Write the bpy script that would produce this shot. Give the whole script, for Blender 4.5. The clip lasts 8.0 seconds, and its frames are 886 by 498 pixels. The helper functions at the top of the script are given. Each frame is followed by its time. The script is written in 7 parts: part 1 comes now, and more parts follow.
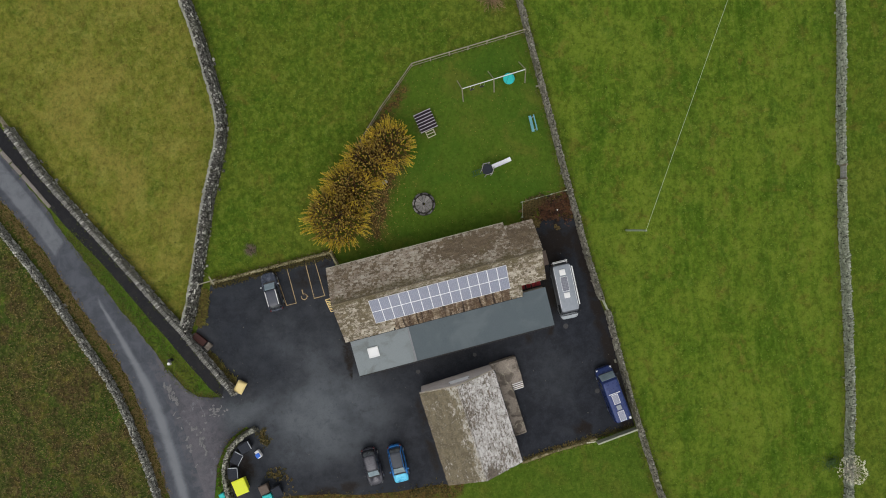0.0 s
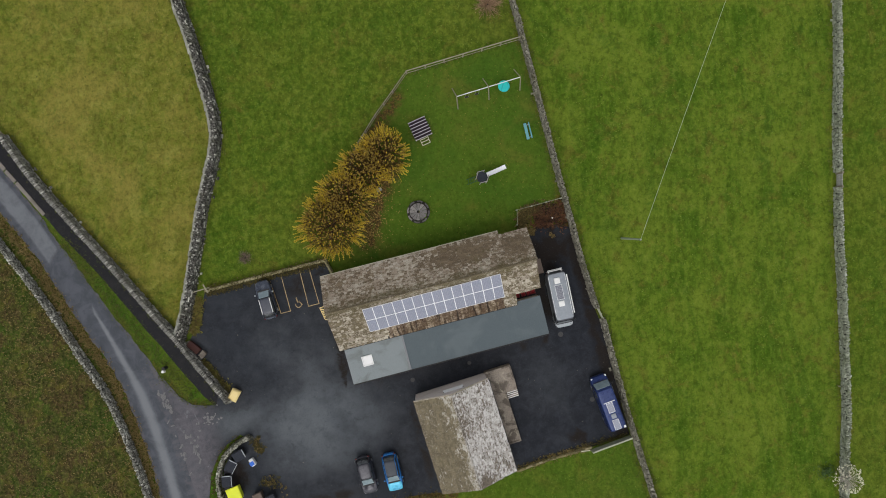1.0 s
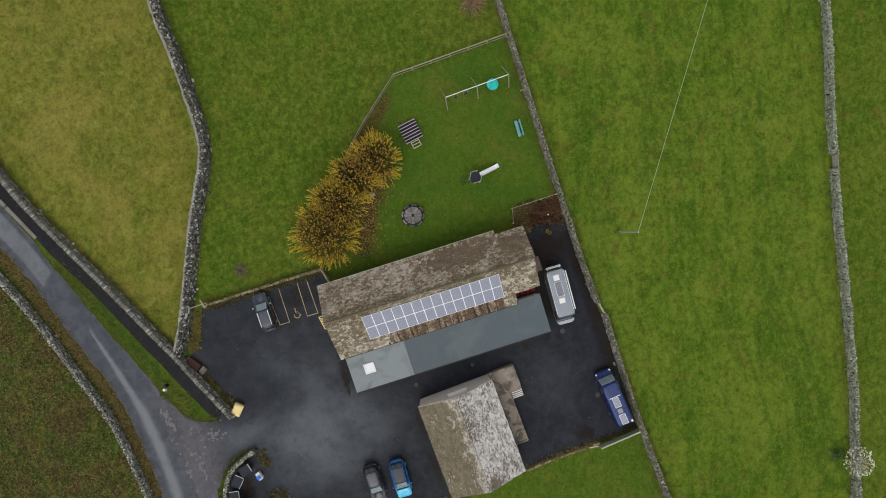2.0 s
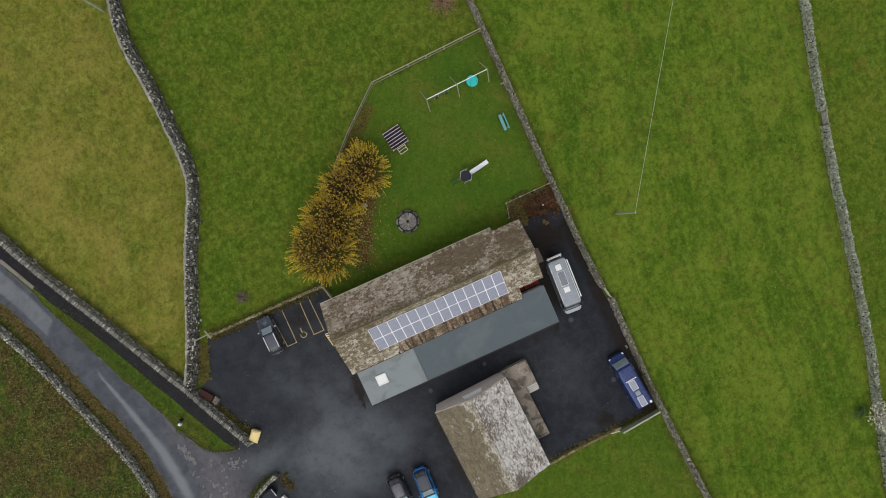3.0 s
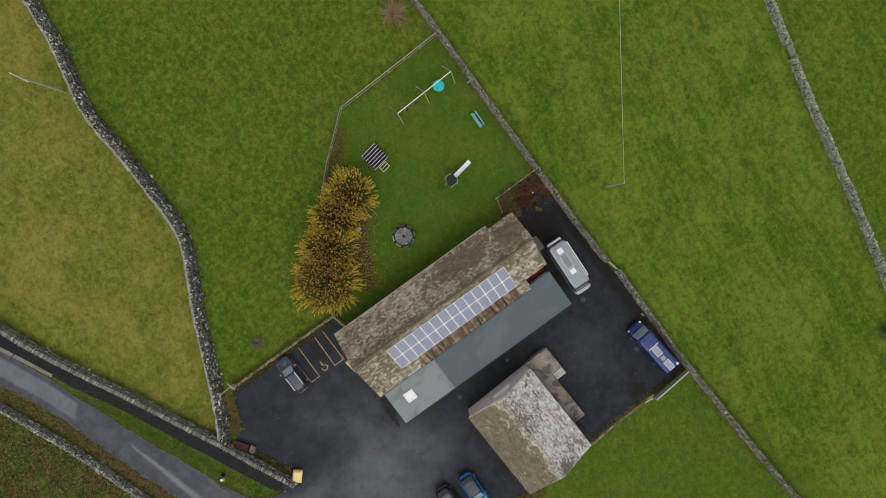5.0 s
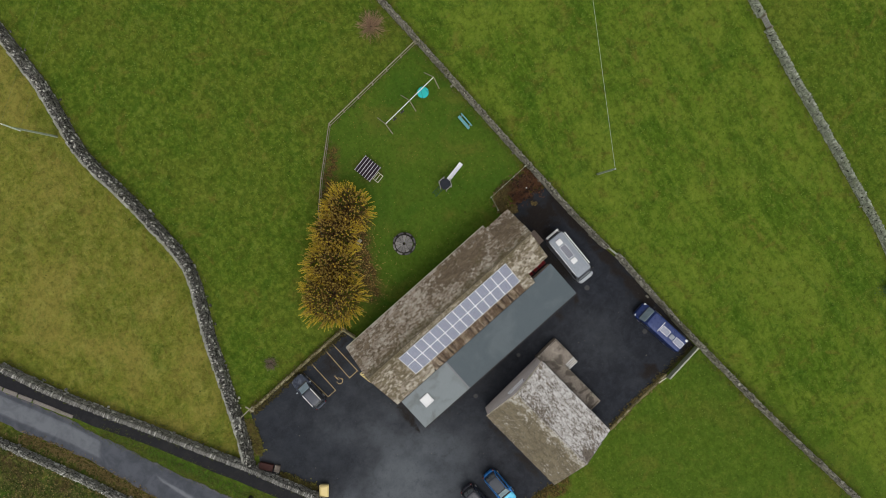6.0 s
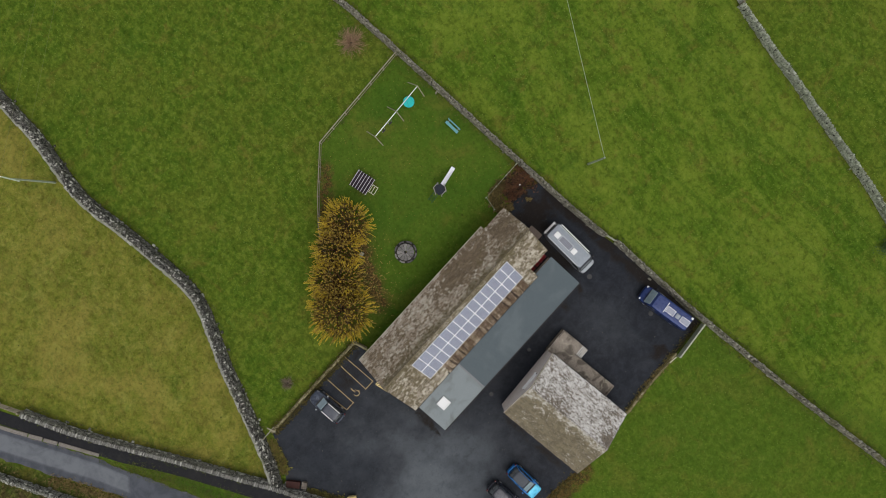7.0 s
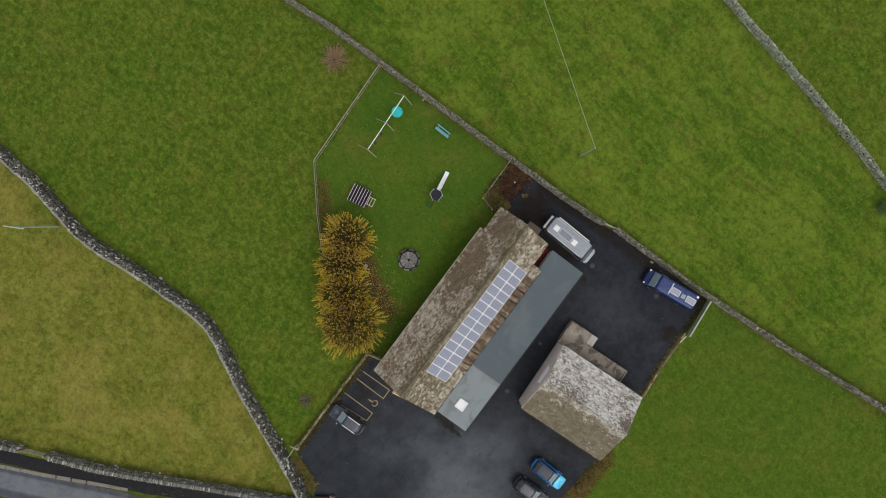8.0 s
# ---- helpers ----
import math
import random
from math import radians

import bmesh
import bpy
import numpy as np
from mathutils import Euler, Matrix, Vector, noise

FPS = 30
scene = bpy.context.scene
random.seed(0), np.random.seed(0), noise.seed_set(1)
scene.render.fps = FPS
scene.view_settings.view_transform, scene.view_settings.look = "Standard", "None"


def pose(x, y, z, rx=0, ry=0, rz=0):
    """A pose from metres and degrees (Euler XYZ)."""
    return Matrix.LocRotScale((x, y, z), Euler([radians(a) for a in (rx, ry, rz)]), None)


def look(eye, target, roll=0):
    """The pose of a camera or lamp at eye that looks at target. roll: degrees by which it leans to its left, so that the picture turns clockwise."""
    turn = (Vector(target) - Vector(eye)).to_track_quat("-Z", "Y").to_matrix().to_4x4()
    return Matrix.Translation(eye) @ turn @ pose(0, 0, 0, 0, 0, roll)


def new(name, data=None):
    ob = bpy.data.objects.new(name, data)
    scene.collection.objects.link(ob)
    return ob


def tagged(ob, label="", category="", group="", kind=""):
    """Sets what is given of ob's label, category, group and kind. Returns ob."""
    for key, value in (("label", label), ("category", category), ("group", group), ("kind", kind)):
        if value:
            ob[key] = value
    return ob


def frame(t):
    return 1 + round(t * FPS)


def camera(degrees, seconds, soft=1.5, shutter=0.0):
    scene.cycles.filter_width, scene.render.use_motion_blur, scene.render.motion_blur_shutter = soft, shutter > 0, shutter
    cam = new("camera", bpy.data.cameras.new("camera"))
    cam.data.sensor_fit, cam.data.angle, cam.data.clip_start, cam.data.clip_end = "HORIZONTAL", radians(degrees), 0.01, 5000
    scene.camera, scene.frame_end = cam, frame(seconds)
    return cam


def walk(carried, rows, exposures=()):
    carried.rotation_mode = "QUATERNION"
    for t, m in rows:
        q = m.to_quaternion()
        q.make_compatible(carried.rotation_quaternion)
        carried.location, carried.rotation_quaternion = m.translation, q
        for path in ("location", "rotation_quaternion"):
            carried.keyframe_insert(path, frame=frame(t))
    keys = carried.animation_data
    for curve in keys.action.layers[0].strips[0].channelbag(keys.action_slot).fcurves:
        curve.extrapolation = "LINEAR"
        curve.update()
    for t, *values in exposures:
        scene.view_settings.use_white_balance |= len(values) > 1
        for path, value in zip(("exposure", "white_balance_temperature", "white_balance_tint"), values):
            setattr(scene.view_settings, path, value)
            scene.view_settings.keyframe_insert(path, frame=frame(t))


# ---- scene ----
cam = camera(65.2, 8.0, 1.0)
PATH = [
    (0.0, 0.133, -0.096, 72.68, -0.174, -0.759, -14.607),
    (0.5, 0.531, 0.379, 72.657, -0.278, -0.771, -14.634),
    (1.0, 1.037, 0.641, 72.514, -0.264, -0.66, -14.556),
    (1.5, 1.238, 0.9, 72.254, -0.366, -0.751, -15.219),
    (3.0, 1.927, 1.459, 71.372, -0.586, -0.668, -24.15),
    (3.5, 2.067, 1.666, 71.318, -0.631, -0.671, -26.843),
    (4.0, 2.3, 1.773, 71.318, -0.616, -0.61, -29.733),
    (4.5, 2.505, 2.02, 71.368, -0.667, -0.606, -32.776),
    (6.0, 2.646, 2.194, 72.355, -0.333, -0.567, -41.674),
    (6.5, 2.867, 2.223, 72.983, -0.246, -0.44, -44.745),
    (7.0, 3.052, 2.412, 73.402, -0.263, -0.397, -47.603),
    (7.5, 3.164, 2.511, 73.824, -0.178, -0.314, -50.537),
    (8.0, 3.363, 2.651, 74.251, -0.182, -0.224, -53.342),
]
walk(cam, [(t, pose(x, y, z, rx, ry, rz)) for t, x, y, z, rx, ry, rz in PATH])

# ---- overcast daylight ----
SUN_EL, SUN_ROT = radians(62), radians(205)
world = bpy.data.worlds.new("overcast_sky")
scene.world = world
world.use_nodes = True
wn = world.node_tree
wn.nodes.clear()
sky = wn.nodes.new("ShaderNodeTexSky")
sky.sky_type = 'NISHITA'
sky.sun_disc = False
sky.sun_elevation, sky.sun_rotation = SUN_EL, SUN_ROT
sky.air_density, sky.dust_density, sky.ozone_density = 1.0, 4.0, 1.0
grey = wn.nodes.new("ShaderNodeHueSaturation")
grey.inputs["Saturation"].default_value = 0.2
back = wn.nodes.new("ShaderNodeBackground")
back.inputs["Strength"].default_value = 0.15
wout = wn.nodes.new("ShaderNodeOutputWorld")
wn.links.new(sky.outputs[0], grey.inputs["Color"])
wn.links.new(grey.outputs[0], back.inputs["Color"])
wn.links.new(back.outputs[0], wout.inputs["Surface"])
sun_data = bpy.data.lights.new("sun", 'SUN')
sun_data.energy, sun_data.angle, sun_data.color = 0.55, radians(60), (1.0, 0.97, 0.92)
sun = new("sun", sun_data)
sun.matrix_world = look((0, 0, 120), (0 - math.sin(SUN_ROT) * 100, 0 - math.cos(SUN_ROT) * 100, 120 - 100 * math.tan(SUN_EL)))
scene.view_settings.exposure = -0.19


# ---- materials ----
class Nodes:
    """A short way to write node trees."""

    def __init__(self, name):
        self.m = bpy.data.materials.new(name)
        self.m.use_nodes = True
        self.t = self.m.node_tree
        self.t.nodes.clear()
        self.out = self.t.nodes.new("ShaderNodeOutputMaterial")
        self.b = self.t.nodes.new("ShaderNodeBsdfPrincipled")
        self.t.links.new(self.b.outputs[0], self.out.inputs[0])
        self.pos = self.t.nodes.new("ShaderNodeNewGeometry").outputs["Position"]

    def put(self, socket, value):
        if isinstance(value, bpy.types.NodeSocket):
            self.t.links.new(value, socket)
        elif isinstance(value, (tuple, list)) and len(value) == 3 and len(socket.default_value) == 4:
            socket.default_value = (*value, 1)
        else:
            socket.default_value = value

    def noise(self, scale, detail=4, rough=0.6, stretch=None, warp=0.0):
        n = self.t.nodes.new("ShaderNodeTexNoise")
        n.inputs["Scale"].default_value, n.inputs["Detail"].default_value, n.inputs["Roughness"].default_value = scale, detail, rough
        n.inputs["Distortion"].default_value = warp
        v = self.pos
        if stretch:
            mp = self.t.nodes.new("ShaderNodeMapping")
            mp.vector_type = 'TEXTURE'
            mp.inputs["Rotation"].default_value = (0, 0, radians(-stretch[0]))
            mp.inputs["Scale"].default_value = (1 / stretch[1], 1 / stretch[2], 1 / stretch[-1] if len(stretch) > 3 else 1)
            self.t.links.new(v, mp.inputs[0])
            v = mp.outputs[0]
        self.t.links.new(v, n.inputs["Vector"])
        return n.outputs["Fac"]

    def ramp(self, fac, lo, hi, a=0.0, b=1.0):
        n = self.t.nodes.new("ShaderNodeMapRange")
        n.interpolation_type = 'SMOOTHSTEP'
        self.put(n.inputs[0], fac)
        for i, v in enumerate((lo, hi, a, b)):
            n.inputs[i + 1].default_value = v
        return n.outputs[0]

    def math(self, op, a, b=0.0):
        n = self.t.nodes.new("ShaderNodeMath")
        n.operation = op
        self.put(n.inputs[0], a)
        self.put(n.inputs[1], b)
        return n.outputs[0]

    def mix(self, fac, a, b, how='MIX'):
        n = self.t.nodes.new("ShaderNodeMix")
        n.data_type, n.blend_type = 'RGBA', how
        self.put(n.inputs[0], fac)
        self.put(n.inputs[6], a)
        self.put(n.inputs[7], b)
        return n.outputs[2]

    def island(self):
        return self.t.nodes.new("ShaderNodeNewGeometry").outputs["Random Per Island"]

    def single(self):
        return self.t.nodes.new("ShaderNodeObjectInfo").outputs["Random"]

    def attr(self, name):
        n = self.t.nodes.new("ShaderNodeAttribute")
        n.attribute_name = name
        s = self.t.nodes.new("ShaderNodeSeparateColor")
        self.t.links.new(n.outputs["Color"], s.inputs[0])
        return s.outputs

    def bump(self, height, dist, strength=1.0):
        n = self.t.nodes.new("ShaderNodeBump")
        n.inputs["Distance"].default_value, n.inputs["Strength"].default_value = dist, strength
        self.put(n.inputs["Height"], height)
        self.t.links.new(n.outputs[0], self.b.inputs["Normal"])

    def done(self, color, rough=0.8, metal=0.0, spec=0.5, coat=0.0):
        self.put(self.b.inputs["Base Color"], color)
        self.put(self.b.inputs["Roughness"], rough)
        self.b.inputs["Metallic"].default_value = metal
        self.b.inputs["Specular IOR Level"].default_value = spec
        self.b.inputs["Coat Weight"].default_value = coat
        self.b.inputs["Coat Roughness"].default_value = 0.08
        return self.m


def surf(name, a, b, c=None, fine=14.0, big=0.6, rough=0.8, relief=0.006, metal=0.0, isl=0.0, spec=0.2, coat=0.0, dirt=0.35):
    """Colour a with grain towards b and broad stains of c."""
    n = Nodes(name)
    g = n.noise(fine, 5, 0.65)
    col = n.mix(n.ramp(g, 0.35, 0.65), a, b)
    if c:
        col = n.mix(n.ramp(n.noise(big, 6, 0.62, warp=0.6), 0.48, 0.68, 0, dirt), col, c)
    if isl:
        v = n.ramp(n.island(), 0, 1, 1 - isl, 1 + isl)
        col = n.mix(1.0, col, n.mix(0.0, v, v), 'MULTIPLY')
    if relief:
        n.bump(g, relief)
    rr = n.ramp(n.noise(big * 3, 4), 0.3, 0.7, max(0.02, rough - 0.08), min(1.0, rough + 0.08))
    return n.done(col, rr, metal, spec, coat)


def grass_material():
    n = Nodes("pasture_grass")
    z1, z2 = n.attr("cover_a"), n.attr("cover_b")
    fine = n.noise(3.2, 4, 0.68)
    clump = n.noise(1.35, 4, 0.66, stretch=(13.5, 1.0, 0.62), warp=0.4)
    tuft = n.noise(1.5, 5, 0.72, warp=0.4)
    patch = n.noise(0.14, 5, 0.62, warp=0.6)
    streak = n.noise(0.55, 5, 0.66, stretch=(13.5, 1.0, 0.1))
    col = n.mix(n.ramp(tuft, 0.36, 0.64), (0.05896, 0.1134, 0.01126), (0.1055, 0.1543, 0.01733))
    col = n.mix(n.ramp(patch, 0.4, 0.7, 0, 0.42), col, (0.1475, 0.1622, 0.02425))
    # mown meadow with tractor streaks
    lush = n.mix(n.ramp(streak, 0.38, 0.62), (0.059, 0.12, 0.0106), (0.104, 0.167, 0.0168))
    lush = n.mix(n.ramp(patch, 0.38, 0.66, 0, 0.7), lush, (0.155, 0.21, 0.025))
    lush = n.mix(n.ramp(n.noise(0.3, 4, 0.6), 0.6, 0.72, 0, 0.4), lush, (0.1676, 0.1701, 0.03118))
    tracks = n.noise(0.62, 3, 0.55, stretch=(0, 1.0, 0.035))
    lush = n.mix(n.ramp(tracks, 0.55, 0.66, 0, 0.42), lush, (0.046, 0.104, 0.01))
    lush = n.mix(n.ramp(tracks, 0.44, 0.34, 0, 0.3), lush, (0.14, 0.185, 0.022))
    col = n.mix(z2[0], col, lush)
    # dry, yellowing pasture
    dry = n.mix(n.ramp(tuft, 0.36, 0.66), (0.1272, 0.1497, 0.02079), (0.2048, 0.1985, 0.03638))
    dry = n.mix(n.ramp(patch, 0.44, 0.64, 0, 0.65), dry, (0.2607, 0.2174, 0.05197))
    dry = n.mix(n.ramp(n.noise(0.22, 4, 0.6), 0.52, 0.68, 0, 0.55), dry, (0.1025, 0.1354, 0.01906))
    dry = n.mix(n.ramp(n.noise(0.62, 6, 0.7, warp=0.9), 0.5, 0.66, 0, 0.6), dry, (0.27, 0.265, 0.06))
    dry = n.mix(n.ramp(n.noise(0.5, 6, 0.72, warp=0.9, stretch=(40, 1.0, 0.6)), 0.55, 0.7, 0, 0.55), dry, (0.155, 0.115, 0.03))
    col = n.mix(z1[0], col, dry)
    # rough ground with dead bracken and leaves
    speck = n.noise(3.6, 5, 0.85)
    rough_c = n.mix(n.ramp(n.noise(0.3, 6, 0.72, warp=0.6), 0.36, 0.62), (0.07, 0.046, 0.022), (0.042, 0.066, 0.013))
    rough_c = n.mix(n.ramp(speck, 0.53, 0.62), rough_c, (0.1456, 0.1096, 0.05544))
    rough_c = n.mix(n.ramp(speck, 0.48, 0.38), rough_c, (0.01359, 0.01524, 0.008319))
    col = n.mix(z1[1], col, rough_c)
    # short play lawn
    lawn = n.mix(n.ramp(tuft, 0.32, 0.68), (0.06424, 0.1181, 0.01299), (0.08387, 0.1411, 0.01646))
    lawn = n.mix(n.ramp(patch, 0.42, 0.6, 0, 0.85), lawn, (0.05353, 0.1164, 0.01299))
    lawn = n.mix(n.ramp(n.noise(0.2, 5, 0.65, warp=0.5), 0.5, 0.66, 0, 0.75), lawn, (0.1178, 0.1376, 0.02252))
    col = n.mix(z1[2], col, lawn)
    # bare earth and leaf litter
    earth = n.mix(n.ramp(n.noise(6, 5, 0.75), 0.4, 0.62), (0.04, 0.029, 0.014), (0.165, 0.1, 0.034))
    edge = n.math('MULTIPLY', z2[1], n.ramp(n.noise(1.6, 4, 0.7), 0.3, 0.62, 0.35, 1.25))
    col = n.mix(n.ramp(edge, 0.12, 0.85), col, earth)
    calm = n.math("SUBTRACT", 1.0, n.math("MULTIPLY", n.math("ADD", z1[2], n.math("MULTIPLY", z1[0], 0.25)), 0.7))
    # thin, browner and lusher places
    col = n.mix(n.math("MULTIPLY", n.ramp(n.noise(0.4, 6, 0.7, warp=0.9), 0.52, 0.7, 0, 0.62), calm), col, (0.142, 0.12, 0.025))
    col = n.mix(n.math("MULTIPLY", n.ramp(n.noise(0.33, 6, 0.7, warp=0.9), 0.52, 0.7, 0, 0.6), calm), col, (0.045, 0.105, 0.012))
    # grain of clumps and single tufts
    col = n.mix(n.math("MULTIPLY", n.ramp(clump, 0.30, 0.56, 0.62, 0.0), calm), col, n.mix(0.55, col, (0.009311, 0.0189, 0.003465)))
    col = n.mix(n.math("MULTIPLY", n.ramp(clump, 0.52, 0.72, 0.0, 0.54), calm), col, n.mix(0.4, col, (0.2638, 0.2835, 0.06064)))
    col = n.mix(n.ramp(fine, 0.28, 0.52, 0.38, 0.0), col, (0.02172, 0.03464, 0.005198))
    col = n.mix(n.ramp(n.noise(4.0, 3, 0.7, stretch=(20, 1.0, 0.5)), 0.56, 0.76, 0, 0.12), col, (0.2638, 0.2755, 0.0866))
    col = n.mix(n.ramp(n.noise(2.3, 2, 0.5), 0.72, 0.77, 0, 0.7), col, (0.03104, 0.03779, 0.0104))
    knot = n.noise(2.2, 4, 0.7, warp=0.6)
    col = n.mix(n.math('MULTIPLY', n.ramp(knot, 0.5, 0.72, 0.0, 0.4), calm), col, n.mix(0.55, col, (0.3, 0.36, 0.05)))
    col = n.mix(n.math('MULTIPLY', n.ramp(knot, 0.32, 0.5, 0.55, 0.0), calm), col, n.mix(0.55, col, (0.02, 0.045, 0.005)))
    n.bump(n.math('ADD', fine, clump), 0.11, 0.9)
    return n.done(col, 0.95, 0, 0.0)


def tarmac_material():
    n = Nodes("wet_tarmac")
    big = n.noise(0.11, 5, 0.6, warp=0.5)
    mid = n.noise(0.8, 6, 0.72, warp=0.3)
    grain = n.noise(24, 4, 0.8)
    col = n.mix(n.ramp(mid, 0.35, 0.7), (0.0138, 0.0158, 0.021), (0.0265, 0.03, 0.0385))
    # red: wear and painted sky sheen; green: stains and painted shade; blue: mud
    worn = n.attr("worn")
    col = n.mix(n.ramp(n.math('MULTIPLY', worn[0], n.ramp(n.noise(0.35, 5, 0.62), 0.25, 0.7, 0.7, 1.15)), 0.08, 0.95), col, (0.11, 0.122, 0.134))
    col = n.mix(n.ramp(big, 0.5, 0.72, 0, 0.45), col, (0.03135, 0.03547, 0.04356))
    col = n.mix(n.ramp(n.math("MULTIPLY", worn[1], n.ramp(mid, 0.3, 0.65, 0.6, 1.3)), 0.25, 0.6), col, (0.01489, 0.01122, 0.009075))
    col = n.mix(n.ramp(n.noise(3.2, 6, 0.82), 0.57, 0.72, 0, 0.4), col, (0.05643, 0.0528, 0.04719))
    col = n.mix(n.ramp(n.noise(0.9, 6, 0.72, warp=0.4), 0.5, 0.76, 0, 0.4), col, (0.00627, 0.007425, 0.01089))
    col = n.mix(n.ramp(grain, 0.58, 0.72, 0, 0.5), col, (0.07838, 0.0825, 0.09438))
    col = n.mix(n.ramp(n.noise(5.2, 2, 0.5), 0.76, 0.79, 0, 0.8), col, (0.2508, 0.231, 0.1815))
    col = n.mix(n.math('MULTIPLY', worn[2], n.ramp(n.noise(1.3, 6, 0.75, warp=0.6), 0.3, 0.66, 0.45, 1.0)), col, (0.128, 0.12, 0.134))
    broken = n.math('MULTIPLY', worn[2], n.ramp(n.noise(0.75, 6, 0.7, warp=1.2, stretch=(8, 1.0, 0.45)), 0.6, 0.68))
    col = n.mix(n.math('MULTIPLY', broken, 0.75), col, (0.2, 0.2, 0.215))
    grit = n.noise(7.5, 4, 0.8)
    col = n.mix(n.ramp(grit, 0.3, 0.5, 0.25, 0.0), col, (0.008, 0.009, 0.012))
    col = n.mix(n.ramp(grit, 0.55, 0.72, 0.0, 0.3), col, (0.07, 0.074, 0.082))
    n.bump(grain, 0.004)
    return n.done(col, n.ramp(big, 0.35, 0.65, 0.5, 0.75), 0, 0.12)


def road_material():
    n = Nodes("road_asphalt")
    uv = n.attr("lane")
    grain, mid = n.noise(22, 4, 0.8), n.noise(0.7, 6, 0.7, warp=0.5)
    col = n.mix(n.ramp(mid, 0.35, 0.68), (0.059, 0.065, 0.077), (0.093, 0.1, 0.118))
    band = n.math('MULTIPLY', uv[0], n.ramp(mid, 0.3, 0.62, 0.8, 1.08))
    col = n.mix(n.ramp(band, 0.1, 0.95), col, (0.185, 0.196, 0.212))
    mud = n.math('MULTIPLY', uv[1], n.ramp(n.noise(1.4, 5, 0.7), 0.3, 0.62, 0.2, 1.2))
    col = n.mix(n.ramp(mud, 0.2, 0.9), col, (0.118, 0.111, 0.121))
    col = n.mix(n.ramp(n.noise(3.0, 6, 0.75), 0.66, 0.72, 0, 0.7), col, (0.1403, 0.1353, 0.132))
    col = n.mix(n.ramp(grain, 0.58, 0.75, 0, 0.3), col, (0.165, 0.165, 0.1732))
    n.bump(grain, 0.004)
    return n.done(col, 0.75, 0, 0.2)


def slate_material(name, much, brown, pale, pink, moss=0.6, moss_from=0.5, dark=0.5, rust=0.0, fine=0.78, mossy=(0.085, 0.072, 0.03), way=(0, 0.55, 1.0), crest=0.0):
    """Old stone slates: brown, some slates pale or pinkish (much: their share), moss towards the ridge, dark specks, rust runs."""
    n = Nodes(name)
    isl, kept = n.island(), n.attr("slope")
    slope = kept[0]
    r2 = n.math('FRACT', n.math('MULTIPLY', isl, 37.7))
    r3 = n.math('FRACT', n.math('MULTIPLY', isl, 91.3))
    spots = n.noise(6.5, 4, 0.85, warp=0.2, stretch=way)
    blots = n.noise(1.3, 5, 0.72, warp=0.5, stretch=(way[0], way[1] * 0.8, way[2] * 0.8))
    broad = n.noise(0.33, 5, 0.62, warp=0.5)
    col = n.mix(n.ramp(isl, 0.0, 1.0), tuple(v * 0.85 for v in brown), tuple(v * 1.15 for v in brown))
    col = n.mix(n.ramp(blots, 0.4, 0.62, 0, 0.5), col, tuple(v * 0.6 for v in brown))
    field = n.math('ADD', n.math('MULTIPLY', blots, 0.65), n.math('MULTIPLY', broad, 0.6))
    field = n.math('ADD', field, n.math('MULTIPLY', r2, 0.75 * (1 - fine)))
    field = n.math('ADD', field, n.math('MULTIPLY', spots, 2.2 * fine))
    mid = 0.625 + 0.375 * (1 - fine) + 1.1 * fine + 0.42 * (0.5 - much)
    field = n.math('SUBTRACT', field, n.math('MULTIPLY', kept[1], 0.3))
    if crest:
        top = n.math('ADD', slope, n.math('MULTIPLY', n.math('SUBTRACT', n.noise(1.1, 5, 0.75, warp=0.4), 0.5), 1.5))
        field = n.math('ADD', field, n.ramp(top, 0.6, 1.05, 0, crest))
    tone = n.mix(n.ramp(r3, 0.2, 0.9), pale, pink)
    col = n.mix(n.ramp(field, mid - 0.07, mid + 0.15, 0, 0.92), col, tone)
    lift = n.math('ADD', slope, n.math('MULTIPLY', n.math('SUBTRACT', n.noise(0.9, 5, 0.7, warp=0.4), 0.5), 0.9))
    col = n.mix(n.ramp(lift, moss_from, moss_from + 0.3, 0, moss), col, mossy)
    col = n.mix(n.ramp(n.noise(0.7, 6, 0.72, warp=0.5), 0.55, 0.7, 0, moss * 0.6), col, (0.115, 0.1, 0.036))
    col = n.mix(n.ramp(n.noise(5.0, 4, 0.85), 0.54, 0.68, 0, dark), col, (0.036, 0.03, 0.023))
    col = n.mix(n.ramp(n.noise(11.0, 3, 0.8), 0.60, 0.68, 0, 0.5), col, pale)
    if rust:
        runs = n.noise(2.2, 4, 0.7, stretch=(0, 1.0, 0.1, 0.1))
        col = n.mix(n.ramp(runs, 0.45, 0.55, 0, rust), col, (0.05, 0.024, 0.015))
        col = n.mix(n.ramp(n.noise(4.2, 3, 0.7, stretch=(0, 1.0, 0.08, 0.08)), 0.56, 0.62, 0, 0.8), col, (0.018, 0.013, 0.011))
    n.bump(n.math('ADD', spots, blots), 0.02)
    return n.done(col, 0.9, 0, 0.12)


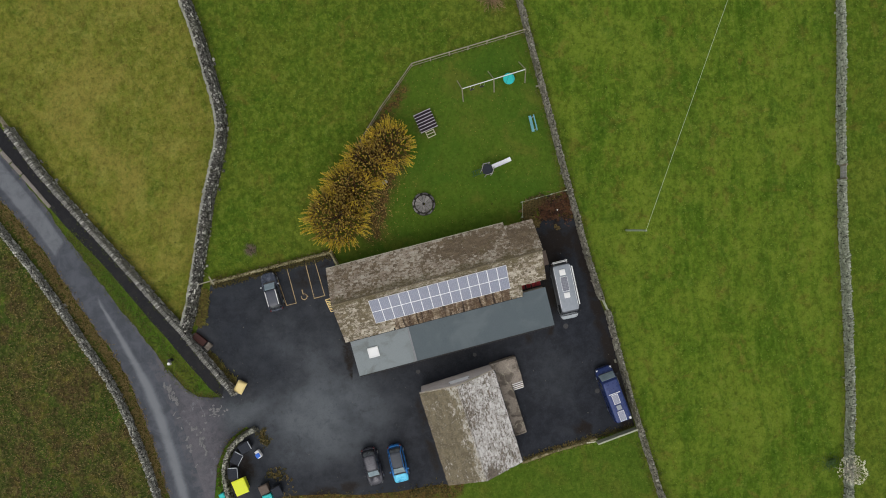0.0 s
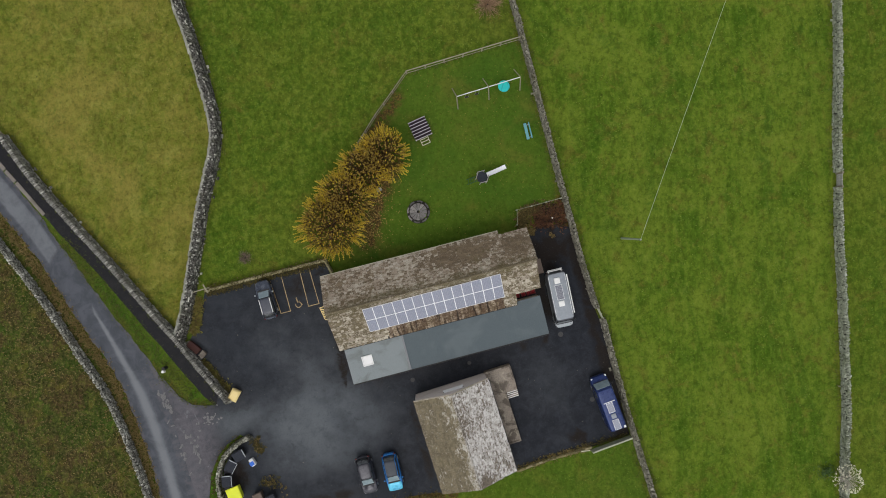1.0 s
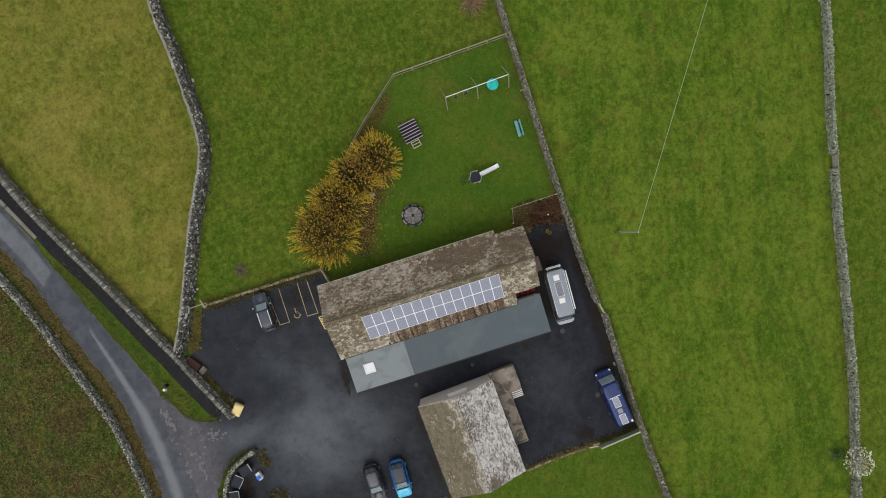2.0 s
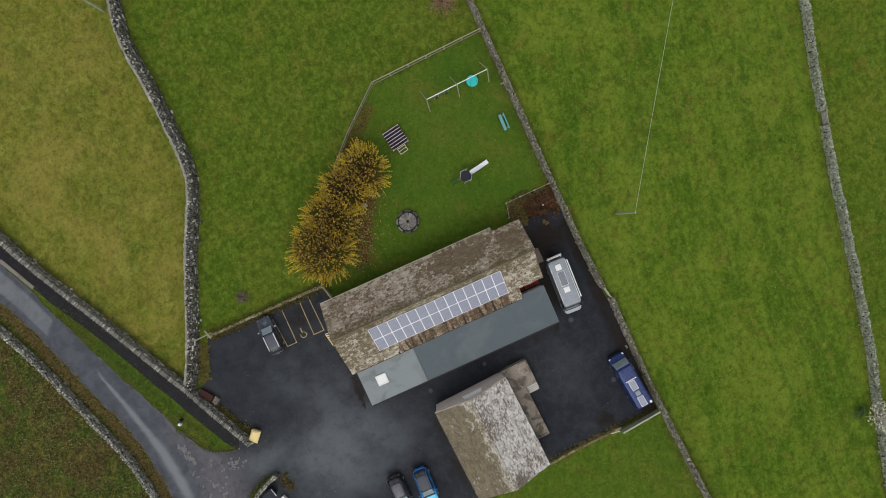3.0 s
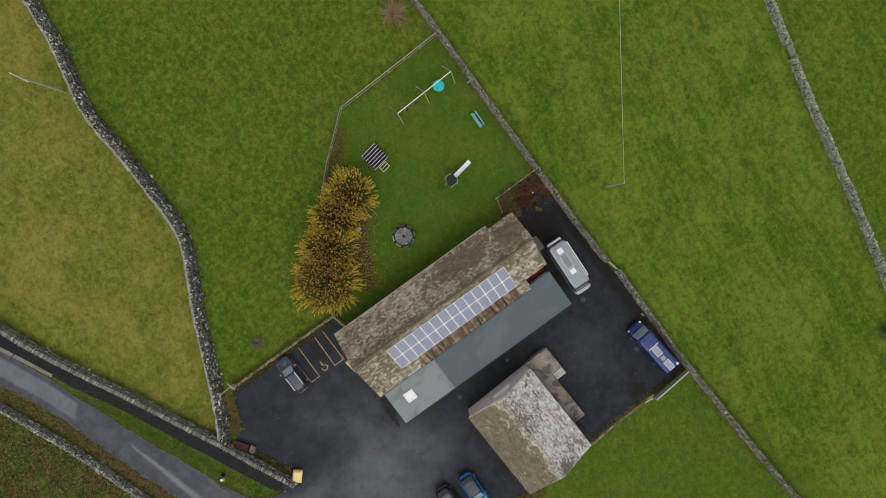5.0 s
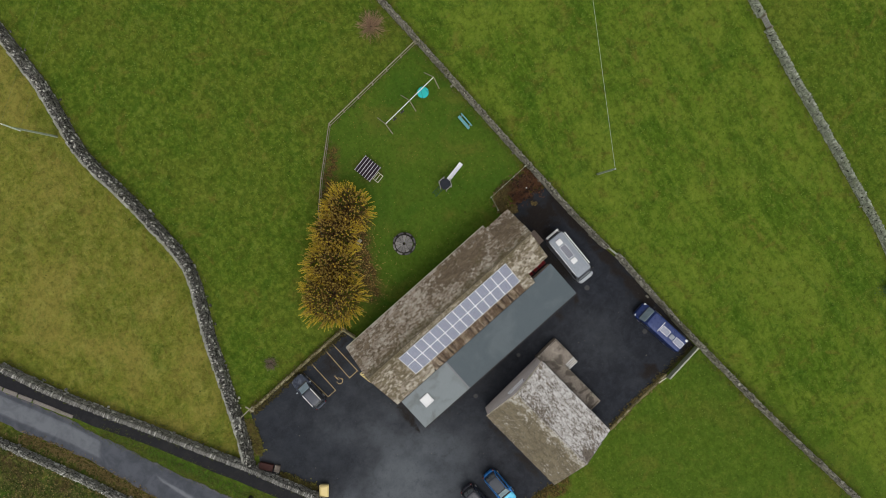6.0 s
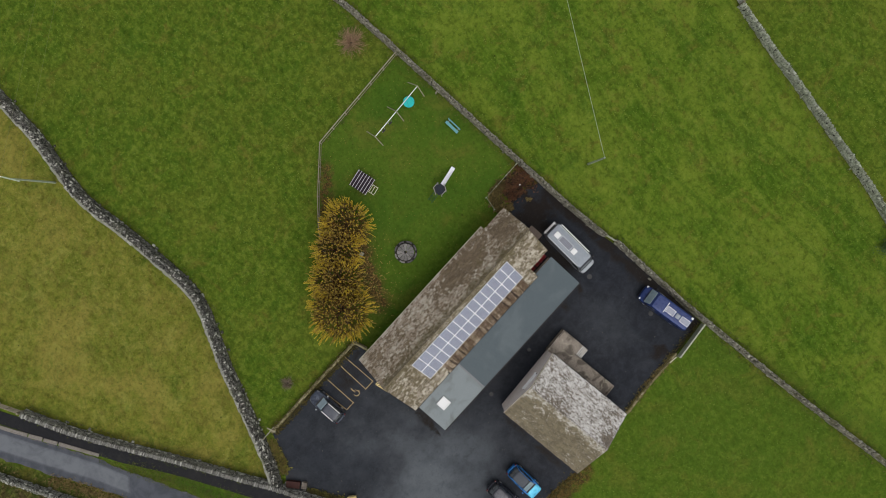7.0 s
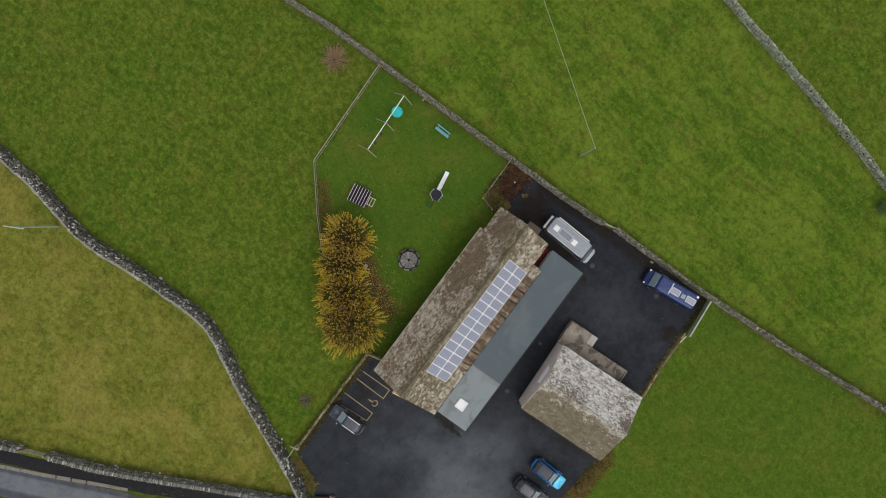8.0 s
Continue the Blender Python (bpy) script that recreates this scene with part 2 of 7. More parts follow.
def stone_material(name, base, pale, moss=(0.1237, 0.132, 0.0495), isl=0.3, grow=0.5, grain=5.0, white=0.0):
    n = Nodes(name)
    i = n.island()
    col = n.mix(n.ramp(i, 0.05, 0.8), tuple(v * (1 - isl) for v in base), tuple(v * (1 + isl) for v in base))
    col = n.mix(n.ramp(i, 0.84, 0.97), col, pale)
    lich = n.noise(grain, 5, 0.8)
    col = n.mix(n.ramp(lich, 0.53 - white, 0.63 - white, 0, 0.8), col, pale)
    col = n.mix(n.ramp(n.noise(0.7, 5, 0.72), 0.5, 0.66, 0, grow), col, moss)
    col = n.mix(n.ramp(n.noise(7, 4, 0.85), 0.55, 0.68, 0, 0.45), col, (0.04, 0.038, 0.03))
    n.bump(lich, 0.015)
    return n.done(col, 0.92, 0, 0.1)


def concrete_material():
    """Old concrete, blotched beige and nearly black."""
    n = Nodes("weathered_concrete")
    fine = n.noise(9, 5, 0.7)
    col = n.mix(n.ramp(fine, 0.35, 0.65), (0.34, 0.295, 0.245), (0.24, 0.205, 0.172))
    col = n.mix(n.ramp(n.noise(0.75, 5, 0.65, warp=0.8), 0.44, 0.58, 0, 0.8), col, (0.095, 0.08, 0.066))
    col = n.mix(n.ramp(n.noise(1.4, 5, 0.7, warp=0.6), 0.56, 0.68, 0, 0.7), col, (0.46, 0.42, 0.33))
    col = n.mix(n.ramp(n.noise(4.5, 5, 0.8), 0.58, 0.7, 0, 0.6), col, (0.06, 0.052, 0.043))
    n.bump(fine, 0.004)
    return n.done(col, 0.9, 0, 0.12)


def panel_material(name="solar_glass", tone=1.0):
    """Solar glass with a fine grid of cells."""
    n = Nodes(name)
    mp = n.t.nodes.new("ShaderNodeTexBrick")
    mp.offset, mp.squash = 0.0, 1.0
    for k, v in (("Scale", 1.0), ("Mortar Size", 0.006), ("Brick Width", 0.158), ("Row Height", 0.158), ("Bias", 0.0)):
        mp.inputs[k].default_value = v
    tc = n.t.nodes.new("ShaderNodeTexCoord")
    n.t.links.new(tc.outputs["Object"], mp.inputs["Vector"])
    mp.inputs["Color1"].default_value = (0.215 * tone, 0.232 * tone, 0.305 * tone, 1)
    mp.inputs["Color2"].default_value = (0.24 * tone, 0.256 * tone, 0.33 * tone, 1)
    mp.inputs["Mortar"].default_value = (0.42, 0.44, 0.5, 1)
    col = n.mix(n.ramp(n.noise(1.2, 4), 0.4, 0.7, 0, 0.25), mp.outputs[0], (0.2145 * tone, 0.2228 * tone, 0.264 * tone))
    col = n.mix(n.ramp(n.single(), 0, 1, 0, 0.25), col, (0.2475 * tone, 0.2557 * tone, 0.3135 * tone))
    return n.done(col, 0.22, 0, 0.6, 0.6)


def glass_material():
    n = Nodes("vehicle_glass")
    return n.done(n.mix(n.ramp(n.noise(3), 0.4, 0.6), (0.0198, 0.0231, 0.0264), (0.0495, 0.0561, 0.06105)), 0.06, 0, 0.8)


def leaf_material(name, a, b, c):
    n = Nodes(name)
    i = n.island()
    col = n.mix(n.ramp(i, 0.0, 0.55), a, b)
    col = n.mix(n.ramp(i, 0.6, 1.0), col, c)
    col = n.mix(n.ramp(n.noise(0.7, 4), 0.42, 0.66, 0, 0.5), col, a)
    return n.done(col, 0.7, 0, 0.25)


M = dict(
    grass=grass_material(), tarmac=tarmac_material(), road=road_material(),
    slate=slate_material("stone_slate", 0.5, (0.165, 0.135, 0.085), (0.53, 0.48, 0.39), (0.37, 0.32, 0.26), 0.6, 0.75, 0.6, fine=0.62),
    slate_rust=slate_material("rust_stained_slate", 0.45, (0.175, 0.13, 0.08), (0.46, 0.38, 0.29), (0.34, 0.27, 0.2), 0.2, 1.2, 0.5, 0.6),
    slate_n=slate_material("stone_slate_north", 0.62, (0.185, 0.14, 0.092), (0.53, 0.475, 0.39), (0.37, 0.305, 0.24), 0.7, 0.7, 0.5, fine=0.62),
    slate_white=slate_material("lichen_slate", 0.76, (0.19, 0.158, 0.125), (0.74, 0.72, 0.69), (0.54, 0.51, 0.475), 0.5, 1.0, 0.8, 0.0, 0.72, (0.17, 0.148, 0.09), (0, 1.0, 0.6)),
    slate_brown=slate_material("mossy_slate", 0.02, (0.19, 0.16, 0.105), (0.55, 0.52, 0.46), (0.36, 0.32, 0.25), 0.25, 0.95, 0.3, 0.0, 0.75, (0.15, 0.135, 0.07), (0, 1.0, 0.6), 0.42),
    stone=stone_material("field_stone", (0.275, 0.27, 0.222), (0.59, 0.585, 0.5), (0.135, 0.14, 0.065), 0.4, 0.55),
    stone_dark=stone_material("dark_field_stone", (0.085, 0.083, 0.072), (0.66, 0.65, 0.58), (0.1, 0.105, 0.055), 0.6, 0.4, 9.0),
    stone_olive=stone_material("mossy_grey_wall_stone", (0.2, 0.19, 0.15), (0.42, 0.405, 0.33), (0.13, 0.125, 0.055), 0.38, 0.65, 7.0),
    stone_cope=stone_material("upright_cope_stone", (0.17, 0.166, 0.148), (0.64, 0.63, 0.57), (0.13, 0.125, 0.07), 0.5, 0.25, 11.0, 0.02),
    stone_white=stone_material("white_lichened_stone", (0.16, 0.158, 0.135), (0.72, 0.715, 0.64), (0.15, 0.145, 0.07), 0.5, 0.3, 7.0, 0.03),
    stone_ledge=stone_material("pale_ledge_stone", (0.29, 0.29, 0.25), (0.42, 0.42, 0.36), (0.2, 0.205, 0.11), 0.1, 0.6, 9.0),
    stone_green=stone_material("lichened_wall_stone", (0.265, 0.285, 0.215), (0.48, 0.5, 0.405), (0.18, 0.21, 0.115), 0.32, 0.6, 6.0, 0.02),
    stone_straw=stone_material("straw_coloured_coping", (0.3, 0.265, 0.15), (0.42, 0.38, 0.24), (0.19, 0.18, 0.065), 0.25, 0.7),
    # mossy stone darkened to stand for the shade on wall faces
    stone_face=stone_material("shaded_mossy_stone", (0.13, 0.128, 0.1), (0.3, 0.3, 0.24), (0.075, 0.085, 0.034), 0.4, 0.7),
    stone_moss=stone_material("mossy_stone", (0.17, 0.145, 0.07), (0.32, 0.28, 0.17), (0.12, 0.115, 0.03), 0.4, 0.9),
    path=surf("damp_path_tarmac", (0.0125, 0.0125, 0.0145), (0.021, 0.021, 0.024), (0.034, 0.033, 0.03), 20, 0.8, 0.8, 0.004, dirt=0.4),
    # near-black fill that shows in the gaps between stones and slates
    core=surf("near_black_core", (0.02475, 0.0231, 0.0198), (0.0495, 0.0462, 0.0396), (0.0495, 0.05445, 0.02475), 8, 0.7, 0.95, 0.02),
    house_stone=stone_material("house_stone", (0.396, 0.3465, 0.2805), (0.594, 0.561, 0.495), isl=0.2),
    plaster=surf("pale_plaster", (0.82, 0.7462, 0.7052), (0.726, 0.66, 0.6187), (0.5445, 0.4785, 0.429), 9, 0.8, 0.85, 0.003),
    # third colour paints the felt's paler sheen as broad patches
    felt=surf("grey_roof_felt", (0.086, 0.108, 0.12), (0.104, 0.129, 0.141), (0.135, 0.16, 0.171), 18, 0.3, 0.6, 0.002, dirt=0.6, spec=0.2),
    felt_pale=surf("pale_grey_roof_felt", (0.2062, 0.2343, 0.2409), (0.2475, 0.2772, 0.2838), (0.1237, 0.132, 0.1237), 18, 0.5, 0.6, 0.002, dirt=0.6, spec=0.2),
    lead=surf("dull_lead", (0.165, 0.1732, 0.1815), (0.231, 0.2392, 0.2475), (0.099, 0.099, 0.099), 20, 1.0, 0.5, 0.002, metal=0.3),
    gutter=surf("black_gutter", (0.0165, 0.0165, 0.01815), (0.0264, 0.0264, 0.0264), (0.0495, 0.0462, 0.033), 20, 1.0, 0.5, 0.0),
    white=surf("white_paint", (0.82, 0.82, 0.8092), (0.82, 0.82, 0.8083), (0.82, 0.8051, 0.7455), 15, 1.2, 0.45, 0.001),
    alu=surf("aluminium_frame", (0.88, 0.89, 0.91), (0.84, 0.85, 0.87), None, 20, 1.0, 0.3, 0.0, spec=0.6),
    pv=panel_material(), pv_dark=panel_material("dark_solar_glass", 0.5), glass=glass_material(),
    concrete=concrete_material(),
    timber=surf("weathered_timber", (0.3135, 0.2722, 0.2062), (0.231, 0.198, 0.1485), (0.1403, 0.132, 0.0825), 22, 1.3, 0.85, 0.003, dirt=0.6),
    timber_pale=surf("pale_weathered_timber", (0.693, 0.6765, 0.495), (0.5445, 0.528, 0.3795), (0.33, 0.33, 0.2145), 22, 1.3, 0.85, 0.003),
    timber_grey=surf("silvered_timber", (0.4455, 0.429, 0.4125), (0.33, 0.3135, 0.297), (0.165, 0.1568, 0.1403), 22, 1.3, 0.85, 0.003),
    timber_wan=surf("bleached_grey_boards", (0.45, 0.47, 0.35), (0.35, 0.37, 0.27), (0.22, 0.25, 0.13), 22, 1.3, 0.85, 0.003, dirt=0.5),
    pole_wood=surf("greenish_grey_pole_timber", (0.43, 0.5, 0.37), (0.33, 0.38, 0.28), (0.22, 0.26, 0.16), 22, 1.3, 0.85, 0.002, dirt=0.5),
    deck=surf("dark_purple_decking", (0.01815, 0.01155, 0.01815), (0.0297, 0.0198, 0.02805), (0.0198, 0.01815, 0.0132), 22, 1.3, 0.75, 0.003),
    timber_dark=surf("dark_weathered_timber", (0.1403, 0.132, 0.1287), (0.09075, 0.0858, 0.0825), (0.0495, 0.0495, 0.0429), 22, 1.3, 0.85, 0.003),
    steel=surf("galvanised_steel", (0.781, 0.807, 0.82), (0.7736, 0.8045, 0.82), (0.66, 0.66, 0.66), 20, 1.2, 0.35, 0.0, metal=0.5),
    bark=surf("grey_bark", (0.0495, 0.0396, 0.0297), (0.0825, 0.066, 0.0495), (0.0495, 0.0495, 0.033), 14, 2.0, 0.95, 0.02),
    twig=surf("pale_twigs", (0.66, 0.62, 0.54), (0.5, 0.46, 0.39), None, 14, 2.0, 0.95, 0.0, isl=0.35),
    twig_red=surf("russet_twigs", (0.30, 0.2, 0.125), (0.38, 0.26, 0.165), None, 14, 2.0, 0.95, 0.0, isl=0.35),
    seed_head=leaf_material("cream_seed_heads", (0.62, 0.61, 0.44), (0.76, 0.76, 0.6), (0.48, 0.45, 0.28)),
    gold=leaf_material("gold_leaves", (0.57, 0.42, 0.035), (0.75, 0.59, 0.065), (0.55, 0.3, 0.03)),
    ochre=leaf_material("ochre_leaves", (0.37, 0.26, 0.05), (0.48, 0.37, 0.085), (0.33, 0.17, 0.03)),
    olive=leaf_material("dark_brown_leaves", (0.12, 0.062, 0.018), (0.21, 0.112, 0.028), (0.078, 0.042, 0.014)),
    blade=leaf_material("grass_blades", (0.055, 0.088, 0.014), (0.1, 0.125, 0.024), (0.15, 0.12, 0.04)),
    straw=leaf_material("dead_bracken", (0.14, 0.1, 0.033), (0.29, 0.215, 0.085), (0.075, 0.062, 0.018)),
    russet=leaf_material("russet_weeds", (0.095, 0.036, 0.02), (0.2, 0.095, 0.046), (0.1, 0.07, 0.03)),
    stalk_dark=leaf_material("near_black_stalks", (0.018, 0.013, 0.01), (0.04, 0.026, 0.018), (0.06, 0.03, 0.02)),
    rubber=surf("tyre_rubber", (0.02475, 0.02475, 0.02475), (0.04125, 0.04125, 0.04125), None, 20, 1, 0.85, 0.0),
    rim=surf("alloy_rim", (0.66, 0.66, 0.6765), (0.528, 0.528, 0.5445), None, 20, 1, 0.35, 0.0, metal=0.8),
    black=surf("black_plastic", (0.0231, 0.0231, 0.02475), (0.0363, 0.0363, 0.03795), (0.066, 0.066, 0.0627), 18, 1, 0.5, 0.0),
    lamp=surf("clear_lamp_lens", (0.7757, 0.7978, 0.82), (0.7687, 0.7944, 0.82), None, 20, 1, 0.12, 0.0),
    lamp_dim=surf("smoked_lamp_lens", (0.198, 0.2062, 0.2145), (0.165, 0.1732, 0.1815), None, 20, 1, 0.2, 0.0),
    # pale base colour stands in for the sky reflected in the glass
    screen=surf("sky_pale_windscreen", (0.2, 0.265, 0.295), (0.27, 0.335, 0.365), None, 2.0, 1, 0.08, 0.0, spec=0.6),
    grit=surf("pale_grit", (0.21, 0.205, 0.205), (0.13, 0.128, 0.128), None, 14, 1, 0.85, 0.002),
    red_lamp=surf("red_lamp_lens", (0.10, 0.010, 0.012), (0.08, 0.008, 0.010), None, 20, 1, 0.15, 0.0),
    paint_line=surf("worn_yellow_marking", (0.55, 0.41, 0.2), (0.42, 0.31, 0.16), (0.1, 0.08, 0.06), 12, 2.2, 0.8, 0.0, dirt=0.75),
    cream=surf("cream_plastic", (0.82, 0.6585, 0.2982), (0.82, 0.6423, 0.2733), (0.82, 0.656, 0.3608), 14, 1.4, 0.5, 0.001),
    yellow=surf("lime_yellow_plastic", (0.7517, 0.82, 0.041), (0.7593, 0.82, 0.04556), (0.66, 0.693, 0.0825), 14, 1.4, 0.45, 0.001),
    teal=surf("teal_plastic", (0.033, 0.5445, 0.5115), (0.033, 0.4785, 0.462), (0.0825, 0.4125, 0.396), 14, 1.4, 0.5, 0.001),
    teal_paint=surf("pale_teal_paint", (0.165, 0.4, 0.44), (0.13, 0.335, 0.37), (0.13, 0.25, 0.26), 14, 1.4, 0.6, 0.001),
    blue_box=surf("blue_plastic", (0.033, 0.165, 0.693), (0.033, 0.132, 0.594), None, 14, 1.4, 0.45, 0.0),
    red_crate=surf("dark_red_plastic", (0.33, 0.0198, 0.0264), (0.2145, 0.0165, 0.0198), (0.099, 0.0165, 0.0165), 14, 1.4, 0.5, 0.0),
    brown_box=surf("brown_plastic", (0.1155, 0.0858, 0.0693), (0.1485, 0.1122, 0.09075), (0.0825, 0.07425, 0.066), 14, 1.4, 0.6, 0.0),
    redwood=surf("red_stained_timber", (0.062, 0.024, 0.02), (0.042, 0.018, 0.015), (0.0495, 0.033, 0.0264), 20, 1.5, 0.75, 0.002),
    wire=surf("dull_cable", (0.5, 0.58, 0.42), (0.42, 0.49, 0.35), None, 20, 1, 0.7, 0.0),
    wire_dull=surf("weathered_cable", (0.16, 0.17, 0.07), (0.12, 0.13, 0.055), None, 20, 1, 0.7, 0.0),
    twig_dull=surf("dull_brown_twigs", (0.26, 0.21, 0.15), (0.18, 0.14, 0.1), None, 14, 2.0, 0.95, 0.0, isl=0.35),
    car_grey=surf("grey_car_paint", (0.06, 0.07, 0.095), (0.067, 0.077, 0.102), None, 4, 1, 0.28, 0.0, metal=0.3, coat=0.3),
    car_dark=surf("charcoal_car_paint", (0.036, 0.036, 0.046), (0.042, 0.042, 0.052), None, 4, 1, 0.28, 0.0, metal=0.3, coat=0.3),
    car_blue=surf("bright_blue_car_paint", (0.0231, 0.1568, 0.4455), (0.02805, 0.1815, 0.495), None, 4, 1, 0.28, 0.0, metal=0.2, coat=0.35),
    car_cyan=surf("sky_blue_car_paint", (0.1242, 0.5839, 0.82), (0.1302, 0.5727, 0.82), None, 4, 1, 0.28, 0.0, metal=0.1, coat=0.35),
    van_blue=surf("navy_van_paint", (0.018, 0.034, 0.125), (0.022, 0.04, 0.138), (0.03, 0.045, 0.12), 4, 1, 0.3, 0.0, metal=0.2, coat=0.3),
    camper=surf("silver_grey_van_roof", (0.285, 0.312, 0.345), (0.255, 0.282, 0.315), (0.2, 0.22, 0.24), 5, 1.4, 0.4, 0.0, metal=0.1, coat=0.3),
    camper_nose=surf("silver_grey_van_paint", (0.4, 0.43, 0.455), (0.37, 0.4, 0.425), None, 5, 1, 0.35, 0.0, metal=0.1, coat=0.4),
    # silver-grey paint darkened to stand for the shaded sides of the van
    camper_side=surf("shaded_van_side", (0.15, 0.158, 0.18), (0.17, 0.178, 0.2), None, 5, 1, 0.35, 0.0, metal=0.2, coat=0.4),
    roof_black=surf("black_car_roof", (0.045, 0.052, 0.066), (0.052, 0.06, 0.074), None, 5, 1, 0.45, 0.0, coat=0.1),
    car_silver=surf("pale_grey_car_roof", (0.055, 0.061, 0.08), (0.066, 0.072, 0.092), None, 5, 1, 0.35, 0.0, coat=0.4),
    bin_lid=surf("dark_navy_plastic", (0.026, 0.029, 0.038), (0.036, 0.04, 0.05), None, 12, 1, 0.7, 0.0, spec=0.12),
    timber_straw=surf("straw_grey_timber", (0.39, 0.36, 0.26), (0.28, 0.255, 0.18), (0.2, 0.19, 0.12), 22, 1.3, 0.85, 0.003, dirt=0.5),
    green_paint=surf("dark_green_paint", (0.02, 0.09, 0.065), (0.015, 0.06, 0.045), None, 14, 1.4, 0.5, 0.0),
    slat_pale=surf("pale_lilac_slats", (0.62, 0.58, 0.62), (0.5, 0.46, 0.5), (0.3, 0.28, 0.3), 22, 1.3, 0.8, 0.002),
    timber_worn=surf("worn_grey_boards", (0.3, 0.285, 0.265), (0.2, 0.19, 0.175), (0.11, 0.105, 0.095), 22, 2.4, 0.85, 0.003, dirt=0.7),
    timber_mid=surf("grey_timber_boards", (0.22, 0.21, 0.2), (0.14, 0.132, 0.125), (0.08, 0.075, 0.068), 22, 2.4, 0.85, 0.003, dirt=0.6, isl=0.2),
    kerb_stone=surf("pinkish_grey_kerb_stone", (0.25, 0.225, 0.2), (0.185, 0.165, 0.146), (0.12, 0.11, 0.075), 9, 1.2, 0.9, 0.005, dirt=0.5, isl=0.15),
    cover=surf("worn_iron_cover", (0.075, 0.073, 0.072), (0.05, 0.05, 0.052), (0.03, 0.03, 0.03), 16, 3, 0.7, 0.002),
    sward=leaf_material("green_grass_blades", (0.1, 0.165, 0.018), (0.19, 0.25, 0.035), (0.06, 0.1, 0.01)),
    sward_dry=leaf_material("yellowing_grass_blades", (0.2, 0.2, 0.04), (0.28, 0.25, 0.055), (0.13, 0.14, 0.025)),
    bramble=leaf_material("dark_bramble_leaves", (0.035, 0.075, 0.018), (0.06, 0.11, 0.026), (0.045, 0.065, 0.016)),
    litter=leaf_material("brown_leaf_litter", (0.2805, 0.165, 0.04125), (0.4125, 0.297, 0.099), (0.1485, 0.0825, 0.033)),
    moss=leaf_material("moss_and_weeds", (0.075, 0.066, 0.02), (0.135, 0.105, 0.034), (0.045, 0.052, 0.016)),
)


# ---- building helpers ----
def mesh_of(name, bm):
    me = bpy.data.meshes.new(name)
    bm.normal_update()
    bm.to_mesh(me)
    bm.free()
    return me


def part(name, bm, material, parent=None, label="", kind="", smooth=False):
    """Links a bmesh, or (verts, faces), as one mesh object under parent."""
    if isinstance(bm, tuple):
        me = bpy.data.meshes.new(name)
        me.from_pydata(bm[0], [], bm[1])
        me.update()
    else:
        me = mesh_of(name, bm)
    for mt in material if isinstance(material, (list, tuple)) else [material]:
        me.materials.append(mt)
    if smooth:
        for p in me.polygons:
            p.use_smooth = True
    ob = new(name, me)
    if parent:
        ob.parent = parent
    return tagged(ob, label, kind=kind)


def thing(name, m, label, category, group="", kind=""):
    ob = new(name)
    ob.empty_display_size = 0.3
    ob.matrix_basis = m
    return tagged(ob, label, category, group, kind)


def box(bm, lo, hi, bevel=0.0, m=None):
    """A box between two corners, with its edges rounded."""
    c = [(a + b) / 2 for a, b in zip(lo, hi)]
    s = [max(1e-4, b - a) for a, b in zip(lo, hi)]
    mt = Matrix.Translation(c) @ Matrix.Diagonal((*s, 1))
    if m is not None:
        mt = m @ mt
    r = bmesh.ops.create_cube(bm, size=1, matrix=mt)
    if bevel:
        es = list({e for v in r["verts"] for e in v.link_edges})
        bmesh.ops.bevel(bm, geom=es, offset=bevel, segments=2, affect='EDGES', profile=0.6)
    return bm


def boxes(*specs, bevel=0.0):
    bm = bmesh.new()
    for lo, hi in specs:
        box(bm, lo, hi, bevel)
    return bm


def rod(bm, a, b, r0, r1=None, n=8):
    """A tapered bar from a to b."""
    a, b = Vector(a), Vector(b)
    d = b - a
    m = Matrix.Translation((a + b) / 2) @ d.to_track_quat('Z', 'Y').to_matrix().to_4x4()
    bmesh.ops.create_cone(bm, cap_ends=True, segments=n, radius1=r0, radius2=r0 if r1 is None else r1, depth=d.length, matrix=m)
    return bm


def disc(bm, c, r, h, n=24, r2=None):
    bmesh.ops.create_cone(bm, cap_ends=True, segments=n, radius1=r, radius2=r if r2 is None else r2, depth=h, matrix=Matrix.Translation((c[0], c[1], c[2] + h / 2)))
    return bm


def loft(rings, caps=True):
    """Skins a row of rings that have the same number of points."""
    bm = bmesh.new()
    vs = [[bm.verts.new(p) for p in ring] for ring in rings]
    for a, b in zip(vs, vs[1:]):
        for i in range(len(a)):
            j = (i + 1) % len(a)
            bm.faces.new((a[i], a[j], b[j], b[i]))
    if caps:
        bm.faces.new(vs[0])
        bm.faces.new(vs[-1][::-1])
    bmesh.ops.recalc_face_normals(bm, faces=bm.faces)
    return bm


def resample(pts, step):
    """Points at even steps along a line of corners, with the way there."""
    out = []
    for (x0, y0), (x1, y1) in zip(pts, pts[1:]):
        d = math.hypot(x1 - x0, y1 - y0)
        k = max(1, round(d / step))
        for i in range(k):
            f = i / k
            out.append((x0 + (x1 - x0) * f, y0 + (y1 - y0) * f, (x1 - x0) / d, (y1 - y0) / d))
    out.append((*pts[-1], *out[-1][2:]))
    return out


def smooth_line(pts, rounds=2):
    for _ in range(rounds):
        nxt = [pts[0]]
        for (x0, y0), (x1, y1) in zip(pts, pts[1:]):
            nxt += [(x0 * .75 + x1 * .25, y0 * .75 + y1 * .25), (x0 * .25 + x1 * .75, y0 * .25 + y1 * .75)]
        pts = nxt + [pts[-1]]
    return pts


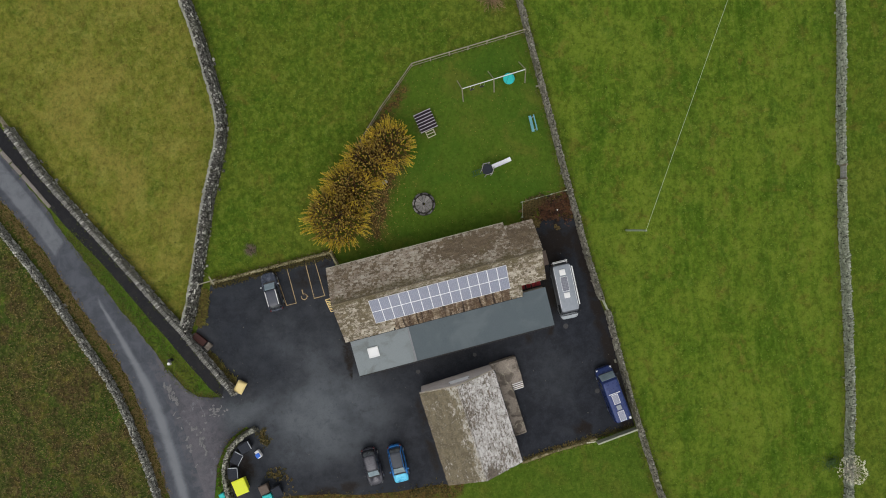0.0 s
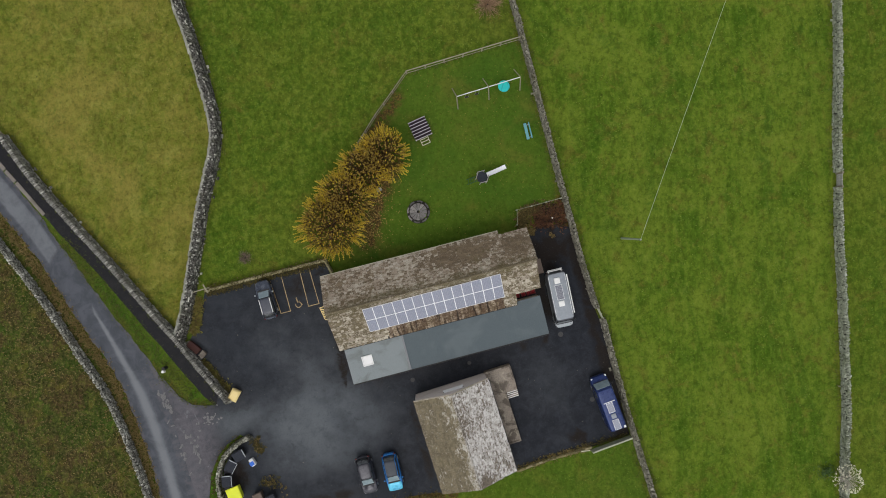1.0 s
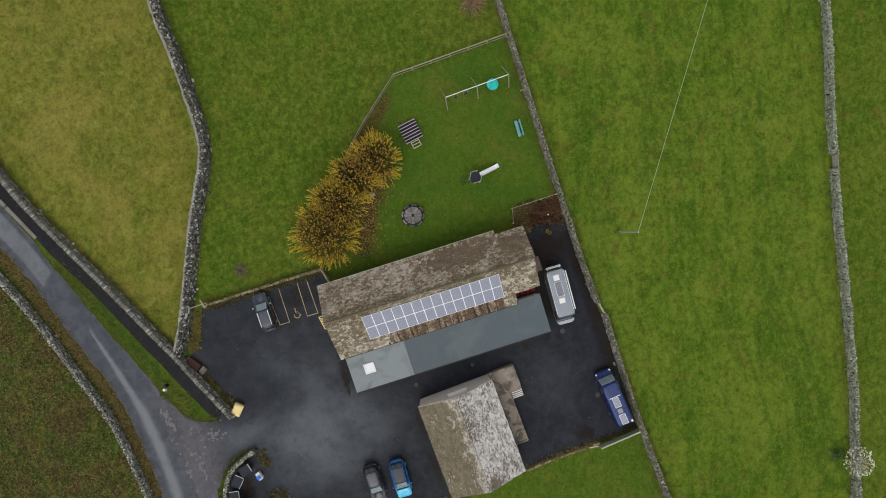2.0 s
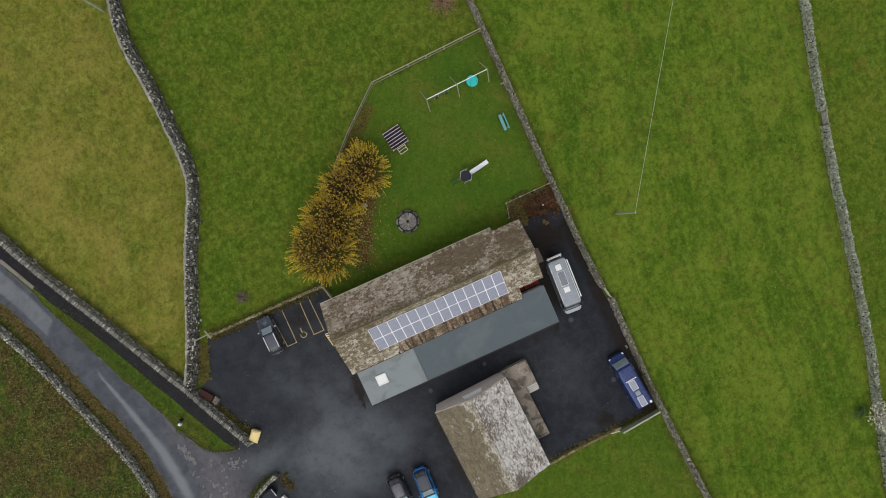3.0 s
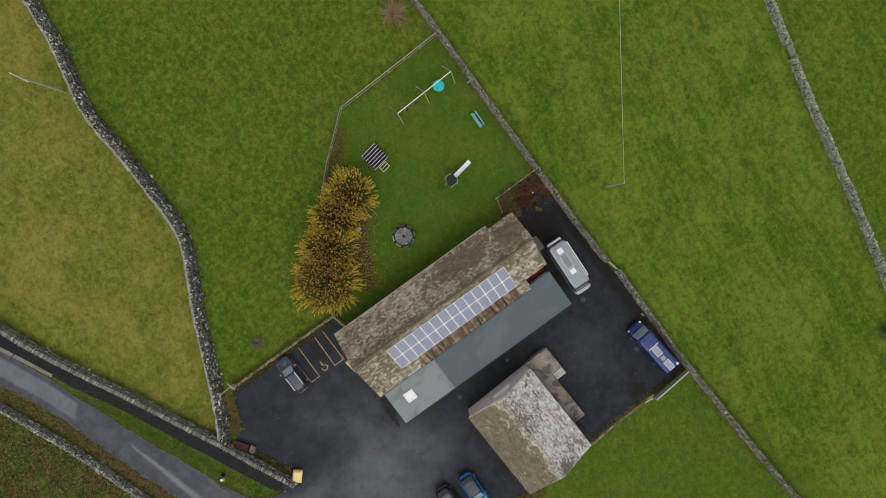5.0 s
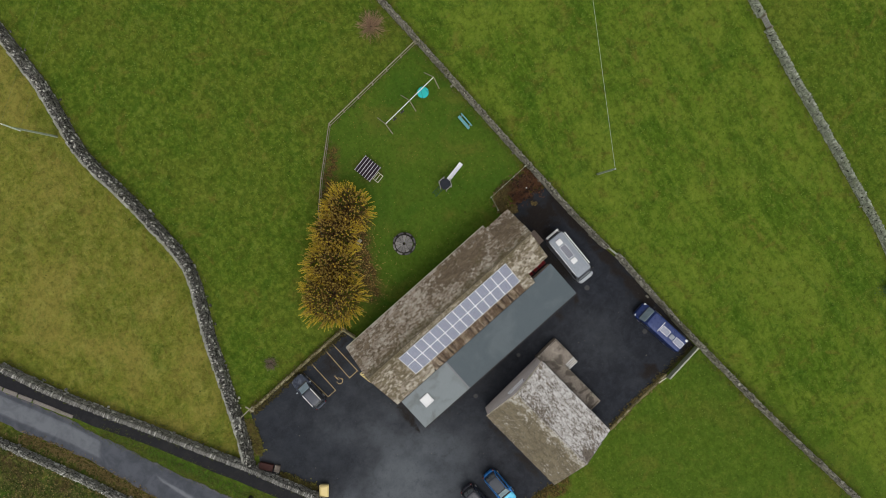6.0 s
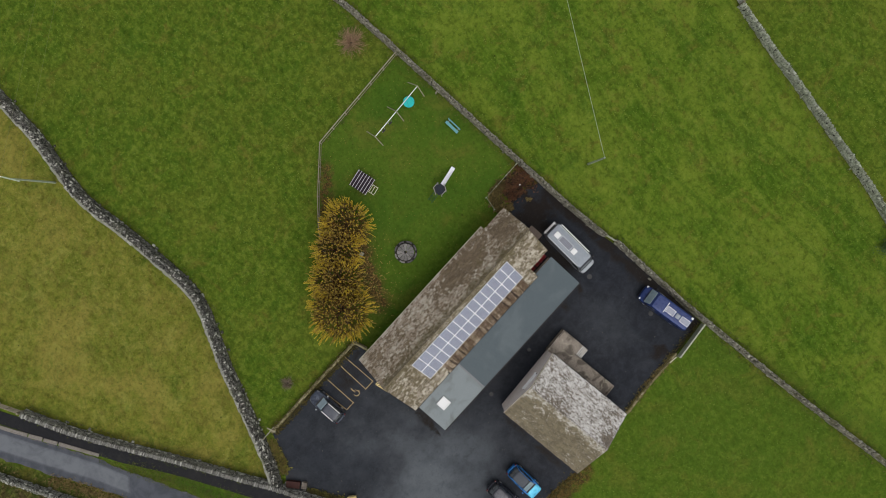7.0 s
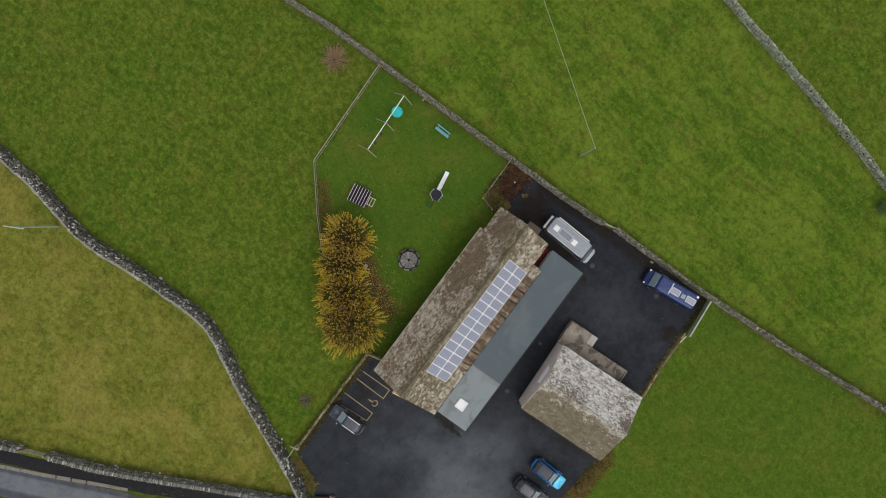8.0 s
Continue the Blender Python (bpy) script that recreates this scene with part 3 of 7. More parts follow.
def inside(poly, x, y):
    """Which of the points x, y lie in the polygon."""
    hit = np.zeros(np.shape(x), bool)
    for (x0, y0), (x1, y1) in zip(poly, poly[1:] + poly[:1]):
        if y0 != y1:
            hit ^= ((y0 > y) != (y1 > y)) & (x < (x1 - x0) * (y - y0) / (y1 - y0) + x0)
    return hit


def near_line(pts, x, y):
    """The distance of the points x, y from a line of corners."""
    best = np.full(np.shape(x), 1e9)
    for (x0, y0), (x1, y1) in zip(pts, pts[1:]):
        dx, dy = x1 - x0, y1 - y0
        f = np.clip(((x - x0) * dx + (y - y0) * dy) / (dx * dx + dy * dy), 0, 1)
        best = np.minimum(best, np.hypot(x - x0 - f * dx, y - y0 - f * dy))
    return best


BOX_FACES = ((0, 3, 2, 1), (4, 5, 6, 7), (0, 1, 5, 4), (1, 2, 6, 5), (2, 3, 7, 6), (3, 0, 4, 7))


class Lumps:
    """Gathers many rough stones, slates or leaves into one mesh."""

    def __init__(self, seed):
        self.v, self.f, self.r = [], [], random.Random(seed)

    def stone(self, c, ux, uy, sx, sy, sz, jit=0.18, tilt=0.0, lift=0.0):
        """A rough block at c; ux, uy is its long way in plan."""
        r, k = self.r, len(self.v)
        for px, py, pz in ((-1, -1, -1), (1, -1, -1), (1, 1, -1), (-1, 1, -1), (-1, -1, 1), (1, -1, 1), (1, 1, 1), (-1, 1, 1)):
            t = 0.8 if pz > 0 else 1.0
            a = px * sx / 2 * t * (1 + r.uniform(-jit, jit))
            b = py * sy / 2 * t * (1 + r.uniform(-jit, jit))
            z = pz * sz / 2 * (1 + r.uniform(-jit, jit)) + tilt * py * sy
            self.v.append((c[0] + ux * a - uy * b, c[1] + uy * a + ux * b, c[2] + z + lift))
        self.f += [tuple(k + i for i in q) for q in BOX_FACES]

    def quad(self, a, b, c, d):
        k = len(self.v)
        self.v += [tuple(a), tuple(b), tuple(c), tuple(d)]
        self.f.append((k, k + 1, k + 2, k + 3))

    def tri(self, a, b, c):
        k = len(self.v)
        self.v += [tuple(a), tuple(b), tuple(c)]
        self.f.append((k, k + 1, k + 2))

    def tuft(self, x, y, z, h, w, n):
        """A clump of grass or weed blades."""
        r = self.r
        for _ in range(n):
            a = r.uniform(0, math.tau)
            l, ww = h * r.uniform(0.6, 1.2), w * r.uniform(0.7, 1.3)
            s = r.uniform(0.3, 1.0) * h
            dx, dy = math.cos(a), math.sin(a)
            self.tri((x - dy * ww, y + dx * ww, z), (x + dy * ww, y - dx * ww, z), (x + dx * s, y + dy * s, z + l * 0.8))

    def put(self, name, material, parent=None, label="", category="", kind="stuff"):
        ob = part(name, (self.v, self.f), material, parent, label, kind)
        return tagged(ob, category=category)


# ---- the lie of the land ----
WALL_A = smooth_line([(-13, 90), (-15.3, 60), (-16.5, 45.4), (-16.9, 40.6), (-17.95, 36.3), (-18.5, 32.7), (-18.0, 28.2), (-17.85, 24.6), (-17.72, 21), (-17.8, 18), (-18.5, 15.9), (-19.85, 13.2), (-21.2, 10.6), (-22.4, 7.8), (-23.6, 5.0), (-24.9, 1.9), (-26.05, -0.5), (-26.9, -1.9)], 1)
WALL_B_FAR = [(-66, 84), (-52, 51), (-41.3, 27.4), (-40.55, 25.7)]
WALL_B = smooth_line([(-39.2, 22.6), (-37.6, 18.4), (-35.3, 13.7), (-32.8, 8.95), (-30.8, 5.1), (-28.9, 1.2), (-27.1, -2.2), (-26.1, -4.5), (-24.8, -7.2), (-23.65, -9.6)], 1)
WALL_C = smooth_line([(-66, 66), (-52, 34), (-42.65, 12.6), (-41.1, 9.1), (-39.6, 5.5), (-38.1, 1.2), (-36.9, -2.3), (-35.9, -5), (-35.2, -8.2), (-34.7, -11.9), (-34.3, -15.3), (-34.15, -18), (-34.2, -40), (-36, -80)], 1)
WALL_D = [(15, 80), (14.8, 31), (15.2, 26), (15.3, 20), (15.35, 5), (15.45, -4.8), (15.6, -8.2), (15.83, -10.4), (16.07, -11.8), (16.05, -15), (16.1, -20), (16.25, -24), (16.52, -28.5), (16.72, -33), (17.2, -39), (17.8, -45.5), (20.5, -80)]
WALL_E_N = [(64, 80), (48, 14.0), (47.2, 10.6), (46, 6), (44.75, 1.5), (43.86, -2.4)]
WALL_E_S = [(43.4, -4.2), (42.3, -8.8), (41.0, -15.5), (39.8, -21), (38.6, -26.5), (37, -32), (35.8, -36.5), (28, -66)]
ROAD_N = [(-62, 68), (-50, 40.5), (-40.85, 20.3), (-39.2, 16.8), (-37.75, 13.6), (-36.85, 10.9), (-35.1, 6.8), (-33.6, 3.0), (-32.1, -0.4), (-30.85, -3.1), (-29.85, -6), (-29.4, -10), (-29.3, -15), (-28.9, -19.7), (-28.9, -40), (-30.5, -80)]
ROAD_S = [(-64, 64), (-51.5, 36.5), (-42.3, 16), (-40.7, 12.8), (-39.2, 9.4), (-37.85, 5.4), (-36.5, 1.4), (-35.05, -2.4), (-34.1, -5.7), (-33.7, -8.8), (-33.4, -12.3), (-33.3, -15.3), (-33.2, -18.5), (-33.3, -40), (-35, -80)]
FENCE = [(14.95, 19.3), (2.68, 18.8), (0.8, 17.2), (-1.6, 15.2), (-4.3, 12.6), (-7.2, 8.2), (-9.6, 3.2)]
PLAY = [(15.3, 19.3), (2.68, 18.8), (-1.6, 15.2), (-4.3, 12.6), (-7.2, 8.2), (-10.2, 2.1), (-10.2, -1), (9.9, -1), (10, 2.1), (15.3, 2.1)]
YARD = [(-23.4, 1.95), (-10.3, 1.95), (-10.3, -1.2), (9.9, -1.2), (10.2, -0.3), (11.0, -0.35), (12.0, 0.0), (13.2, -0.25), (15.2, -0.9), (15.35, -8), (15.85, -12), (15.85, -23.7), (11.3, -23.9), (3.4, -24.3), (-4.5, -24.55), (-6.5, -24.2), (-10.1, -24.0), (-13.7, -23.4), (-18.2, -22.1), (-21.7, -21.4), (-24, -22.5), (-26.6, -21.5), (-26.7, -18.3), (-26.2, -16.6), (-25.4, -15.3), (-24.1, -14.4), (-22.7, -14.0), (-23.6, -13.4), (-25.2, -14.0), (-26.4, -14.9), (-27.6, -16.6), (-28.4, -19), (-29.4, -22), (-29.9, -15), (-30.2, -9), (-30.2, -6.6), (-29.95, -5.6), (-28.7, -7.9), (-27.6, -9.0), (-26.4, -9.5), (-25.2, -9.6), (-24.7, -8.6), (-25.8, -6.0), (-26.8, -3.6), (-26.0, -2.2), (-24.8, -0.8), (-24.2, 0.6)]
FOOTPATH_W = smooth_line([(-66, 82), (-52, 49.5), (-41.6, 26.4), (-38.2, 18.2), (-35.9, 13.5), (-33.3, 8.7), (-31.3, 4.8), (-29.4, 0.9), (-27.6, -2.5), (-26.6, -4.8), (-25.2, -7.4), (-24.2, -9.6)], 1)
FOOTPATH_E = smooth_line([(-67.5, 81.5), (-53.3, 48.8), (-42.9, 25.8), (-39.3, 17.6), (-37.1, 13), (-34.5, 8.2), (-32.5, 4.3), (-30.6, 0.4), (-28.9, -3.1), (-27.8, -5.4), (-26.5, -8), (-25.4, -9.6)], 1)


def ground_sheet():
    """One sheet to the horizon, finest near the yard; the kinds of cover are stored as colours."""
    def axis(lo, hi, step):
        a = np.arange(lo, hi + 0.01, step)
        out = np.array([90., 120, 180, 300, 520, 900, 1500, 2500])
        return np.concatenate([(lo - out)[::-1], a, hi + out])
    xs, ys = axis(-60, 60, 0.4), axis(-48, 60, 0.4)
    X, Y = np.meshgrid(xs, ys)
    x, y = X.ravel(), Y.ravel()
    wob = np.array([noise.noise((a * 0.9, b * 0.9, 3)) for a, b in zip(x, y)]) * 0.35
    xw, yw = x + wob, y - wob
    swell = np.array([noise.noise((a * 0.05, b * 0.05, 7)) for a, b in zip(x, y)])
    small = np.array([noise.noise((a * 0.7, b * 0.7, 9)) for a, b in zip(x, y)])
    sealed = inside(YARD, x, y) | inside(ROAD_N + ROAD_S[::-1], x, y) | inside(FOOTPATH_W + FOOTPATH_E[::-1], x, y)
    edge = np.minimum.reduce([near_line(YARD + YARD[:1], x, y), near_line(ROAD_N, x, y), near_line(ROAD_S, x, y), near_line(FOOTPATH_W, x, y), near_line(FOOTPATH_E, x, y)])
    flat = np.clip(edge / 3.0, 0, 1) * ~sealed
    far = np.clip((np.hypot(x, y) - 90) / 600, 0, 1)
    z = small * 0.05 * flat + swell * 0.12 * flat + far * swell * 18 - 0.02 * sealed
    dry = inside(WALL_A + WALL_B[::-1] + [(-39.9, 24)] + WALL_B_FAR[::-1] + [(-66, 90)], x, y)
    rough = inside(WALL_C + [(-500, -80), (-500, 66)], x, y)
    bank = inside(WALL_C + ROAD_S[::-1], x, y)
    lawn = inside(PLAY, xw, yw)
    meadow = inside(WALL_D + [(600, -80), (600, 80)], x, y)
    beyond = inside(WALL_E_N + WALL_E_S + [(600, -66), (600, 80)], x, y)
    verge = inside(FOOTPATH_E + ROAD_N[::-1], x, y)
    a = np.zeros((len(x), 4), np.float32)
    b = np.zeros((len(x), 4), np.float32)
    a[:, 0] = np.where(dry, 1.0, 0)
    a[:, 1] = np.where(rough, 1.0, np.where(bank, 0.8, 0))
    a[:, 2] = np.where(lawn, 1.0, np.where(verge, 1.0, 0))
    south = inside([(3.4, -24.3), (16, -24), (30, -80), (-30, -80), (-20, -22), (-4, -24.3)], xw, yw)
    a[:, 2] = np.where(south, 0.6, a[:, 2])
    b[:, 0] = np.where(meadow & ~beyond, 1.0, np.where(beyond, 0.25, np.where(inside([(3.4, -24.3), (16, -24), (30, -80), (-30, -80), (-20, -22), (-4, -24.3)], x, y), 0.15, 0)))
    litter = np.clip(1.25 - near_line([(1.0, 16.6), (-0.9, 14.9), (-2.7, 13.3), (-4.2, 11.8)], x, y) / 1.0, 0, .72)
    litter = np.maximum(litter, 0.95 * np.clip(1.15 - near_line([(-1.6, 9.2), (-3.4, 7.2), (-4.9, 4.2), (-5.6, 2.8)], x, y) / 1.5, 0, 1))
    litter = np.maximum(litter, 0.7 * np.clip(1 - np.hypot(x - 2.6, y - 12.4) / 2.2, 0, 1))
    litter = np.maximum(litter, 0.8 * np.clip(1 - np.hypot(x - 0.25, y - 4.5) / 1.7, 0, 1))
    litter = np.maximum(litter, 0.6 * np.clip(1 - np.hypot(x - 12.6, y - 22.8) / 2.6, 0, 1))
    litter = np.maximum(litter, 1.2 * inside([(11.6, -1.5), (11.6, 1.7), (15.4, 2.1), (15.4, -1.5)], x, y))
    walls = np.minimum.reduce([near_line(w, x, y) for w in (WALL_A, WALL_B, WALL_D, WALL_E_N, WALL_E_S)])
    litter = np.maximum(litter, 0.42 * np.clip(1.5 - walls / 0.9, 0, 1))
    litter = np.maximum(litter, np.clip(2.4 - near_line([(-25, -22.3), (-18, -22.6), (-13.7, -23.9), (-9, -24.4), (-4.5, -24.6)], x, y) / 0.8, 0, 1.4))
    litter = np.maximum(litter, 0.9 * np.clip(1 - near_line(ROAD_S[2:12], x, y) / 0.7, 0, 1))
    litter = np.maximum(litter, verge * 0.8 * np.clip(1.25 - near_line(ROAD_N[2:11], x, y) / 0.7, 0, 1))
    litter = np.maximum(litter, verge * 0.7 * np.clip(1.2 - near_line([(-30, -5.4), (-28.7, -7.9), (-27.6, -9.0), (-25.2, -9.6)], x, y) / 0.7, 0, 1))
    b[:, 1] = litter
    # soften every border by averaging with the neighbours
    ny, nx = X.shape
    for arr in (a, b):
        g = arr.reshape(ny, nx, 4)
        for _ in range(2):
            g[1:-1, 1:-1] = (g[1:-1, 1:-1] * 2 + g[:-2, 1:-1] + g[2:, 1:-1] + g[1:-1, :-2] + g[1:-1, 2:]) / 6
        g[..., 3] = 1
    idx = np.arange(nx * ny).reshape(ny, nx)
    faces = np.stack([idx[:-1, :-1], idx[:-1, 1:], idx[1:, 1:], idx[1:, :-1]], -1).reshape(-1, 4)
    me = bpy.data.meshes.new("ground")
    me.from_pydata(np.column_stack([x, y, z]).tolist(), [], faces.tolist())
    for nm, arr in (("cover_a", a), ("cover_b", b)):
        at = me.color_attributes.new(nm, 'FLOAT_COLOR', 'POINT')
        at.data.foreach_set("color", arr.ravel())
    me.materials.append(M["grass"])
    me.polygons.foreach_set("use_smooth", [True] * len(me.polygons))
    return tagged(new("ground", me), "green and yellowing autumn pasture grass", "ground", kind="structure")


ground_sheet()


def flat_patch(name, poly, z, material, label, step=0.5, worn=None):
    """A level sheet that fills a polygon, with a skirt 6 cm down into the soil."""
    bm = bmesh.new()
    ring = [bm.verts.new((px, py, z)) for px, py in poly]
    es = [bm.edges.new((ring[i], ring[(i + 1) % len(ring)])) for i in range(len(ring))]
    bmesh.ops.triangle_fill(bm, edges=es, use_beauty=True)
    for _ in range(6):
        long_ = [e for e in bm.edges if e.calc_length() > step * 2.2]
        if not long_:
            break
        bmesh.ops.subdivide_edges(bm, edges=long_, cuts=1, use_grid_fill=False)
        bmesh.ops.triangulate(bm, faces=bm.faces)
    for f in bm.faces:
        if f.normal.z < 0:
            f.normal_flip()
    rr = random.Random(9)
    for v in bm.verts:
        if v.is_boundary:
            v.co.x += rr.uniform(-.07, .07)
            v.co.y += rr.uniform(-.07, .07)
    rim = [e for e in bm.edges if e.is_boundary]
    ex = bmesh.ops.extrude_edge_only(bm, edges=rim)
    for v in ex["geom"]:
        if isinstance(v, bmesh.types.BMVert):
            v.co.z -= 0.08
    me = mesh_of(name, bm)
    if worn:
        at = me.color_attributes.new("worn", 'FLOAT_COLOR', 'POINT')
        at.data.foreach_set("color", np.array([(*worn(v.co.x, v.co.y), 1) for v in me.vertices], np.float32).ravel())
    me.materials.append(material)
    return tagged(new(name, me), label, name, kind="structure")


STREAK = [(-35.15, 3.5), (-34.07, -.25), (-33.0, -4.25), (-32.44, -6.7), (-32.0, -10), (-31.7, -16), (-31.6, -24)]


def road_strip():
    k = 280
    def even(pts):
        s = np.cumsum([0] + [math.hypot(b[0] - a[0], b[1] - a[1]) for a, b in zip(pts, pts[1:])])
        t = np.linspace(0, s[-1], k)
        return np.column_stack([np.interp(t, s, [p[0] for p in pts]), np.interp(t, s, [p[1] for p in pts])])
    a, b = even(smooth_line(ROAD_N, 2)), even(smooth_line(ROAD_S, 2))
    rr = random.Random(4)
    cols = 17
    verts, lane, faces = [], [], []
    for i in range(k):
        for j in range(cols):
            f = j / (cols - 1)
            p = a[i] * (1 - f) + b[i] * f
            if j in (0, cols - 1):
                p = p + np.array([rr.uniform(-.12, .12), rr.uniform(-.12, .12)])
            verts.append((p[0], p[1], 0.03 + 0.05 * math.sin(math.pi * f)))
            y = p[1]
            wide = .1 + .5 * min(1, max(0, (3.6 - y) / 12))
            pale = max(0.12, 0.95 * math.exp(-(float(near_line(STREAK, p[:1], p[1:])[0]) / wide) ** 2) * (y < 3.9))
            if y > 7:
                pale = max(pale, 0.62 * min(1, max(0, (.77 * y - .64 * p[0] - 31.2) / .4)) * min(1, max(0, (f - .12) / .08)) * min(1, max(0, (.8 - f) / .1)))
            lane.append((pale, max(0, 1 - min(f, 1 - f) / 0.12) * 0.8 + (0.5 if y < -4 and f < 0.35 else 0), 0, 1))
    for i in range(k - 1):
        for j in range(cols - 1):
            q = i * cols + j
            faces.append((q, q + cols, q + cols + 1, q + 1))
    me = bpy.data.meshes.new("road")
    me.from_pydata(verts, [], faces)
    if me.polygons[0].normal.z < 0:
        me.flip_normals()
    at = me.color_attributes.new("lane", 'FLOAT_COLOR', 'POINT')
    at.data.foreach_set("color", np.array(lane, np.float32).ravel())
    me.materials.append(M["road"])
    return tagged(new("road", me), "narrow grey asphalt lane with pale worn tracks", "road", kind="structure")


road_strip()


def yard_wear_and_shade(x, y):
    """Pale, dried and trodden tarmac in the middle of the yard and by the entrance, lightened further for sky sheen; an
    oil mark by the fence; shade painted beside walls and buildings.
    """
    # pale middle: dried wear plus sky reflection put into the colour
    w = 0.87 * math.exp(-((x + 15.5) / 8.0) ** 2 - ((y + 14.3) / 5.6) ** 2)
    w = max(w, 0.75 * math.exp(-((x + 24) / 5) ** 2 - ((y + 12) / 1.9) ** 2))
    w = max(w, 0.8 * math.exp(-((x - 9.6 - (y + 21) * .25) / 0.7) ** 2 - ((y + 21.2) / 1.6) ** 2))
    w = max(w, 0.5 * math.exp(-((x + 14.5) / 4.5) ** 2 - ((y + 8.5) / 4.5) ** 2))
    w = max(w, 0.42 * math.exp(-((x + 18) / 5) ** 2 - ((y + 5.5) / 4.0) ** 2))
    w = max(w, 0.3 * math.exp(-((x - 8.8) / 3.4) ** 2 - ((y + 16) / 4.6) ** 2))
    w = max(w, 0.5 * min(1, max(0, (-26.0 - x) / 2.5)))
    # west half paled to stand for the wider sky above it
    w = max(w, 0.25 * min(1, max(0, (-6 - x) / 5)))
    stain_shade = math.exp(-((x - 10.6) / 0.9) ** 2 - ((y + 22.6) / 1.1) ** 2)
    stain_shade = max(stain_shade, 0.7 * math.exp(-((x + 25.0) / 1.6) ** 2 - ((y + 17.5) / 2.6) ** 2))
    stain_shade = max(stain_shade, 0.7 * math.exp(-((x + 18) / 8) ** 2 - ((y + 22.4) / 0.9) ** 2))
    stain_shade = max(stain_shade, 0.6 * math.exp(-((x - 12.5) / 2.2) ** 2 - ((y - 0.4) / 1.3) ** 2))
    stain_shade = max(stain_shade, 0.5 * math.exp(-((x + 14) / 2.6) ** 2 - ((y - 0.2) / 1.8) ** 2))
    # painted shade beside walls, house, barn and vans, with soil along the wall
    stain_shade = max(stain_shade, 0.75 * math.exp(-((x - 15.2) / 0.8) ** 2) * (y < -1), 0.6 * math.exp(-((y + 11.9) / 0.8) ** 2) * (-10 < x < 10))
    stain_shade = max(stain_shade, 0.6 * math.exp(-((x + 11.4) / 0.7) ** 2) * (-11 < y < 1), 0.7 * math.exp(-((x - 10.6) / 1.2) ** 2 - ((y + 7) / 4) ** 2))
    stain_shade = max(stain_shade, 0.75 * math.exp(-((x - 12.5) / 3) ** 2 - ((y + 3) / 2.4) ** 2), 0.6 * math.exp(-((x + 5.4) / 0.7) ** 2 - ((y + 19) / 5) ** 4))
    mud = min(1, max(0, (-25.0 - x) / 2.2)) * min(1, max(0, (x + 30.6) / 0.8)) * (y > -22)
    return w, stain_shade, mud


flat_patch("pavement", YARD, 0.05, M["tarmac"], "dark damp tarmac yard with pale worn patches, painted sheen and shade", 0.9, yard_wear_and_shade)
flat_patch("footpath", FOOTPATH_W + FOOTPATH_E[::-1], 0.035, M["path"], "narrow strip of dark damp tarmac path", 1.5)


def turned(dx, dy, a):
    return dx * math.cos(a) - dy * math.sin(a), dx * math.sin(a) + dy * math.cos(a)


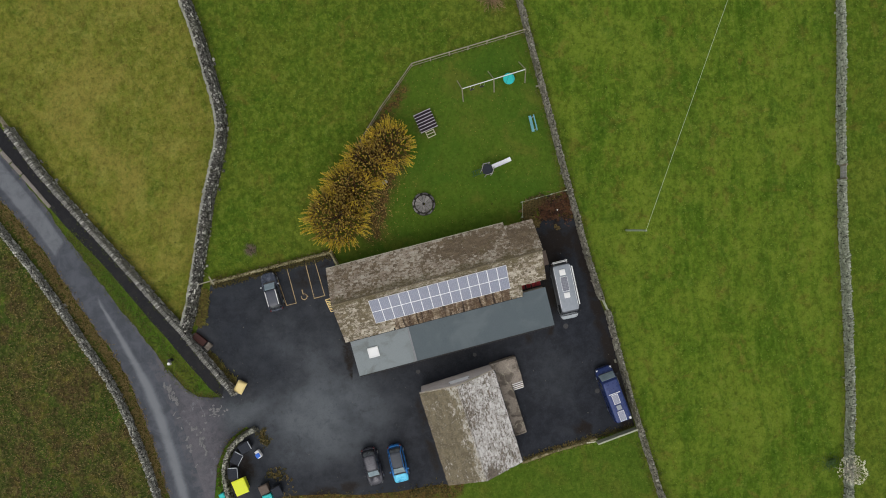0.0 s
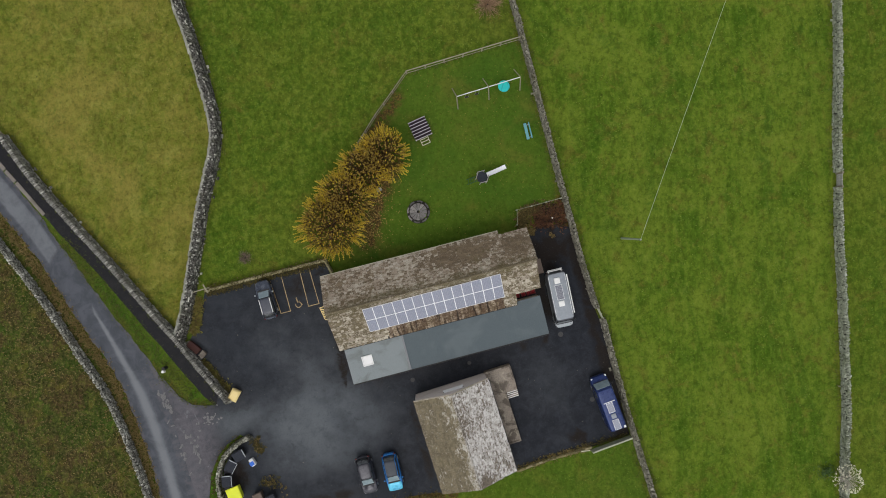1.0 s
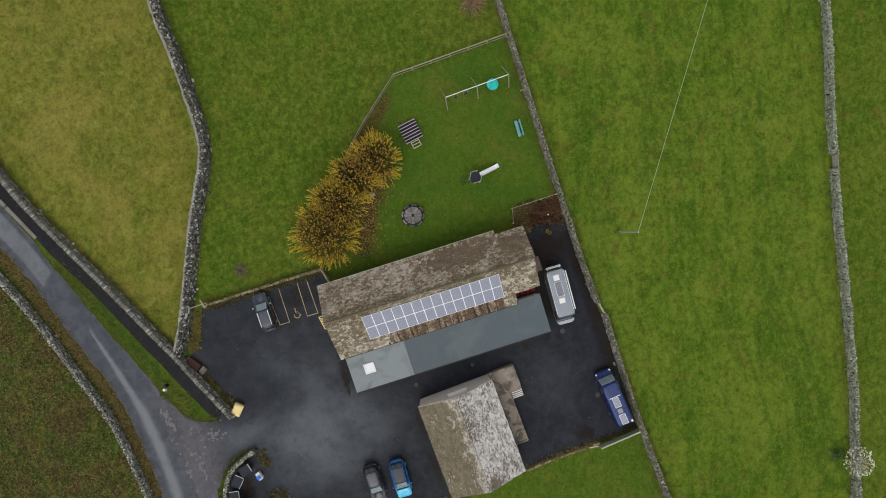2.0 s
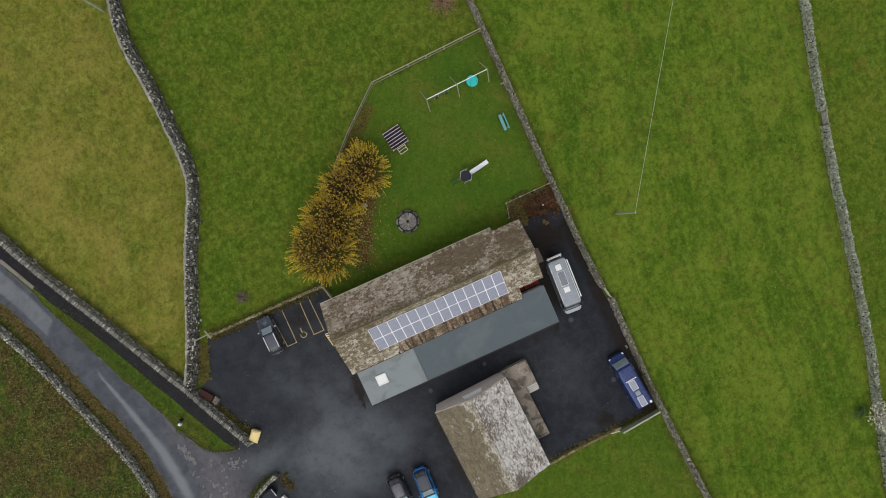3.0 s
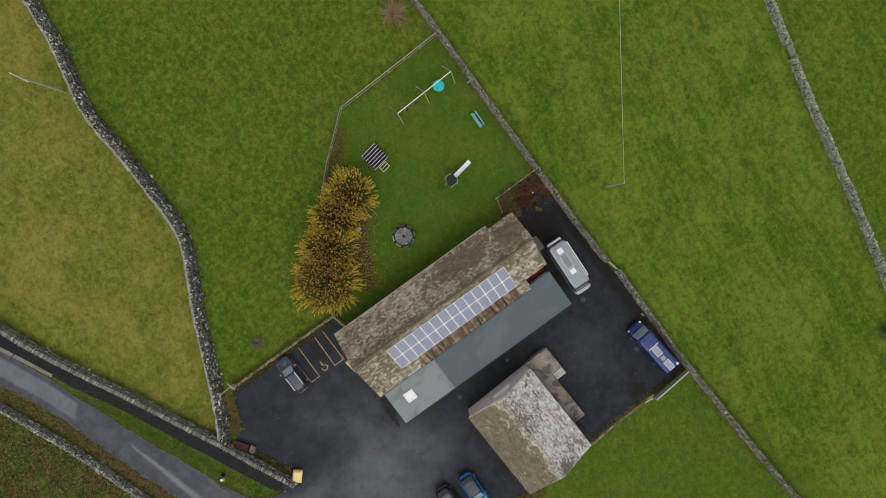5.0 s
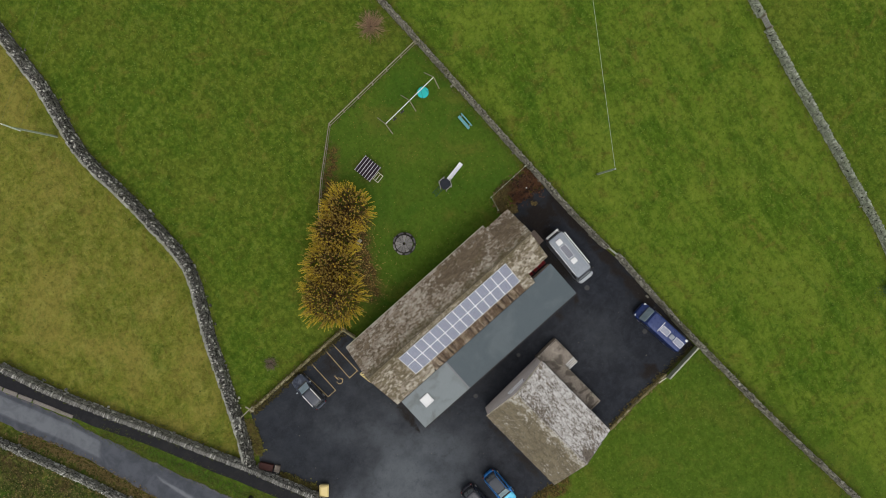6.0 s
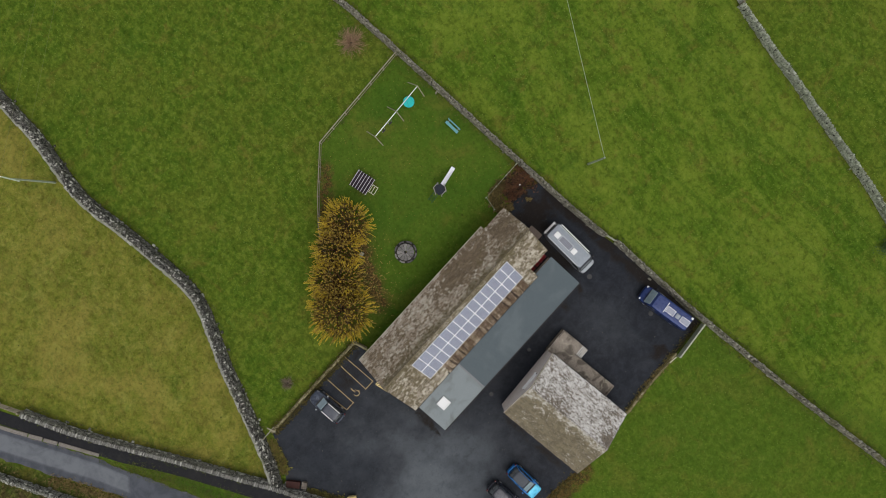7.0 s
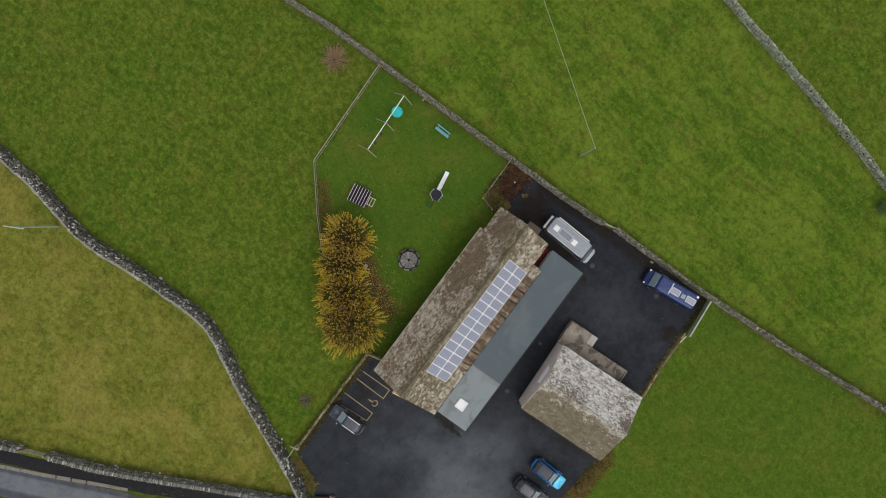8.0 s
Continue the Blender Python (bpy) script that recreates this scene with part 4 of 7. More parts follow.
def dry_stone_wall(name, line, label, seed, high=1.25, foot=0.85, top=0.5, mat="stone", loose=0, fine=60, long=0.0, upright=False, ledge=False):
    """A battered wall: a dark core, courses of face stones and rough cope stones."""
    wall_core = bmesh.new()
    rows = resample(line, 1.0)
    prev = None
    for x, y, dx, dy in rows:
        cur = [wall_core.verts.new((x - dy * s * w, y + dx * s * w, z)) for s, w, z in ((-1, foot / 2 - .1, -0.1), (1, foot / 2 - .1, -0.1), (1, top / 2 - .06, high - 0.12), (-1, top / 2 - .06, high - 0.12))]
        if prev:
            for i in range(4):
                wall_core.faces.new((prev[i], prev[(i + 1) % 4], cur[(i + 1) % 4], cur[i]))
        else:
            wall_core.faces.new(cur[::-1])
        prev = cur
    wall_core.faces.new(prev)
    bmesh.ops.recalc_face_normals(wall_core, faces=wall_core.faces)
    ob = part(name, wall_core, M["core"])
    tagged(ob, label, "stone wall", "field walls", "structure")
    face, cope = Lumps(seed), Lumps(seed + 1)
    r = face.r
    courses = 5
    for c in range(courses):
        h = high * 0.9 / courses
        z = (c + 0.5) * h
        half = foot / 2 + (top - foot) / 2 * z / high
        for side in (-1, 1):
            for x, y, dx, dy in resample(line, 0.32):
                if abs(x) > fine or abs(y) > fine:
                    continue
                l = r.uniform(0.18, 0.42)
                o = side * (half - 0.1 + r.uniform(-.03, .035))
                sh = r.uniform(-.1, .1)
                face.stone((x - dy * o + dx * sh, y + dx * o + dy * sh, z), dx, dy, l, 0.26, h * r.uniform(.8, 1.0), 0.2)
    across = max(2, round(top / 0.17))
    for x, y, dx, dy in resample(line, long) if long else ():
        cope.stone((x + dx * long / 2, y + dy * long / 2, high), *turned(dx, dy, r.uniform(-.03, .03)), long * r.uniform(.86, .98), top * r.uniform(.95, 1.2), r.uniform(.07, .12), 0.06)
    for x, y, dx, dy in resample(line, 0.09) if upright else ():
        if abs(x) > fine + 30 or abs(y) > fine + 30:
            continue
        o = r.uniform(-.04, .04)
        cope.stone((x - dy * o, y + dx * o, high + r.uniform(-.02, .03)), *turned(dx, dy, r.uniform(-.09, .09)), r.uniform(.045, .085), top * r.uniform(.8, 1.15), r.uniform(.2, .28), 0.22, r.uniform(-.05, .05))
    if ledge:
        step = Lumps(seed + 2)
        for x, y, dx, dy in resample(line, 0.42):
            if abs(x) < fine and abs(y) < fine:
                o = -top / 2 - .15 + r.uniform(-.05, .05)
                step.stone((x - dy * o, y + dx * o, high - .2), *turned(dx, dy, r.uniform(-.1, .1)), r.uniform(.46, .66), r.uniform(.26, .36), r.uniform(.1, .16), 0.1)
        step.put("ledge_stones", M["stone_ledge"], ob, "pale weathered ledge of flat stones")
    for x, y, dx, dy in resample(line, 0.14) if not (long or upright) else ():
        if abs(x) > fine + 30 or abs(y) > fine + 30:
            continue
        for k in range(across):
            o = (k + 0.5) / across * top - top / 2 + r.uniform(-.07, .07) + .11 * noise.noise((x * .45, y * .45, seed))
            w = top / across
            cope.stone((x - dy * o + dx * r.uniform(-.06, .06), y + dx * o + dy * r.uniform(-.06, .06), high - 0.02 + r.uniform(-.05, .08)), *turned(dx, dy, r.uniform(-.6, .6)),
                       r.uniform(.09, .2), w * r.uniform(.7, 1.25), r.uniform(.1, .26), 0.35, r.uniform(-.2, .2))
    for _ in range(loose):
        x, y, dx, dy = r.choice(resample(line, 0.5))
        if abs(x) < fine and abs(y) < fine:
            o = r.choice((-1, 1)) * (foot / 2 + r.uniform(0, .25))
            cope.stone((x - dy * o, y + dx * o, 0.08), dx, dy, r.uniform(.15, .4), r.uniform(.15, .3), r.uniform(.12, .25), 0.3)
    # faces of plain stone walls take the copy with shade in its colour
    face.put("face_stones", M["stone_face"] if mat == "stone" else M[mat], ob)
    cope.put("cope_stones", M[mat], ob)
    return ob


dry_stone_wall("field_wall", WALL_A, "broad tumbledown dry stone wall between two pastures", 11, 1.2, 1.0, 0.62, "stone_dark", 60, ledge=True)
dry_stone_wall("field_wall", WALL_B_FAR, "grey dry stone wall beside the lane, ending at a gate", 21, 1.2, 0.66, 0.5, "stone_cope", upright=True)
dry_stone_wall("field_wall", WALL_B, "grey dry stone wall with upright cope stones beside the lane", 31, 1.2, 0.62, 0.5, "stone_cope", 20, upright=True)
dry_stone_wall("field_wall", WALL_C, "low pale dry stone wall on the far bank of the lane", 41, 1.0, 0.5, 0.34, "stone_white", 40)
dry_stone_wall("field_wall", WALL_D[:6] + [(15.62, -8.2), (15.74, -9.7)], "long grey dry stone wall between yard and meadow, ending at a gap", 51, 1.15, 0.52, 0.32, "stone_olive", 8)
dry_stone_wall("field_wall", [(16.08, -11.3)] + WALL_D[8:], "long grey dry stone wall between meadow and yard, beginning at a gap", 53, 1.15, 0.52, 0.31, "stone_olive", 8)
dry_stone_wall("field_wall", WALL_E_N, "grey dry stone wall along the meadow, ending at a gap", 61, 0.95, 0.6, 0.4, "stone_green", 20)
dry_stone_wall("field_wall", WALL_E_S, "grey dry stone wall along the meadow, beginning at a gap", 71, 0.95, 0.6, 0.4, "stone_green", 20)
dry_stone_wall("garden_wall", [(-23.1, 2.1), (-19.7, 2.12), (-13.1, 2.12), (-10.4, 2.08), (-10.15, 0.9)], "low mossy stone wall behind the parking bays", 81, 0.6, 0.24, 0.15, "stone_straw", 0, long=0.75)
dry_stone_wall("garden_wall", [(3.6, -24.35), (7, -24.05), (11.3, -23.95)], "low mossy stone kerb wall at the edge of the yard", 91, 0.2, 0.28, 0.2, "stone_moss", 0, long=0.4)
dry_stone_wall("curved_wall", smooth_line([(-22.7, -13.75), (-24.2, -14.1), (-25.7, -15.1), (-26.6, -16.6), (-27.0, -18.3), (-26.95, -20.0), (-26.5, -22.0)], 2), "curved low stone wall round the bins", 95, 1.0, 0.5, 0.38, "stone")


# ---- roofs ----
def slates(name, origin, along, up, length, run, material, parent, seed, cut=None, row=0.235, smooth=None):
    """Overlapping stone slates on a slope: origin is the eave's start, along and up are unit ways on the slope."""
    o, u, v = Vector(origin), Vector(along).normalized(), Vector(up).normalized()
    n = u.cross(v)
    if n.z < 0:
        n = -n
    L = Lumps(seed)
    r = L.r
    high, bare, e0 = [], [], 0.0
    while e0 < run - .06:
        tall = row * (1.2 - 0.45 * e0 / run)
        s = r.uniform(-.4, 0)
        while s < length:
            w = r.uniform(0.18, 0.5) * (1.2 - 0.4 * e0 / run)
            a, b = max(s, 0), min(s + w - 0.018, length)
            s += w
            if b - a < 0.08 or (cut and cut((a + b) / 2, e0)):
                continue
            lo, hi = e0 + r.uniform(-.035, .02), min(run, e0 + tall + 0.16)
            t0, t1 = 0.08 + r.uniform(-.02, .022), 0.035
            sk = r.uniform(-.012, .012)
            k = len(L.v)
            for h in (0.0, 1.0):
                for e, f, g in ((a, lo, t0), (b, lo + sk, t0), (b, hi, t1), (a, hi, t1)):
                    L.v.append(tuple(o + u * e + v * f + n * (g - 0.035 + 0.035 * h)))
            bare += [smooth((a + b) / 2, e0) if smooth else 0.0] * 8
            high += [e0 / run] * 8
            L.f += [tuple(k + j for j in fc) for fc in BOX_FACES]
        e0 += tall
    ob = L.put(name, material, parent)
    at = ob.data.color_attributes.new("slope", 'FLOAT_COLOR', 'POINT')
    at.data.foreach_set("color", np.column_stack([high, bare, high, high]).astype(np.float32).ravel())
    return ob


def prism(bm, x0, x1, profile):
    """A solid from x0 to x1 whose section is the (y, z) profile."""
    a = [bm.verts.new((x0, y, z)) for y, z in profile]
    b = [bm.verts.new((x1, y, z)) for y, z in profile]
    bm.faces.new(a)
    bm.faces.new(b[::-1])
    for i in range(len(a)):
        j = (i + 1) % len(a)
        bm.faces.new((a[i], a[j], b[j], b[i]))
    bmesh.ops.recalc_face_normals(bm, faces=bm.faces)
    return bm


PITCH = 0.7265
RIDGE_Y, RIDGE_Z = -3.05, 5.96
EAVE_S, EAVE_N = -7.12, 0.45


def roof_z(y):
    return RIDGE_Z - abs(y - RIDGE_Y) * PITCH


def main_house():
    house = thing("barn_house", pose(0, 0, 0), "long low stone farm building with lichen-covered stone slate roof", "house")
    bm = bmesh.new()
    prism(bm, -10.6, 7.35, [(-6.85, -0.1), (0.2, -0.1), (0.2, roof_z(0.2) - .12), (RIDGE_Y, RIDGE_Z - .12), (-6.85, roof_z(-6.85) - .12)])
    part("wall", bm, M["house_stone"], house)
    bm = bmesh.new()
    prism(bm, 7.35, 9.95, [(-5.8, -0.1), (-0.12, -0.1), (-0.12, roof_z(-0.12) - .12), (RIDGE_Y, RIDGE_Z - .12), (-5.8, roof_z(-5.8) - .12)])
    part("wall", bm, M["house_stone"], house)
    t = 0.10
    def deck(x0, x1, ylo):
        d = bmesh.new()
        return prism(d, x0, x1, [(RIDGE_Y, RIDGE_Z), (ylo, roof_z(ylo)), (ylo, roof_z(ylo) - t), (RIDGE_Y, RIDGE_Z - t)])
    c = 1 / math.hypot(1, PITCH)
    south = part("roof", deck(-10.85, 7.6, EAVE_S), M["core"], house, "brown mossy stone slate roof slope")
    slates("slate_covering", (-10.85, EAVE_S, roof_z(EAVE_S)), (1, 0, 0), (0, 1, PITCH), 18.45, (RIDGE_Y - EAVE_S) / c, M["slate"], south, 5, lambda a, b: b < 1.7 and 5.2 < a < 17.2)
    slates("slate_covering", (-5.65, EAVE_S, roof_z(EAVE_S)), (1, 0, 0), (0, 1, PITCH), 12.0, 1.7, M["slate_rust"], south, 55)
    east = part("roof", deck(7.6, 10.15, -5.98), M["core"], house, "pale lichened stone slate roof slope")
    slates("slate_covering", (7.6, -5.98, roof_z(-5.98)), (1, 0, 0), (0, 1, PITCH), 2.55, (RIDGE_Y + 5.98) / c, M["slate"], east, 6)
    north = part("roof", deck(-10.85, 7.42, EAVE_N), M["core"], house, "brown and grey stone slate roof slope")
    slates("slate_covering", (-10.85, EAVE_N, roof_z(EAVE_N)), (1, 0, 0), (0, -1, PITCH), 18.27, (EAVE_N - RIDGE_Y) / c, M["slate_n"], north, 7, smooth=lambda a, b: math.exp(-((a - 14.2) / 3.0) ** 4 - ((b - 1.5) / 1.3) ** 4))
    ne = part("roof", deck(7.42, 10.3, 0.08), M["core"], house, "brown and grey stone slate roof slope")
    slates("slate_covering", (7.42, 0.08, roof_z(0.08)), (1, 0, 0), (0, -1, PITCH), 2.88, (0.08 - RIDGE_Y) / c, M["slate_n"], ne, 8, smooth=lambda a, b: 0.8 * math.exp(-((b - 1.3) / 1.2) ** 4))
    for k in range(35):
        x = -10.85 + k * 0.6
        bm = bmesh.new()
        prism(bm, x, min(x + 0.585, 10.2), [(RIDGE_Y - .2, RIDGE_Z - .075), (RIDGE_Y, RIDGE_Z + .10), (RIDGE_Y + .2, RIDGE_Z - .075), (RIDGE_Y, RIDGE_Z + .03)])
        part("ridge_stone", bm, M["slate"], house)
    part("gutter", boxes(((-10.85, EAVE_S - .12, roof_z(EAVE_S) - .14), (7.6, EAVE_S - .01, roof_z(EAVE_S) - .04)), bevel=0.02), M["gutter"], house)
    part("gutter", boxes(((-10.85, EAVE_N + .01, roof_z(EAVE_N) - .14), (7.42, EAVE_N + .12, roof_z(EAVE_N) - .04)), bevel=0.02), M["timber_pale"], house, "pale eaves board")
    # low extension along the south side
    bm = boxes(((-10.25, -10.65, -0.1), (9.85, -10.35, 2.4)), ((-10.25, -10.35, -0.1), (-9.95, -6.85, 2.42)), ((9.55, -10.35, -0.1), (9.85, -6.85, 2.42)), ((-9.95, -6.98, -0.1), (9.55, -6.86, 2.6)))
    part("wall", bm, M["house_stone"], house, "stone wall of the low extension")
    def flat(x0, x1, lift, y1):
        d = bmesh.new()
        return prism(d, x0, x1, [(-10.85, 2.52 + lift), (y1, 2.86 + lift), (y1, 2.74 + lift), (-10.85, 2.40 + lift)])
    w_roof = part("extension_roof", flat(-10.42, -4.45, 0.03, -6.9), M["felt_pale"], house, "pale grey felted low-pitch roof")
    e_roof = part("extension_roof", flat(-4.45, 10.0, 0.0, -6.85), M["felt"], house, "slate-grey felted low-pitch roof")
    for x in (-2.6, -0.7, 1.2, 3.1, 5.0, 6.9, 8.8):
        d = bmesh.new()
        prism(d, x - .03, x + .03, [(-10.84, 2.527), (-6.9, 2.862), (-6.9, 2.872), (-10.84, 2.537)])
        part("seam", d, M["felt"], e_roof)
    part("fascia", boxes(((-10.44, -10.9, 2.36), (10.02, -10.86, 2.53)), bevel=0.01), M["gutter"], house)
    part("gutter", boxes(((-10.4, -11.0, 2.36), (10.0, -10.905, 2.45)), bevel=0.02), M["gutter"], house)
    d = bmesh.new()
    prism(d, -4.55, -4.38, [(-10.84, 2.556), (-6.95, 2.888), (-6.95, 2.91), (-10.84, 2.578)])
    part("flashing", d, M["lead"], w_roof)
    # small flat valley roof in the east notch
    part("valley_roof", boxes(((7.4, -6.84, -.1), (9.9, -5.82, 1.3))), M["gutter"], house)
    # roof window
    tilt = Matrix.Translation((-8.42, -8.82, 2.73)) @ Matrix.Rotation(math.atan(0.34 / 3.95), 4, 'X')
    sk = bmesh.new()
    for lo, hi in (((-.54, -.52, 0), (.54, -.41, .16)), ((-.54, .41, 0), (.54, .52, .16)), ((-.54, -.41, 0), (-.43, .41, .16)), ((.43, -.41, 0), (.54, .41, .16))):
        box(sk, lo, hi, 0.02, tilt)
    win = part("skylight", sk, M["white"], house, "white-framed square rooflight")
    g = bmesh.new()
    box(g, (-.425, -.405, .06), (.425, .405, .12), 0.03, tilt)
    part("dome", g, M["white"], win, "milky plastic dome")
    return house


main_house()


def solar_array():
    arr = thing("solar_array", pose(0, 0, 0), "two rows of grey-blue solar panels with white frames", "solar panels")
    tilt = math.atan(PITCH)
    w, x0, ytop = 0.984, -7.32, -3.46
    run = 2.44 / math.cos(tilt) / 2
    gm = mesh_of("solar_panel", box(bmesh.new(), (-w / 2 + .038, -run / 2 + .03, -.02), (w / 2 - .038, run / 2 - .03, .008)))
    gm.materials.append(M["pv"])
    f = bmesh.new()
    for lo, hi in (((-w / 2 + .006, -run / 2 + .006, -.03), (w / 2 - .006, -run / 2 + .040, .014)), ((-w / 2 + .006, run / 2 - .040, -.03), (w / 2 - .006, run / 2 - .006, .014)),
                   ((-w / 2 + .006, -run / 2 + .040, -.03), (-w / 2 + .040, run / 2 - .040, .014)), ((w / 2 - .040, -run / 2 + .040, -.03), (w / 2 - .006, run / 2 - .040, .014))):
        box(f, lo, hi)
    fm = mesh_of("frame", f)
    fm.materials.append(M["alu"])
    nrm = Vector((0, -math.sin(tilt), math.cos(tilt)))
    for i in range(14):
        for j in range(2):
            y = ytop - (j + .5) * run * math.cos(tilt)
            p = Vector((x0 + (i + .5) * w, y, roof_z(y))) + nrm * 0.16
            ob = new("solar_panel", gm)
            ob.parent = arr
            ob.matrix_basis = Matrix.Translation(p) @ Matrix.Rotation(tilt, 4, 'X')
            fr = new("frame", fm)
            fr.parent = ob
    for y in (ytop - .5, ytop - 1.0, ytop - 1.7, ytop - 2.2):
        c = Vector((x0 + 7 * w, y, roof_z(y))) + nrm * 0.10
        bm = bmesh.new()
        box(bm, (-7 * w, -.02, -.09), (7 * w, .02, .035), 0, Matrix.Translation(c) @ Matrix.Rotation(tilt, 4, 'X'))
        part("rail", bm, M["alu"], arr)


solar_array()

BARN = pose(-0.82, -18.53, 0, 0, 0, 2.9)


def stone_barn():
    barn = thing("stone_barn", BARN, "gabled stone barn, one roof slope brown, the other white with lichen", "barn")
    hw, hl, ez, rz = 3.88, 4.93, 3.2, 5.35
    k = (rz - ez) / hw
    def gable(y0, y1, inset):
        bm = bmesh.new()
        w = hw - inset
        prof = [(-w, -.1), (w, -.1), (w, rz - k * w - .12), (0, rz - .12), (-w, rz - k * w - .12)]
        a = [bm.verts.new((x, y0, z)) for x, z in prof]
        b = [bm.verts.new((x, y1, z)) for x, z in prof]
        bm.faces.new(a)
        bm.faces.new(b[::-1])
        for i in range(5):
            bm.faces.new((a[i], a[(i + 1) % 5], b[(i + 1) % 5], b[i]))
        bmesh.ops.recalc_face_normals(bm, faces=bm.faces)
        return bm
    part("wall", gable(-hl + .2, hl - .35, 0.2), M["house_stone"], barn)
    part("gable_wall", gable(hl - .35, hl - .1, 0.12), M["plaster"], barn, "pale plastered gable wall")
    part("coping", loft([[(-hw - .02, y, ez - .02 + 0.0), (0, y, rz + .03), (hw + .02, y, ez - .02), (hw + .02, y, ez + .05), (0, y, rz + .10), (-hw - .02, y, ez + .05)] for y in (hl - .17, hl - .06)]), M["house_stone"], barn, "thin stone verge along the gable")
    c = math.hypot(1, k)
    for s, mt, sd in ((-1, M["slate_brown"], 31), (1, M["slate_white"], 32)):
        d = bmesh.new()
        prof = [(0, rz), (s * hw, ez), (s * hw, ez - .1), (0, rz - .1)]
        a = [d.verts.new((x, -hl, z)) for x, z in prof]
        b = [d.verts.new((x, hl - .18, z)) for x, z in prof]
        d.faces.new(a)
        d.faces.new(b[::-1])
        for i in range(4):
            d.faces.new((a[i], a[(i + 1) % 4], b[(i + 1) % 4], b[i]))
        bmesh.ops.recalc_face_normals(d, faces=d.faces)
        rf = part("roof", d, M["core"], barn, "brown mossy slate slope" if s < 0 else "slate slope mottled white with lichen")
        slates("slate_covering", (s * hw, -hl, ez), (0, 1, 0), (-s, 0, k), 2 * hl - .18, hw * c, mt, rf, sd, row=0.22, smooth=lambda a, b: 2.2 * math.exp(-((a - .5) / .5) ** 2 - ((b - 3.6) / .6) ** 2) if mt is M["slate_white"] else 0.0)
    for i in range(16):
        y = -hl + i * 0.605
        part("ridge_stone", loft([[(-.2, q, rz - .06), (0, q, rz + .11), (.2, q, rz - .06), (0, q, rz + .03)] for q in (y, y + .59)]), M["slate_white"], barn)
    part("gutter", boxes(((hw + .01, -hl, ez - .14), (hw + .12, hl - .2, ez - .04)), bevel=0.02), M["gutter"], barn)
    part("gutter", boxes(((-hw - .12, -hl, ez - .14), (-hw - .01, hl - .2, ez - .04)), bevel=0.02), M["gutter"], barn)
    # long upper window in the gable
    y = hl - .1
    x0, x1, z0, z1 = -.7, 1.25, 3.7, 3.88
    xm = (x0 + x1) / 2
    fr = part("window", boxes(((x0, y + .003, z1 - .07), (x1, y + .13, z1)), ((x0, y + .003, z0), (x0 + .07, y + .06, z1 - .07)), ((x1 - .07, y + .003, z0), (x1, y + .06, z1 - .07)), ((xm - .04, y + .003, z0), (xm + .04, y + .06, z1 - .07)), bevel=0.008), M["white"], barn, "long low white-framed gable window")
    part("sill", boxes(((x0 - .08, y + .003, z0 - .1), (x1 + .08, y + .1, z0 - .03)), bevel=0.008), M["gutter"], fr, "dark window sill")
    part("sill_rail", boxes(((x0 - .08, y + .1, z0 - .08), (x1 + .08, y + .24, z0)), bevel=0.008), M["white"], fr, "white rail along the sill")
    # panes coloured white to give the window its brightness; no blind is known
    for a, b in ((x0 + .075, xm - .045), (xm + .045, x1 - .075)):
        part("pane", boxes(((a, y + .002, z0 + .005), (b, y + .02, z1 - .075))), M["white"], fr, "window pane coloured plain white")
    return barn


stone_barn()


def landing():
    """Raised concrete landing with three steps and a lower terrace beside the barn."""
    st = thing("barn_landing", BARN, "weathered concrete landing and terrace with white-edged steps", "steps", kind="structure")
    part("platform", boxes(((3.72, 2.45, -.05), (6.5, 5.0, 1.0)), bevel=0.04), M["concrete"], st)
    part("parapet", boxes(((3.75, 4.86, 1.0), (6.5, 5.02, 1.22)), ((6.36, 2.9, 1.0), (6.52, 4.86, 1.22)), bevel=0.02), M["concrete"], st)
    part("terrace", boxes(((3.72, -2.9, -.05), (5.3, 2.45, 0.75)), bevel=0.04), M["concrete"], st)
    part("parapet", boxes(((5.16, -2.9, .75), (5.32, 2.2, .92)), ((3.74, -2.92, .75), (5.16, -2.78, .92)), bevel=0.02), M["concrete"], st)
    for i in range(4):
        z = 0.8 - i * 0.2
        step = part("step", boxes(((5.34, 2.22 - i * .24, -.05), (6.5, 2.46 - i * .24, z)), bevel=0.01), M["concrete"], st)
        part("nosing", boxes(((5.36, 2.21 - i * .24, z + .002), (6.48, 2.28 - i * .24, z + .016))), M["white"], step, "white painted step edge")


landing()


# ---- vehicles ----
def rounded(hw, z0, z1, x, r=0.12, n=3):
    """A ring across a body at x: half width hw, from z0 up to z1, with rounded upper corners."""
    pts = [(x, -hw * 0.94, z0), (x, -hw, z0 + (z1 - z0) * 0.35)]
    for i in range(n + 1):
        a = math.pi / 2 * i / n
        pts.append((x, -hw + r - r * math.cos(a), z1 - r + r * math.sin(a)))
    return pts + [(px, -py, pz) for px, py, pz in reversed(pts)]


def slab(pts, thick):
    """A thin plate over four or more corners, thickened inwards."""
    bm = bmesh.new()
    c = [Vector(p) for p in pts]
    n = (c[1] - c[0]).cross(c[2] - c[0]).normalized() * thick
    a = [bm.verts.new(p) for p in c]
    b = [bm.verts.new(p - n) for p in c]
    bm.faces.new(a)
    bm.faces.new(b[::-1])
    for i in range(len(a)):
        bm.faces.new((a[i], b[i], b[(i + 1) % len(a)], a[(i + 1) % len(a)]))
    bmesh.ops.recalc_face_normals(bm, faces=bm.faces)
    return bm


